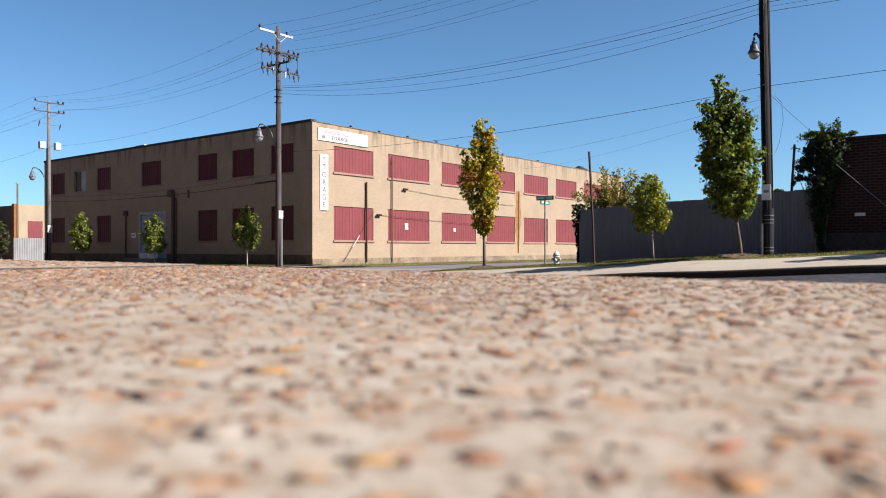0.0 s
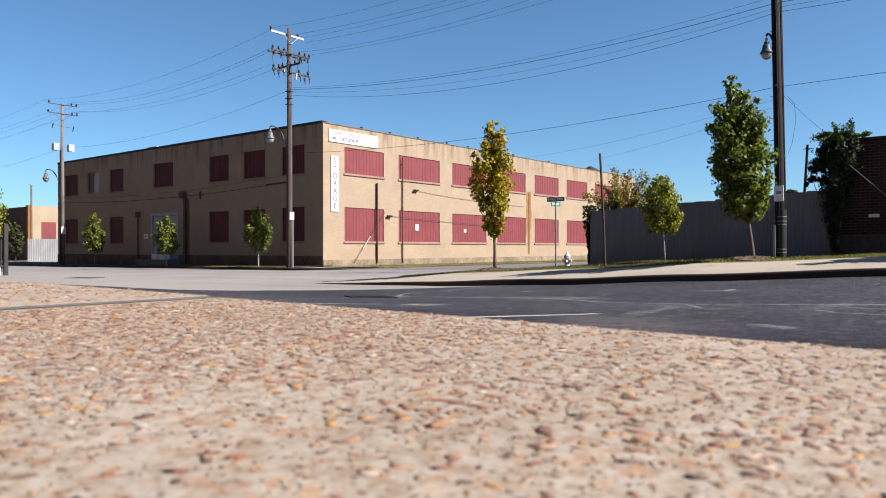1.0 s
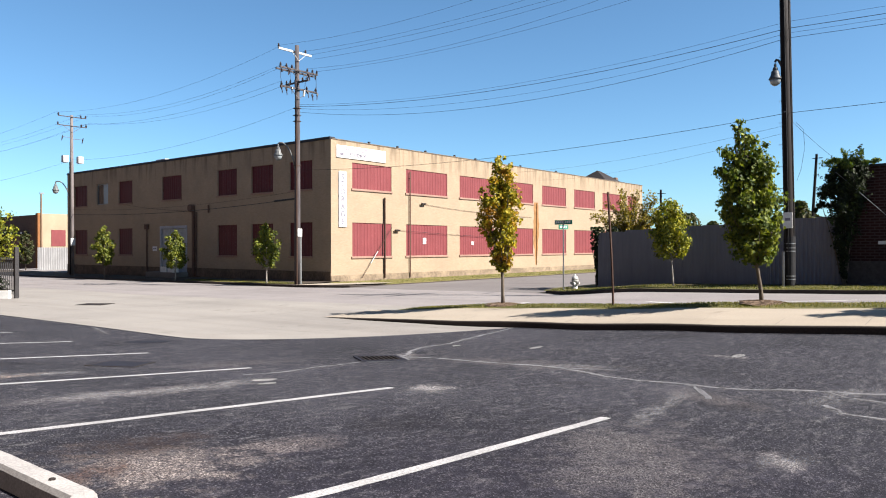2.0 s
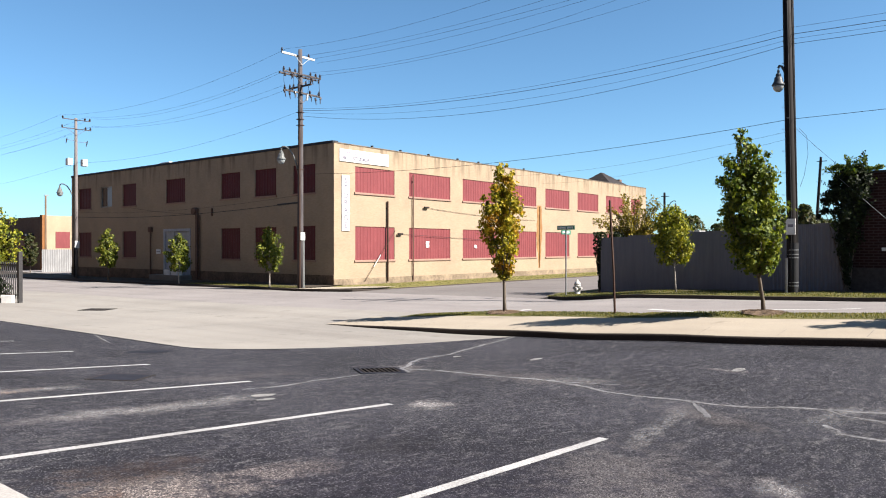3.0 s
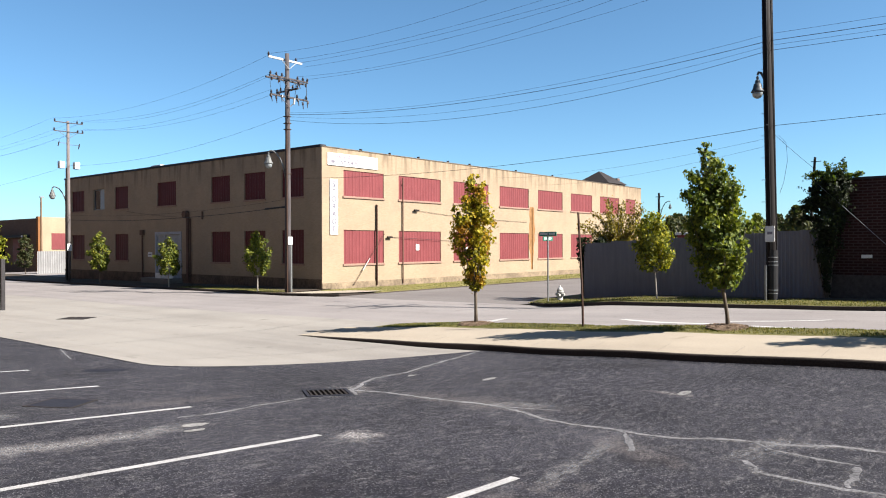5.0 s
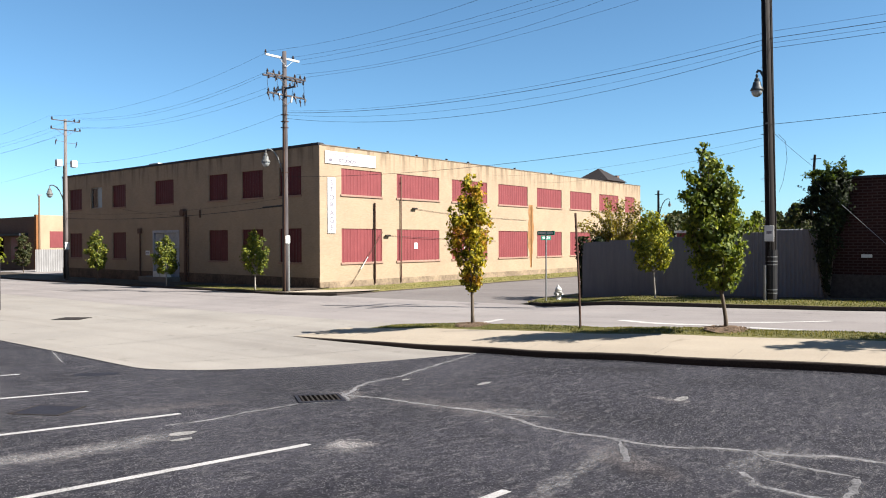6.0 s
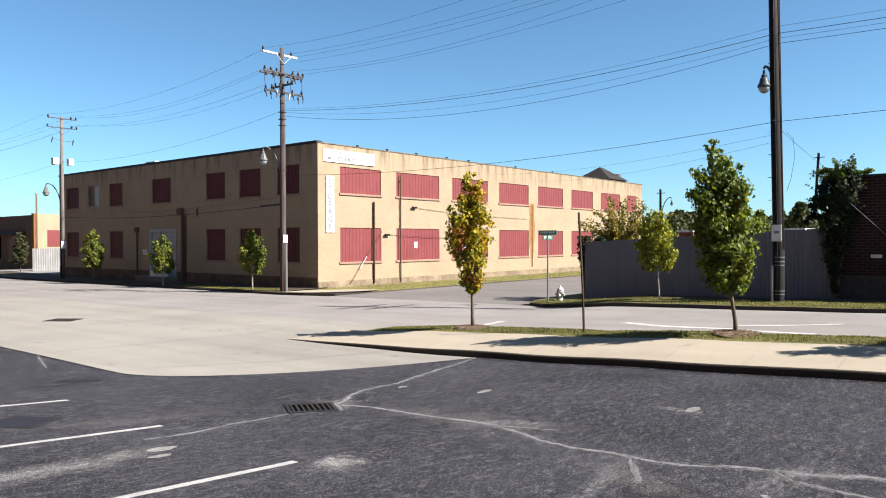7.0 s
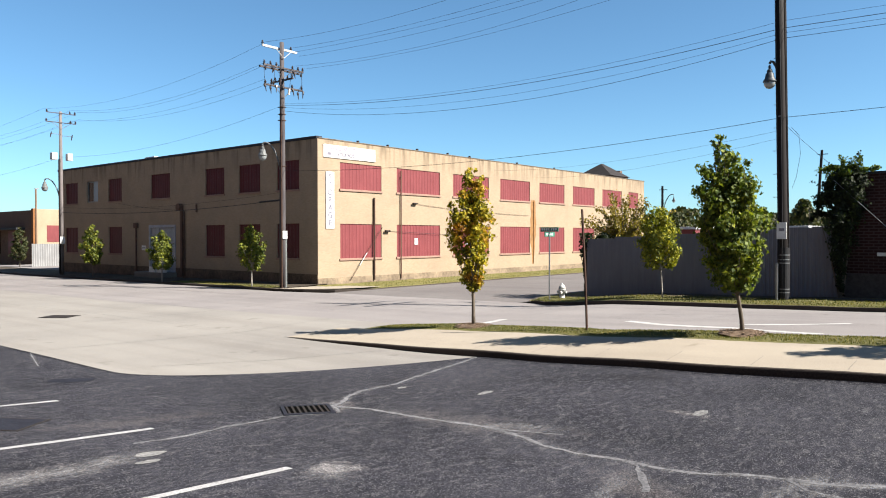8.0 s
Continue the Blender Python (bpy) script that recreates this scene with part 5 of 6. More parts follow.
def leaf_cloud(name, count, centre, rx, rz, size, seed, mat, parent, shape=lambda u: 1.0, gaps=0.45, label=""):
    """A mass of leaves gathered in clumps, with gaps; shape(u) scales its radius from foot (0) to tip (1)."""
    rng = random.Random(seed)
    vs, fs = [], []
    made = tries = 0
    while made < count and tries < count * 12:
        tries += 1
        u, a = rng.random(), rng.uniform(0, 2 * math.pi)
        lump = 1 + 0.34 * noise.noise((math.cos(a) * 1.3 + seed, math.sin(a) * 1.3, u * 3.2)) + 0.30 * noise.noise((math.cos(a) * 3 + seed, math.sin(a) * 3, u * 9))
        rr = rx * shape(u) * lump * rng.random() ** 0.38
        p = Vector((centre[0] + rr * math.cos(a), centre[1] + rr * math.sin(a), centre[2] + (u - 0.5) * 2 * rz))
        if noise.noise(((p.x + seed) * 2.6 / max(rx, 0.5), p.y * 2.6 / max(rx, 0.5), p.z * 2.6 / max(rx, 0.5))) < gaps - 0.62:
            continue
        add_leaf(vs, fs, p, Vector((math.cos(a), math.sin(a), rng.uniform(-0.3, 0.9))).normalized(), rng, size * rng.uniform(0.6, 1.25))
        made += 1
    ob = raw(name, vs, fs, mat, parent)
    return tagged(ob, label)


def tree(label, at, height, foot, crown_rx, leaves, size, mat, seed, bark, trunk_r, lean=(0, 0), shape=None, clump=0.2, branches=30, tops=((0.0, 0.0, 1.0),), group="street trees", sweep=0.55):
    """A young street tree: a leaning trunk that splits into leaders, branches swept upwards from them, and leaves in clumps along the branches.
    shape(u) gives the crown's radius from its foot (0) to its tip (1); tops are the leaders (x, y, share of the height)."""
    t = thing("tree", label, "tree", at, 0, group)
    rng = random.Random(seed)
    bm = bmesh.new()

    def axis(f, top):
        """A point of the leader at the share f of its height."""
        bend = math.sin(f * math.pi / 2) ** 1.2
        split = max(0.0, f - 0.25) / 0.75
        return Vector((lean[0] * bend + top[0] * split ** 0.7 + 0.025 * noise.noise((f * 5, seed, 0)), lean[1] * bend + top[1] * split ** 0.7 + 0.025 * noise.noise((f * 5, seed, 9)), height * top[2] * f))

    for k, top in enumerate(tops):
        pts = [axis(i / 12, top) for i in range(0 if k == 0 else 3, 13)]
        if k == 0:
            pts[0].z = -0.12
        tube(bm, pts, [max(0.006, trunk_r * (1.0 if k == 0 else 0.7) * (1.28 if i == 0 and k == 0 else 1 - 0.93 * (i + (0 if k == 0 else 3)) / 13)) for i in range(len(pts))], 8)
    clumps = []
    for k in range(branches):
        top = tops[k % len(tops)]
        u = (k + rng.uniform(0, 0.9)) / branches
        z_tip = foot + (height * top[2] - foot) * (0.04 + 0.96 * u)
        f0 = max(foot * 0.82, z_tip - sweep * (height - foot) * rng.uniform(0.45, 0.8)) / (height * top[2])
        p0, core = axis(f0, top), axis(min(1.0, z_tip / (height * top[2])), top)
        a = k * 2.399 + rng.uniform(-0.5, 0.5)
        reach = crown_rx * shape((z_tip - foot) / (height - foot)) * rng.uniform(0.72, 1.10)
        tip = core + Vector((math.cos(a) * reach, math.sin(a) * reach, 0))
        mid = p0.lerp(tip, 0.5) + Vector((math.cos(a), math.sin(a), 0)) * reach * 0.16 - Vector((0, 0, 0.06))
        tube(bm, [p0, mid, tip], [trunk_r * 0.36, trunk_r * 0.22, trunk_r * 0.07], 5)
        for g in (0.35, 0.55, 0.75, 0.92, 1.02):
            c = p0.lerp(mid, g * 2) if g < 0.5 else mid.lerp(tip, g * 2 - 1)
            c = c + Vector((rng.uniform(-1, 1), rng.uniform(-1, 1), rng.uniform(-0.6, 0.6))) * clump * 0.5
            if c.z < foot * 0.92:
                continue
            if g in (0.55, 0.75):
                tube(bm, [p0.lerp(tip, g), c], [trunk_r * 0.10, trunk_r * 0.05], 4, False)
            clumps.append((c, clump * rng.uniform(0.6, 1.15) * (0.55 + 0.45 * shape((c.z - foot) / (height - foot)))))
    for top in tops:
        clumps += [(axis(g, top), clump * w) for g, w in ((0.90, 0.7), (0.95, 0.55), (1.0, 0.36))]
    part("trunk", bm, bark, t, "", True)
    vs, fs = [], []
    total = sum(r ** 2 for _, r in clumps)
    for c, r in clumps:
        for i in range(int(leaves * r * r / total)):
            d = Vector((rng.gauss(0, 1), rng.gauss(0, 1), rng.gauss(0, 0.85)))
            d = d.normalized() * r * min(1.25, abs(rng.gauss(0.62, 0.30)))
            out = (d.normalized() + 0.5 * Vector((c.x - lean[0], c.y - lean[1], 0.35))).normalized()
            add_leaf(vs, fs, c + d, out, rng, size * rng.uniform(0.65, 1.25))
    raw("crown", vs, fs, mat, t)
    return t


def egg(u):
    u = min(max(u, 0.0), 1.0)
    return max(0.12, math.sin(math.pi * (0.10 + 0.86 * u ** 0.85)) ** 0.8)


def maple(u):
    u = min(max(u, 0.0), 1.0)
    return min(0.42 + 2.6 * u, 1.0) * (1.0 if u < 0.40 else max(0.10, 1 - 0.88 * ((u - 0.40) / 0.60) ** 1.35))


def column(u):
    u = min(max(u, 0.0), 1.0)
    return min(0.16 + 1.75 * u, 1.0) * (1.0 if u < 0.62 else max(0.10, 1 - 0.90 * ((u - 0.62) / 0.38) ** 1.25))


tree("slender young maple turning yellow and orange in mulch", (15.10, 12.45, 0.05), 4.22, 1.05, 0.56, 5400, 0.064, LEAF_TURNING, 11, BARK, 0.050, (-0.04, 0.06), column, 0.20, 34, sweep=0.7)
tree("full young maple with dense green leaves in mulch", (15.24, 5.48, 0.36), 4.18, 1.08, 0.585, 9600, 0.060, LEAF_GREEN, 12, BARK, 0.048, (-0.28, 0.33), maple, 0.21, 52, ((-0.07, 0.08, 1.0), (0.17, -0.20, 0.885)))
tree("small lime-yellow street tree beside the sheet fence", (26.05, 11.83, 0.10), 3.36, 1.28, 0.76, 4800, 0.070, LEAF_LIME, 13, PALE_BARK, 0.038, (-0.10, 0.16), egg, 0.24, 34)
tree("small yellow-green street tree by the warehouse corner", (25.40, 36.6, -0.44), 3.50, 1.10, 0.70, 3600, 0.078, LEAF_SMALL, 14, PALE_BARK, 0.05, (0, 0), egg, 0.24, 24)
tree("small street tree before the warehouse entrance", (25.25, 46.3, -0.52), 3.35, 0.95, 0.74, 3600, 0.080, LEAF_SMALL, 15, PALE_BARK, 0.045, (0, 0), egg, 0.25, 22)
tree("small street tree before the shaded warehouse wall", (25.25, 56.2, -0.58), 3.85, 1.1, 0.72, 3600, 0.085, LEAF_SMALL, 16, BARK, 0.05, (0, 0), egg, 0.25, 22)
tree("young green maple farther along the verge", (15.3, -0.9, 0.62), 4.3, 1.1, 0.68, 5000, 0.066, LEAF_GREEN, 19, BARK, 0.05, (0, 0), maple, 0.23, 36)


def mulch_ring(at, r, seed):
    rng = random.Random(seed)
    bm = bmesh.new()
    rings = []
    for f, h in ((1.0, -0.03), (0.85, 0.012), (0.5, 0.032), (0.12, 0.042)):
        rings.append([bm.verts.new((r * f * math.cos(a) * rng.uniform(0.92, 1.1), r * f * math.sin(a) * rng.uniform(0.92, 1.1), h + rng.uniform(-0.012, 0.012))) for a in (k * math.pi / 12 for k in range(24))])
    for a, b in zip(rings, rings[1:]):
        for k in range(24):
            bm.faces.new((a[k], a[(k + 1) % 24], b[(k + 1) % 24], b[k]))
    bm.faces.new(rings[-1])
    for k in range(320):
        a, q = rng.uniform(0, 6.28), r * rng.random() ** 0.6
        x, y, z, s, w = q * math.cos(a), q * math.sin(a), 0.045 * (1 - q / r) + 0.015, rng.uniform(0.02, 0.05), rng.uniform(0, 3.1)
        c, d = math.cos(w) * s, math.sin(w) * s
        bm.faces.new([bm.verts.new(v) for v in ((x - c, y - d, z), (x + d * 0.3, y - c * 0.3, z + 0.012), (x + c, y + d, z), (x - d * 0.3, y + c * 0.3, z + 0.006))])
    ob = new("mulch_bed", mesh_of("mulch_bed", bm, MULCH))
    ob.matrix_basis = pose(at[0], at[1], at[2])
    return tagged(ob, "round mound of brown bark mulch under a tree", "mulch bed", "mulch beds")


for k, (x, y) in enumerate(((15.10, 12.45), (15.24, 5.48))):
    mulch_ring((x, y, lie(x, y) + verge_lift(x, y) + 0.012), 0.50, 30 + k)


# ---------------------------------------------------------------- poles and lines
def insulator(bm, x, y, z, s=1.0):
    turned(bm, ((0.02 * s, 0), (0.06 * s, 0.02), (0.035 * s, 0.06), (0.075 * s, 0.08), (0.03 * s, 0.14), (0.05 * s, 0.17), (0.02 * s, 0.21)), 8, (x, y, z))


def street_lamp_on(pole, z, mat, reach, side, g=1.0):
    """A bell-shaped lamp on a curved bracket arm; side is the unit vector of the arm."""
    s = Vector(side)
    up = Vector((0, 0, 1))
    curve = [s * (reach * f) + up * (z + h) for f, h in ((0.10, -1.15), (0.20, -0.62), (0.36, -0.10), (0.56, 0.26), (0.76, 0.42), (0.92, 0.44), (1.0, 0.36))]
    part("lamp_arm", tube(bmesh.new(), curve, 0.045, 8), mat, pole, "curved lamp bracket", True)
    part("brace", tube(bmesh.new(), [s * (reach * 0.10) + up * (z - 0.45), s * (reach * 0.27) + up * (z - 0.36)], 0.025, 6), mat, pole)
    c = s * reach
    head = part("lamp_head", turned(bmesh.new(), [(a * g, b * g) for a, b in ((0.02, 0.42), (0.06, 0.36), (0.06, 0.27), (0.04, 0.24), (0.10, 0.20), (0.13, 0.10), (0.10, 0.07), (0.17, 0.03), (0.20, -0.14), (0.21, -0.18), (0.26, -0.26), (0.30, -0.34), (0.29, -0.37))], 14, (c.x, c.y, z)), mat, pole, "bell-shaped lamp hood", True)
    part("globe", turned(bmesh.new(), [(a * g, b * g) for a, b in ((0.25, -0.36), (0.25, -0.46), (0.20, -0.57), (0.13, -0.64), (0.05, -0.67))], 14, (c.x, c.y, z)), LAMP_GLASS, head, "frosted glass globe", True)


pole_a = thing("utility_pole", "weathered wooden utility pole with three crossarms and street lamp", "utility pole", (25.9, 34.35, -0.55), 0, "utility poles")
bm = tube(bmesh.new(), [(0, 0, -0.2), (0, 0, 4), (0.02, 0, 9), (0, 0, 14.05)], [0.19, 0.175, 0.15, 0.12], 12)
part("shaft", bm, POLE_WOOD, pole_a, "", True)
part("crossarm", boxes((-1.22, 1.22, 0.13, 0.22, 13.64, 13.76), bevel=0.01), PALE_ARM, pole_a, "pale grey top crossarm")
part("crossarm", boxes((-1.4, 1.4, -0.22, -0.13, 12.50, 12.60), bevel=0.01), POLE_WOOD, pole_a)
part("crossarm", boxes((-1.35, 1.35, -0.22, -0.13, 11.42, 11.52), bevel=0.01), POLE_WOOD, pole_a)
part("crossarm", boxes((-1.4, 1.4, 0.13, 0.22, 12.46, 12.56), bevel=0.01), POLE_WOOD, pole_a)
part("crossarm", boxes((-0.05, 0.05, -1.0, 1.0, 11.84, 11.93), bevel=0.01), POLE_WOOD, pole_a, "short buck arm across the others")
for z in (12.50, 11.42, 13.64):
    for sx in (-1, 1):
        part("brace", tube(bmesh.new(), [(sx * 0.62, -0.17, z), (0, -0.18, z - 0.52)], 0.018, 5), GREY_WOOD if z < 13 else PALE_ARM, pole_a)
for x, z in ((-1.2, 13.76), (0.78, 13.76), (-1.34, 12.60), (-0.92, 12.60), (-0.52, 12.60), (0.62, 12.60), (1.02, 12.60), (1.36, 12.60), (-1.28, 11.52), (-0.72, 11.52), (0.58, 11.52), (1.28, 11.52)):
    bm = bmesh.new()
    insulator(bm, x, -0.17 if z < 13 else 0.17, z, 1.1)
    part("insulator", bm, CERAMIC, pole_a, "", True)
for y in (-0.9, -0.5, 0.6, 0.95):
    bm = bmesh.new()
    insulator(bm, 0, y, 11.93)
    part("insulator", bm, CERAMIC, pole_a, "", True)
for x, z, lean in ((-1.30, 11.05, 0.10), (-0.98, 10.98, 0.02), (-0.62, 11.10, -0.06), (0.62, 11.06, 0.08), (0.95, 10.92, 0.02), (1.26, 11.02, -0.10), (0.72, 12.08, 0.12), (-0.88, 12.14, -0.12)):
    part("cutout_fuse", tube(bmesh.new(), [(x - lean, -0.24, z + 0.40), (x - lean * 0.4, -0.27, z + 0.26), (x - lean * 0.3, -0.27, z + 0.22), (x, -0.30, z)], [0.055, 0.06, 0.03, 0.022], 7), CERAMIC, pole_a)
for x in (-1.25, -0.7, 0.75, 1.25):
    part("suspension_insulator", turned(bmesh.new(), ((0.02, 0.0), (0.075, 0.03), (0.03, 0.07), (0.075, 0.10), (0.03, 0.14), (0.075, 0.17), (0.02, 0.22)), 8, (x, -0.17, 12.26)), CERAMIC, pole_a, "", True)
part("surge_arrester", tube(bmesh.new(), [(-0.30, -0.22, 11.55), (-0.33, -0.24, 11.95)], 0.06, 8), CERAMIC, pole_a)
part("surge_arrester", tube(bmesh.new(), [(0.30, -0.22, 11.10), (0.34, -0.24, 11.46)], 0.06, 8), PALE_ARM, pole_a, "pale surge arrester")
for k, (x0, z0, x1, z1) in enumerate(((-1.34, 12.75, -1.30, 11.45), (-0.92, 12.75, -0.98, 11.38), (1.36, 12.75, 1.26, 11.42), (1.02, 12.75, 0.95, 11.32), (0.62, 12.75, 0.34, 11.46), (-0.52, 12.75, -0.33, 11.95))):
    mid = (x0 + x1) / 2 + (0.16 if k % 2 else -0.16)
    part("jumper_wire", tube(bmesh.new(), [(x0, -0.18, z0), (mid, -0.34, (z0 * 2 + z1) / 3), (mid, -0.36, (z0 + z1 * 2) / 3), (x1, -0.26, z1)], 0.012, 5), CABLE, pole_a)
for z in (10.35, 9.95, 9.6, 7.0):
    part("clamp", boxes((-0.17, 0.17, -0.17, 0.17, z, z + 0.05), bevel=0.02), RUST_POST, pole_a)
part("conduit", tube(bmesh.new(), [(-0.16, -0.14, 0), (-0.17, -0.14, 9.6)], 0.045, 6), RUST_POST, pole_a)
part("guard", tube(bmesh.new(), [(0.10, -0.14, 0.0), (0.10, -0.14, 3.2)], 0.075, 8), PALE_LAMP, pole_a, "pale cable guard")
part("tag", boxes((-0.16, 0.16, -0.225, -0.20, 2.9, 3.35)), NOTICE, pole_a, "pale metal tag")
street_lamp_on(pole_a, 7.95, PALE_LAMP, 1.12, (-0.625, 0.78, 0), 0.9)

pole_b = thing("utility_pole", "wooden utility pole with two crossarms and white switch cases", "utility pole", (25.9, 63.0, -0.5), 0, "utility poles")
part("shaft", tube(bmesh.new(), [(0, 0, -0.2), (0, 0, 6), (0, 0, 13.2)], [0.17, 0.145, 0.11], 12), GREY_WOOD, pole_b, "", True)
part("crossarm", boxes((-1.15, 1.15, -0.15, -0.08, 13.0, 13.065), bevel=0.008), POLE_WOOD, pole_b)
part("crossarm", boxes((-1.2, 1.2, -0.15, -0.08, 12.25, 12.315), bevel=0.008), POLE_WOOD, pole_b)
for sx in (-1, 1):
    part("brace", tube(bmesh.new(), [(sx * 0.75, -0.11, 12.26), (0, -0.12, 11.75)], 0.016, 5), GREY_WOOD, pole_b)
for z, xs in ((13.065, (-1.1, 0.7, 1.1)), (12.315, (-1.15, 0.75, 1.15))):
    for x in xs:
        bm = bmesh.new()
        insulator(bm, x, -0.1, z, 1.3)
        part("insulator", bm, CERAMIC, pole_b, "", True)
for x in (-0.62, 0.60):
    part("switch_case", boxes((x - 0.22, x + 0.22, -0.38, 0.06, 9.22, 9.80), bevel=0.06), WHITE_CAN, pole_b, "white metal switch case")
for x, z in ((-0.9, 11.0), (0.75, 10.9)):
    part("cutout_fuse", tube(bmesh.new(), [(x, -0.2, z), (x + 0.06, -0.22, z + 0.30), (x + 0.09, -0.24, z + 0.48)], [0.025, 0.05, 0.02], 6), CERAMIC, pole_b)
    part("bracket", tube(bmesh.new(), [(0, -0.1, z + 0.32), (x, -0.2, z + 0.32)], 0.018, 5), GREY_WOOD, pole_b)
part("conduit", tube(bmesh.new(), [(-0.2, -0.12, 0), (-0.2, -0.12, 9.3)], 0.06, 6), DARK_POLE, pole_b)
part("tag", boxes((-0.2, 0.16, -0.235, -0.205, 2.4, 3.0)), NOTICE, pole_b, "pale metal tag")
street_lamp_on(pole_b, 7.3, PALE_LAMP, 1.35, (-0.625, 0.78, 0), 0.9)

pole_c = thing("utility_pole", "tall dark creosoted utility pole with banded foot and lamp", "utility pole", (26.6, 7.72, 0.12), 0, "utility poles")
part("shaft", tube(bmesh.new(), [(0, 0, -0.3), (-0.02, 0.02, 3), (-0.09, 0.11, 8), (-0.17, 0.22, 15)], [0.172, 0.165, 0.150, 0.13], 14), DARK_POLE, pole_c, "", True)
part("conduit", tube(bmesh.new(), [(0.10, -0.13, 0.0), (0.09, -0.11, 3.0), (0.01, -0.02, 8.0), (-0.07, 0.09, 14.0)], 0.055, 8), DARK_POLE, pole_c)
part("conduit", tube(bmesh.new(), [(-0.22, 0.14, 0.0), (-0.22, 0.14, 1.4)], 0.05, 8), METAL_GREY, pole_c, "grey steel conduit stub")
part("guard", tube(bmesh.new(), [(0.01, -0.02, -0.2), (0.01, -0.02, 1.95)], 0.198, 18), CABLE, pole_c, "black sheet guard round the foot")
for z in (0.38, 0.50, 1.40, 1.52, 1.68):
    part("strap", tube(bmesh.new(), [(0.01, -0.02, z), (0.01, -0.02, z + 0.03)], 0.203, 18), METAL_GREY, pole_c, "bright steel strap")
part("notice", boxes((-0.25, -0.222, -0.17, 0.15, 2.25, 2.82), bevel=0.004), NOTICE, pole_c, "white paper notice")
part("print_bars", boxes((-0.254, -0.2505, -0.10, 0.08, 2.52, 2.62)), FADED_GREY, pole_c)
for k in range(9):
    z = 2.9 + 0.8 * k
    part("step_bolt", tube(bmesh.new(), [(-0.06, 0.12, z), (-0.16, 0.30, z)], 0.011, 5), METAL_GREY, pole_c)
for z in (8.9, 8.2, 6.45, 5.95, 5.55, 4.5):
    part("bracket", boxes((-0.22, -0.10, 0.04, 0.14, z, z + 0.06), bevel=0.012), METAL_GREY if z in (6.45, 8.2) else IRON, pole_c)
for k, (x, y, r) in enumerate(((-0.17, 0.08, 0.020), (-0.18, -0.03, 0.014), (0.02, -0.185, 0.016))):
    part("riser_cable", tube(bmesh.new(), [(x, y, 0.2), (x - 0.01, y + 0.01, 3), (x - 0.07, y + 0.09, 8), (x - 0.12, y + 0.17, 13)], r, 6), (DARK_POLE, CABLE, DARK_STEEL)[k], pole_c)
part("loose_wire", tube(bmesh.new(), [(0.10, -0.22, 6.1), (0.36, -0.40, 5.85), (0.40, -0.44, 5.2), (0.28, -0.34, 4.4), (0.14, -0.24, 4.0)], 0.006, 5), CABLE, pole_c)
part("crossarm", boxes((-1.4, 1.4, -0.2, -0.08, 13.6, 13.74), bevel=0.01), POLE_WOOD, pole_c)
part("crossarm", boxes((-1.5, 1.5, -0.2, -0.08, 12.5, 12.64), bevel=0.01), POLE_WOOD, pole_c)
street_lamp_on(pole_c, 7.95, LAMP_GREY, 0.50, (-0.625, 0.78, 0), 0.76)


def line(p, q, sag, r=0.008, label="thin black overhead cable", mat=None):
    p, q = Vector(p), Vector(q)
    pts = [p.lerp(q, k / 20) - Vector((0, 0, sag * 4 * (k / 20) * (1 - k / 20))) for k in range(21)]
    ob = new("power_line", mesh_of("power_line", tube(bmesh.new(), pts, r * 0.76, 5), mat if mat else CABLE))
    return tagged(ob, label, "power line", "power lines")


AX, AY = 25.9, 34.25
BX, BY = 25.9, 62.9
CX, CY = 26.45, 7.75
for xa, za, xc, zc, sag in ((-1.18, 13.28, -1.4, 14.76, 1.0), (0.05, 13.10, 0.0, 14.0, 0.68), (0.75, 13.07, 0.6, 13.55, 0.45), (1.18, 12.92, 1.3, 13.89, 0.6), (0.75, 12.27, 0.6, 13.66, 1.0), (1.35, 12.20, 1.4, 13.12, 0.67)):
    line((AX + xa, AY, za), (CX + xc, CY, zc), sag)
    line((CX + xc, CY, zc), (CX + xc, CY - 42, zc + 0.8), 0.8)
for za, zc, sag, r in ((10.04, 9.87, 0.75, 0.007), (9.93, 9.62, 0.71, 0.014), (9.81, 9.45, 0.94, 0.007), (9.61, 9.27, 1.09, 0.011)):
    line((AX, AY, za), (CX, CY, zc), sag, r)
    line((CX, CY, zc), (CX, CY - 36, zc + 0.4), 0.35, r)
line((CX, CY, 6.42), (28.4, 6.3, 4.72), 0.05, 0.008)
line((27.75, 6.40, 4.42), (27.3, 2.6, 0.6), 0.0, 0.012, "pale slanting guy wire beside the brick wall", METAL_GREY)
line((AX, AY, 6.22), (CX, CY, 6.55), 0.49, 0.012)
line((CX, CY, 6.55), (CX, CY - 36, 8.2), 0.4, 0.012)
line((CX, CY, 6.12), (46.0, 33.9, 7.6), 0.4, 0.006)
line((CX, CY, 5.86), (52.0, 33.9, 7.4), 0.4, 0.006)
for xa, za, xb, zb, sag in ((-1.18, 13.26, -1.35, 12.77, 0.93), (-1.35, 12.07, 0.8, 12.89, 0.82), (-0.9, 12.19, 1.35, 12.81, 0.88), (-1.25, 11.20, 0.9, 12.04, 0.67), (-0.8, 11.10, 1.4, 12.2, 0.81)):
    line((AX + xa, AY, za), (BX + xb, BY, zb), sag)
    line((BX + xb, BY, zb), (BX + xb, BY + 40, zb - 0.3), 0.7)
line((AX, AY, 9.93), (BX, BY, 8.99), 0.75, 0.009)
line((BX, BY, 8.99), (BX, BY + 40, 8.2), 0.6, 0.009)
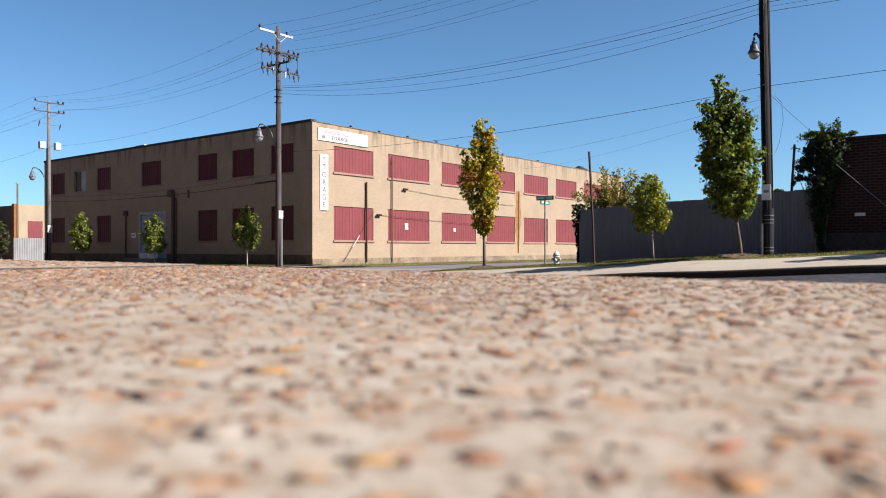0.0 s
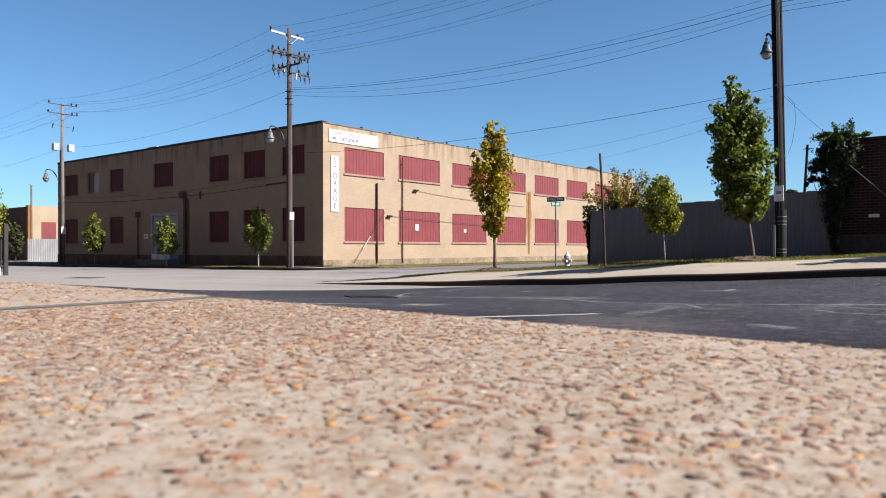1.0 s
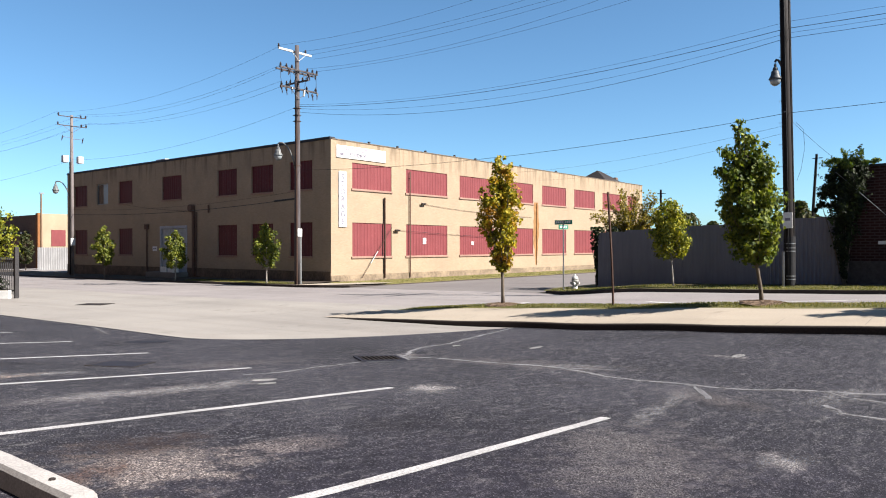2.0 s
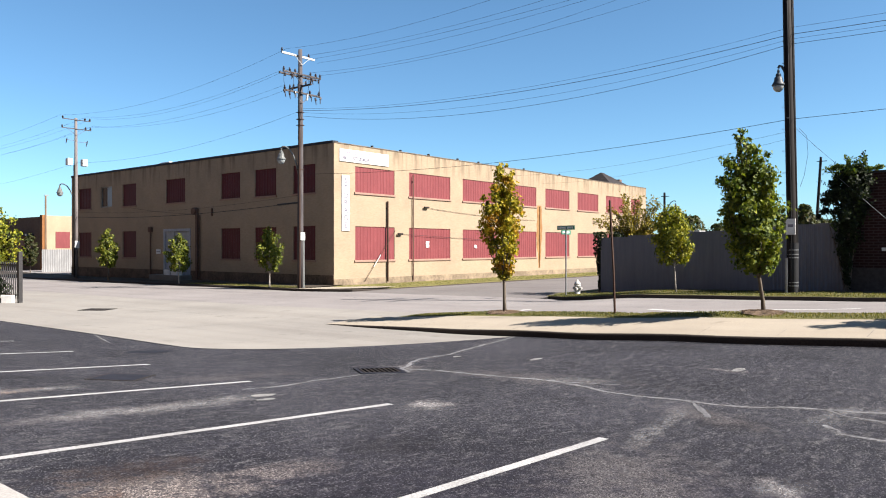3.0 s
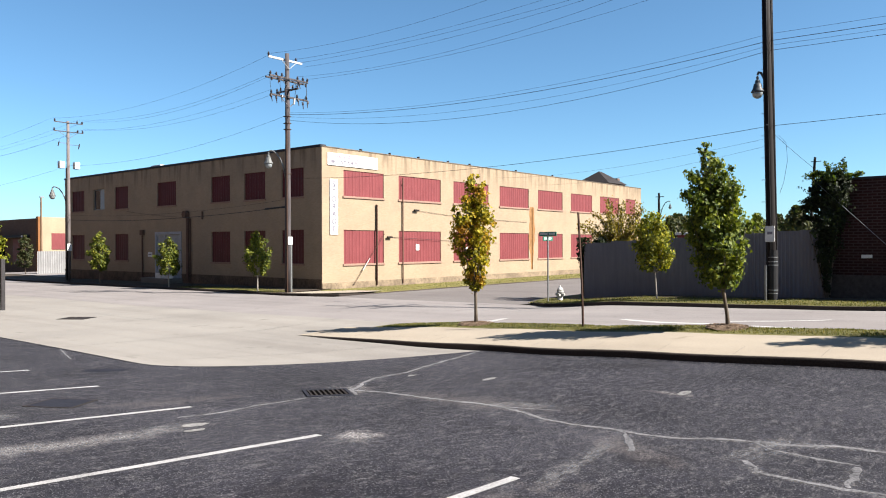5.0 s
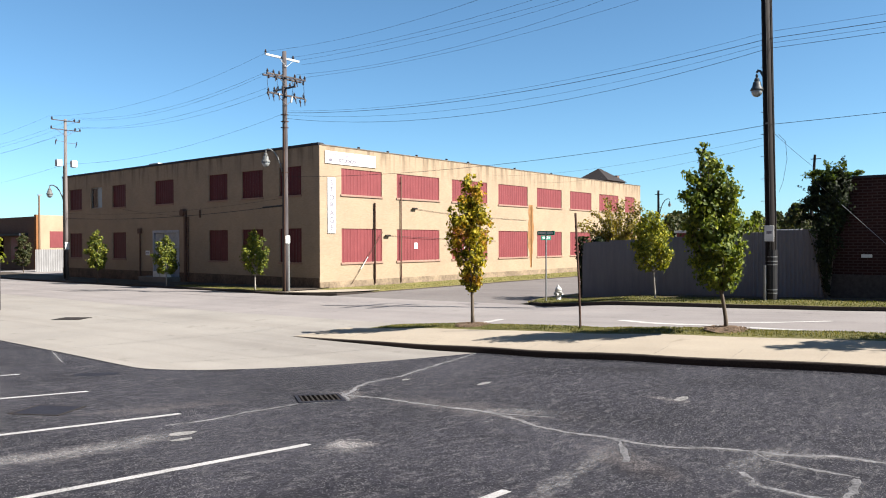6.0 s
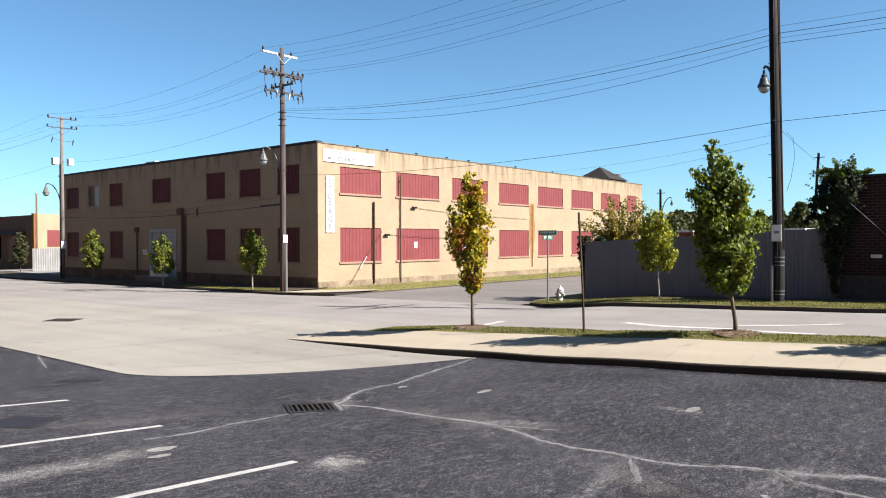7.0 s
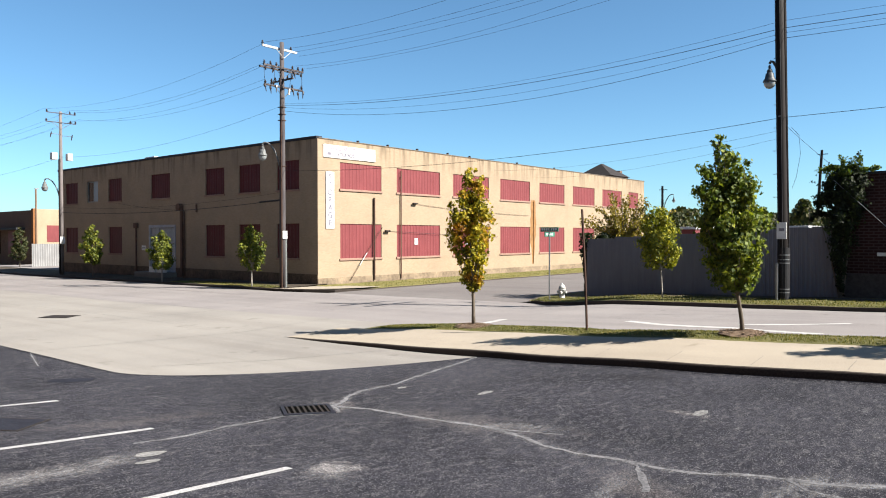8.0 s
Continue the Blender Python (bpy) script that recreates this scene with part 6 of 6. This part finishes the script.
for p, q in (((37.0, 34.05, 4.70), (42.6, 34.05, 4.39)), ((34.3, 34.05, 2.83), (46.6, 34.05, 2.45)), ((51.0, 34.05, 4.2), (42.6, 34.05, 4.39))):
    line(p, q, 0.03, 0.014, "thin dark cable fixed along the brick wall")
brace = thing("guy_brace", "pale slanting guy rod with a white guard against the wall", "guy rod", (0, 0, 0))
part("rod", tube(bmesh.new(), [(30.77, 33.95, -0.25), (33.6, 33.95, 3.05)], 0.016, 6), RUST_POST, brace)
part("guard", tube(bmesh.new(), [(31.55, 33.93, 0.68), (32.2, 33.93, 1.45)], 0.03, 6), PALE_ARM, brace, "white plastic guard")
line((AX, AY, 4.58), (BX, BY, 4.48), 0.35, 0.024)
line((AX, AY, 5.01), (BX, BY, 4.89), 0.41, 0.010)
line((28.2, 49.2, 4.4), (28.2, 58.5, 5.2), 0.1, 0.012)
splice = thing("cable_splice", "thick dark cable splice hung beside the pole", "cable splice", (AX, AY, 0))
part("sleeve", tube(bmesh.new(), [(0, 0.35, 4.56), (0, 2.2, 4.50)], 0.055, 8), CABLE, splice)

# ---------------------------------------------------------------- street furniture
post = thing("sign_post", "leaning rusty steel post in the grass verge", "post", (15.12, 9.06, lie(15.12, 9.06) + 0.1))
bm = tube(bmesh.new(), [(0, 0, -0.2), (0.03, 0.06, 1.2), (0.10, 0.20, 3.0)], 0.032, 6)
part("shaft", bm, RUST_POST, post)

hydrant = thing("fire_hydrant", "white painted fire hydrant in the corner grass", "fire hydrant", (26.35, 16.36, -0.22))
part("barrel", turned(bmesh.new(), ((0.17, 0), (0.17, 0.05), (0.115, 0.06), (0.11, 0.42), (0.15, 0.44), (0.15, 0.49), (0.12, 0.50)), 18), HYDRANT, hydrant, "", True)
part("bonnet", turned(bmesh.new(), ((0.145, 0.50), (0.14, 0.56), (0.10, 0.64), (0.04, 0.67), (0.035, 0.73), (0.02, 0.74)), 18), HYDRANT, hydrant, "domed bonnet", True)
part("outlet", tube(bmesh.new(), [(-0.20, 0, 0.33), (0.0, 0, 0.33)], 0.075, 12), HYDRANT, hydrant)
part("outlet", tube(bmesh.new(), [(0, -0.21, 0.36), (0, 0.21, 0.36)], 0.055, 12), HYDRANT, hydrant)

street_sign = thing("street_sign", "green street name blades on a slim steel post", "street sign", (25.25, 16.3, -0.2))
part("post", tube(bmesh.new(), [(0, 0, -0.1), (0, 0, 3.02)], 0.032, 8), METAL_GREY, street_sign)
b1 = part("blade", boxes((-0.012, 0.012, -0.42, 0.42, 2.86, 3.04), bevel=0.003), SIGN_GREEN, street_sign, "green street name blade")
for y in (-0.34, -0.24, -0.14, 0.0, 0.1, 0.2, 0.3):
    part("print_bar", boxes((-0.017, -0.0125, y, y + 0.07, 2.91, 3.0)), NOTICE, b1)
b2 = part("blade", boxes((-0.38, 0.38, -0.012, 0.012, 2.66, 2.84), bevel=0.003), SIGN_GREEN, street_sign, "green street name blade")
for x in (-0.30, -0.2, -0.05, 0.05, 0.18):
    part("print_bar", boxes((x, x + 0.07, -0.017, -0.0125, 2.71, 2.8)), NOTICE, b2)

stop = thing("wheel_stop", "pale chipped concrete wheel stop on the asphalt", "wheel stop", (-0.47, 4.40, lie(-0.47, 5.3) + 0.01))
bm = bmesh.new()
sec = ((-0.09, 0), (-0.075, 0.10), (-0.055, 0.125), (0.055, 0.125), (0.075, 0.10), (0.09, 0))
rings = [[bm.verts.new((x + 0.003 * noise.noise((y * 8, x * 9, z * 9)), y, z + 0.003 * noise.noise((y * 7, z, x)))) for x, z in sec] for y in span(0, 1.83, 14)]
for a, b in zip(rings, rings[1:]):
    for k in range(6):
        bm.faces.new((a[k], a[(k + 1) % 6], b[(k + 1) % 6], b[k]))
bm.faces.new(rings[0])
bm.faces.new(rings[-1])
part("block", bm, STOP_CONCRETE, stop)
for y in (0.35, 1.48):
    part("spike", turned(bmesh.new(), ((0.02, 0.12), (0.02, 0.13), (0.012, 0.135)), 8, (0, y, 0)), IRON, stop)

drain = thing("storm_drain", "rusty cast-iron storm drain grate set in asphalt", "drain grate")
part("pit", boxes((-0.27, 0.27, -0.34, 0.34, -0.05, 0.004)), HOLLOW_BLACK, drain, "black block under the bars with the pit's darkness in its colour")
part("frame", boxes((-0.34, -0.265, -0.37, 0.37, -0.04, 0.012), (0.265, 0.34, -0.37, 0.37, -0.04, 0.012), (-0.265, 0.265, -0.37, -0.315, -0.04, 0.012), (-0.265, 0.265, 0.315, 0.37, -0.04, 0.012)), DEEP_IRON, drain)
for k in range(8):
    y = -0.280 + k * 0.080
    part("bar", boxes((-0.265, 0.265, y - 0.014, y + 0.014, 0.0045, 0.011)), IRON, drain)
lay(drain, 6.49, 9.01, 0.018, 57.5)
plate = thing("utility_cover", "dark flush utility cover plate in asphalt", "cover plate")
lay(plate, 3.10, 10.90, 0.016, -50)
part("plate", boxes((-0.31, 0.31, -0.36, 0.36, -0.02, 0.004), bevel=0.003), DEEP_IRON, plate)
part("rim", boxes((-0.35, -0.314, -0.40, 0.40, -0.02, 0.003), (0.314, 0.35, -0.40, 0.40, -0.02, 0.003), (-0.314, 0.314, -0.40, -0.364, -0.02, 0.003), (-0.314, 0.314, 0.364, 0.40, -0.02, 0.003)), IRON, plate, "worn steel rim")
cover = thing("manhole_cover", "dark rectangular iron cover in the concrete road", "manhole cover")
lay(cover, 10.95, 28.0, 0.004, -50)
part("lid", boxes((-0.42, 0.42, -0.46, 0.46, -0.02, 0.010), bevel=0.004), IRON, cover)
part("rim", boxes((-0.50, -0.424, -0.54, 0.54, -0.02, 0.008), (0.424, 0.50, -0.54, 0.54, -0.02, 0.008), (-0.424, 0.424, -0.54, -0.464, -0.02, 0.008), (-0.424, 0.424, 0.464, 0.54, -0.02, 0.008)), WORN_IRON, cover)

# ---------------------------------------------------------------- sheet fence and brick building
fence = thing("sheet_fence", "tall grey corrugated metal sheet fence", "fence", (28.0, 0, 0))
n = 0
y = 6.27
while y < 16.05:
    y2 = min(y + 0.86, 16.10)
    bm = bmesh.new()
    z0, z1 = lie(25, y) + 0.05, 2.83 - 0.05 * (y - 5.9)
    cols = []
    k, steps = 0, 24
    for k in range(steps + 1):
        u = y + (y2 - y) * k / steps
        dx = (0.016 if y < 8.3 else 0.004) * math.sin(k * math.pi / 2 + 0.7) - 0.004 * (n % 2)
        top = z1 + 0.012 * math.sin(n * 2.3)
        cols.append([bm.verts.new(v) for v in ((dx, u, z0), (dx, u, top), (0.05, u, top), (0.05, u, z0))])
    for a, b in zip(cols, cols[1:]):
        for i in range(4):
            bm.faces.new((a[i], a[(i + 1) % 4], b[(i + 1) % 4], b[i]))
    bm.faces.new(cols[0])
    bm.faces.new(cols[-1])
    part("sheet", bm, FENCE_SHEET, fence)
    y, n = y2 - 0.01, n + 1
bm = bmesh.new()
cols = [[bm.verts.new((0.05 + u, 16.10 + 0.018 * math.sin(k * 1.57), z)) for z in (-0.2, 2.34)] for k, u in enumerate(span(0, 14, 240))]
for a, b in zip(cols, cols[1:]):
    bm.faces.new((a[0], b[0], b[1], a[1]))
part("sheet", bm, FENCE_SHEET, fence)

hall = thing("brick_building", "dark red brick building with a rendered plinth", "building", (28.3, 0, 0))
part("wall", pierced_wall(bmesh.new(), "y", 0.0, 0.35, -16.0, 6.40, 1.17, 4.60, []), RED_BRICK, hall)
part("plinth", boxes((-0.04, 0.40, -16.0, 6.42, -0.2, 1.17), bevel=0.015), PLINTH, hall, "grey rendered plinth")
part("wall", boxes((0.35, 20, 6.05, 6.40, -0.2, 4.60), (19.65, 20, -16, 6.05, -0.2, 4.6), (0.35, 19.65, -16.0, -15.65, -0.2, 4.6)), RED_BRICK, hall)
part("roof", boxes((0.35, 19.65, -15.65, 6.05, 4.2, 4.35)), ROOFING, hall)
part("coping", boxes((-0.04, 0.42, -16.0, 6.45, 4.60, 4.69), bevel=0.012), ROOFING, hall, "dark metal coping")
part("name_plate", boxes((-0.03, -0.002, 4.80, 5.14, 1.78, 1.90)), NOTICE, hall, "small pale plate")


def shrub(name, label, category, at, rx, rz, leaves, size, seed, mat, gaps=0.45, shape=egg, stems=5):
    t = thing(name, label, category, at)
    rng = random.Random(seed)
    bm = bmesh.new()
    for k in range(stems):
        a = rng.uniform(0, 6.28)
        r = rx * rng.uniform(0.3, 0.8)
        tube(bm, [(0.1 * math.cos(a), 0.1 * math.sin(a), -0.2), (r * 0.5 * math.cos(a), r * 0.5 * math.sin(a), rz * 0.8), (r * math.cos(a), r * math.sin(a), rz * 1.7)], [0.04, 0.03, 0.012], 5)
    part("stem", bm, BARK, t)
    leaf_cloud("foliage", leaves, (0, 0, rz), rx, rz, size, seed, mat, t, shape, gaps)
    return t


def climber(label, at, masses, size, seed, mat, runners=0):
    """Ivy heaped over an edge: several leaf masses (x, y, z, reach along x, along y, along z, leaves) on creeping stems."""
    t = thing("ivy_bush", label, "ivy", at)
    rng = random.Random(seed)
    bm = bmesh.new()
    for x, y, z, rx, ry, rz, n in masses:
        tube(bm, [(0.04 * rng.uniform(-1, 1), 0.1 * rng.uniform(-1, 1), -0.1), (x * 0.6 - 0.02, y * 0.5, z * 0.55), (x, y, z)], [0.03, 0.02, 0.01], 5)
    part("stem", bm, BARK, t)
    vs, fs = [], []
    for x, y, z, rx, ry, rz, n in masses:
        sprays = [Vector((rng.gauss(0, 0.5), rng.gauss(0, 0.5), rng.gauss(0, 0.5))) for k in range(max(4, n // 60))]
        for k in range(n):
            d = rng.choice(sprays) + Vector((rng.gauss(0, 0.16), rng.gauss(0, 0.16), rng.gauss(0, 0.16)))
            p = Vector((x + d.x * rx, y + d.y * ry, z + d.z * rz))
            add_leaf(vs, fs, p, Vector((-0.6 + d.x, d.y, 0.5 + d.z)).normalized(), rng, size * rng.uniform(0.6, 1.25))
    for k in range(runners):
        y0, z0 = rng.uniform(-0.7, 1.0), rng.uniform(0.2, 1.0)
        x, y, z, rx, ry, rz, n = rng.choice(masses)
        tip = Vector((x - rng.uniform(0, 0.3), y + y0 * ry * 1.5, z + z0 * rz * 1.5))
        for q in range(26):
            f = q / 25
            p = Vector((x, y, z)).lerp(tip, f) + Vector((0, 0, 0.25 * math.sin(f * 2.6))) + 0.05 * Vector((rng.uniform(-1, 1), rng.uniform(-1, 1), rng.uniform(-1, 1)))
            add_leaf(vs, fs, p, Vector((-0.6, y0, 0.6)).normalized(), rng, size * rng.uniform(0.5, 1.0))
    raw("foliage", vs, fs, mat, t)
    return t


climber("tall ivy heaped over the fence end and brick corner, shade in its colour", (27.95, 6.15, 0.15), ((0.0, -0.05, 3.95, 0.42, 0.52, 0.62, 3400), (0.0, 0.05, 3.0, 0.40, 0.50, 0.75, 3000), (-0.02, 0.05, 1.9, 0.26, 0.36, 0.85, 1500), (-0.02, 0.02, 0.95, 0.2, 0.24, 0.6, 600),
                                                                                              (0.0, 0.55, 3.7, 0.34, 0.34, 0.36, 900), (0.0, 0.78, 3.15, 0.26, 0.28, 0.28, 420), (0.05, -0.40, 3.6, 0.2, 0.24, 0.95, 1100)), 0.062, 41, LEAF_SHADED, 14)
climber("feathery green ivy top spilling over the brick roofline, sunlight in its colour", (28.0, 6.0, 4.3), ((0.0, 0.10, 0.42, 0.34, 0.50, 0.26, 620), (0.05, -0.42, 0.46, 0.3, 0.44, 0.16, 420), (0.0, 0.55, 0.12, 0.3, 0.3, 0.22, 240)), 0.062, 43, LEAF_IVY_LIT, 22)
shrub("ivy_bush", "dark creeper trailing over the fence end", "ivy", (28.25, 16.22, 0.0), 0.34, 1.3, 1600, 0.07, 42, LEAF_SHADED, 0.42, lambda u: 0.25 + 0.8 * u)


def arching_bush(label, at, shoots, length, seed, mat, leaves):
    """A straggling bush of long shoots that rise and arch over, leafy along their outer half."""
    t = thing("bush", label, "bush", at)
    rng = random.Random(seed)
    vs, fs, bm = [], [], bmesh.new()
    for k in range(shoots):
        a = k * 2.399
        way = Vector((0.6 * math.cos(a), math.sin(a), 0)) * rng.uniform(0.35, 1.25)
        reach = length * rng.uniform(0.65, 1.1)
        pts = [Vector((0, 0, 0)) + way * (reach * 0.55 * f ** 1.5) + Vector((0, 0, reach * (1.05 * f - 0.42 * way.length * f ** 2.6))) + 0.05 * Vector((noise.noise((k, f * 3, 1)), noise.noise((k, f * 3, 5)), 0)) for f in span(0, 1, 9)]
        tube(bm, pts, [0.028 * (1 - 0.085 * i) for i in range(10)], 5, False)
        for q in range(leaves):
            f = rng.uniform(0.38, 1.0) * 8.99
            p = pts[int(f)].lerp(pts[int(f) + 1], f % 1) + Vector((rng.gauss(0, 1), rng.gauss(0, 1), rng.gauss(0, 1))) * 0.075
            add_leaf(vs, fs, p, Vector((rng.uniform(-1, 1), rng.uniform(-1, 1), 0.8)).normalized(), rng, rng.uniform(0.045, 0.080))
    part("stem", bm, PALE_BARK, t)
    raw("foliage", vs, fs, mat, t)
    return t


arching_bush("straggling half-bare autumn bush behind the fence", (29.9, 15.35, 0.9), 46, 3.75, 51, LEAF_SPARSE, 120)
shrub("hedge", "dense olive shrub behind the sheet fence", "shrub", (29.6, 14.9, 0.0), 1.4, 1.35, 2200, 0.09, 52, LEAF_SPARSE, 0.42)
shrub("ivy_bush", "dark ivy heaped on the fence top", "ivy", (28.85, 15.75, 1.35), 0.62, 0.62, 1300, 0.08, 53, LEAF_SHADED, 0.42)

# ---------------------------------------------------------------- beyond
far_hall = thing("low_building", "low brown brick building with a cream end wall", "building", (35.2, 92.0, 0))
part("wall", boxes((-0.3, 0.0, 0.3, 60, -0.9, 5.6)), DARK_WALL, far_hall)
part("wall", boxes((0.0, 20, 0, 0.3, -0.9, 5.75)), YELLOW_WALL, far_hall, "cream end wall")
part("wall", boxes((-0.3, 0.0, -0.30, 0.3, -0.9, 5.8), bevel=0.03), RUST_RENDER, far_hall, "brown corner pier")
part("roof", boxes((0.0, 20, 0.3, 60, 5.2, 5.45)), ROOFING, far_hall)
part("window_board", boxes((1.35, 3.0, -0.04, -0.002, 1.9, 3.85)), RED_SHEET, far_hall, "red window sheet")
# every second panel is flat black, an opening's darkness put into its colour
for k in range(5):
    part("window_board", boxes((-0.34, -0.302, 3.0 + 6.5 * k, 7.0 + 6.5 * k, 0.4, 3.2)), HOLLOW_BLACK if k % 2 else RED_SHEET, far_hall, "flat window panel; black ones carry an opening's darkness")
part("canopy", boxes((-1.3, -0.302, 2.0, 30, 3.35, 3.6)), ROOFING, far_hall, "dark flat canopy")
gate = thing("metal_fence", "pale corrugated fence by the cream wall", "fence", (33.0, 84.0, 0))
bm = bmesh.new()
cols = [[bm.verts.new((u, 0.03 * math.sin(k * 1.57), z)) for z in (-1.0, 1.75)] for k, u in enumerate(span(-1.25, 5.5, 112))]
for a, b in zip(cols, cols[1:]):
    bm.faces.new((a[0], b[0], b[1], a[1]))
part("sheet", bm, PALE_SHEET, gate)
tagged(sheet("road_far_drive", grid(25.2, 60, 72, 91, 12, 8), 0.13, CONCRETE), "pale concrete drive beyond the warehouse", "driveway", kind="structure")
for k, (x, y, z, h) in enumerate(((33.8, 88.05, -0.6, 8.4), (24.3, 92.0, -0.7, 7.8))):
    p = thing("lamp_post", ("slim weathered wooden post" if k else "slim tan wooden post") + " beyond the warehouse", "post", (x, y, z), 0, "far posts")
    part("shaft", tube(bmesh.new(), [(0, 0, -0.2), (0, 0, h)], [0.13, 0.10], 8), GREY_WOOD if k else TAN_WOOD, p)
    part("cap", boxes((-0.15, 0.3, -0.1, 0.1, h, h + 0.12)), METAL_GREY, p)
# the darker far leaves put shade into this crown's colour
tree("small street tree before the low brown building", (30.6, 84.1, -0.62), 4.0, 0.75, 0.8, 1700, 0.12, FAR_LEAF, 17, BARK, 0.05, (0, 0), egg, 0.28, 16)

rail = thing("metal_fence", "dark steel railing end with post and planting bed", "fence", (10.8, 34.7, lie(10.8, 34.7)))
part("post", boxes((-0.08, 0.08, -0.08, 0.08, -0.1, 2.2), bevel=0.01), DARK_STEEL, rail, "square dark steel post")
for k in range(14):
    part("picket", boxes((-0.02, 0.02, 0.25 + k * 0.22 - 0.012, 0.25 + k * 0.22 + 0.012, 0.15, 1.75)), DARK_STEEL, rail)
for z in (0.3, 1.6):
    part("rail", boxes((-0.025, 0.025, 0.08, 3.4, z, z + 0.05)), DARK_STEEL, rail)
planter = thing("planter", "pale raised planter edging beside the railing", "planter", (10.3, 35.3, lie(10.3, 35.3)))
part("edging", boxes((-0.9, 0.4, 0, 3.5, -0.1, 0.28), bevel=0.03), KERB, planter)
block = thing("planter_box", "low white planter box at the foot of the railing", "planter", (10.42, 34.95, lie(10.42, 34.95)), -51)
part("box", boxes((-0.24, 0.24, -0.12, 0.12, -0.02, 0.34), bevel=0.02), NOTICE, block)
part("soil", boxes((-0.20, 0.20, -0.08, 0.08, 0.33, 0.348)), MULCH, block)
shrub("shrub", "low dark planting beside the railing", "shrub", (10.4, 36.6, lie(10, 36) + 0.2), 0.8, 0.45, 700, 0.07, 61, LEAF_SHADED, 0.4)
tree("yellow-green street tree beside the steel railing", (11.15, 38.5, lie(11, 38)), 4.2, 1.6, 1.05, 1900, 0.09, LEAF_LIME, 18, BARK, 0.06, (0, 0), egg, 0.28, 24)

house = thing("house_roof", "dark hipped roof beyond the warehouse", "house", (115.4, 60.6, 0))
bm = bmesh.new()
base = [bm.verts.new(v) for v in ((-3.5, -3.2, 12.7), (3.7, -3.2, 12.7), (3.7, 3.6, 12.7), (-3.5, 3.6, 12.7))]
ridge = [bm.verts.new(v) for v in ((-0.9, 0, 15.0), (0.0, 0, 15.0))]
for q in ((base[0], base[1], ridge[1], ridge[0]), (base[2], base[3], ridge[0], ridge[1]), (base[3], base[0], ridge[0]), (base[1], base[2], ridge[1])):
    bm.faces.new(q)
part("roof", bm, SHINGLE, house)
part("wall", boxes((-3.2, 3.4, -2.9, 3.3, -0.5, 12.7)), DARK_WALL, house)
part("chimney", boxes((2.2, 3.1, -2.0, -1.1, 12.8, 13.9), bevel=0.05), DARK_WALL, house)

for k, (x, y, h, lean) in enumerate(((70, 30.6, 7.9, 0.0), (72, 16.75, 10.6, 0.45))):
    p = thing("utility_pole", "distant dark utility pole above the fence", "utility pole", (x, y, -0.4), 0, "utility poles")
    part("shaft", tube(bmesh.new(), [(0, lean, -0.2), (0, -lean * 0.4, h)], [0.16, 0.11], 8), DARK_POLE, p)
    part("crossarm", boxes((-0.05, 0.05, -lean * 0.4 - 0.5, -lean * 0.4 + 0.35, h - 0.42, h - 0.36)), DARK_POLE, p)
    if k == 0:
        street_lamp_on(p, 6.6, LAMP_GREY, 1.1, (0.2, -0.98, 0), 0.55)

rng = random.Random(77)
for k in range(22):
    x, y, h = 78 + rng.uniform(0, 26), 12 + k * 1.25 + rng.uniform(-1, 1), rng.uniform(4.6, 6.4)
    shrub("far_tree", "distant dark olive tree beyond the yard", "tree", (x, y, -0.5), 2.0 + rng.random(), h / 2, 800, 0.32, 80 + k, FAR_LEAF, 0.40)
for k, (y0, y1, mat, label) in enumerate(((12.95, 14.35, RED_BRICK, "small pale-roofed shed behind the fence"), (20.45, 21.45, RED_SHEET, "small red shed with a pale roof behind the fence"))):
    shed = thing("shed", label, "shed", (52, 0, 0), 0, "sheds")
    part("wall", boxes((0, 5, y0, y1, -0.4, 2.98)), mat, shed)
    part("roof", boxes((-0.25, 5.2, y0 - 0.1, y1 + 0.1, 2.98, 3.16), bevel=0.02), WHITE_CAN, shed, "pale sheet roof")
shrub("far_tree", "dark olive tree behind the fence by the brick building", "tree", (62, 15.6, -0.3), 1.6, 2.8, 1500, 0.2, 120, FAR_LEAF, 0.42)
shrub("far_tree", "light feathery green tree behind the fence", "tree", (62, 18.7, -0.3), 1.0, 2.55, 900, 0.16, 121, LEAF_GREEN, 0.5)
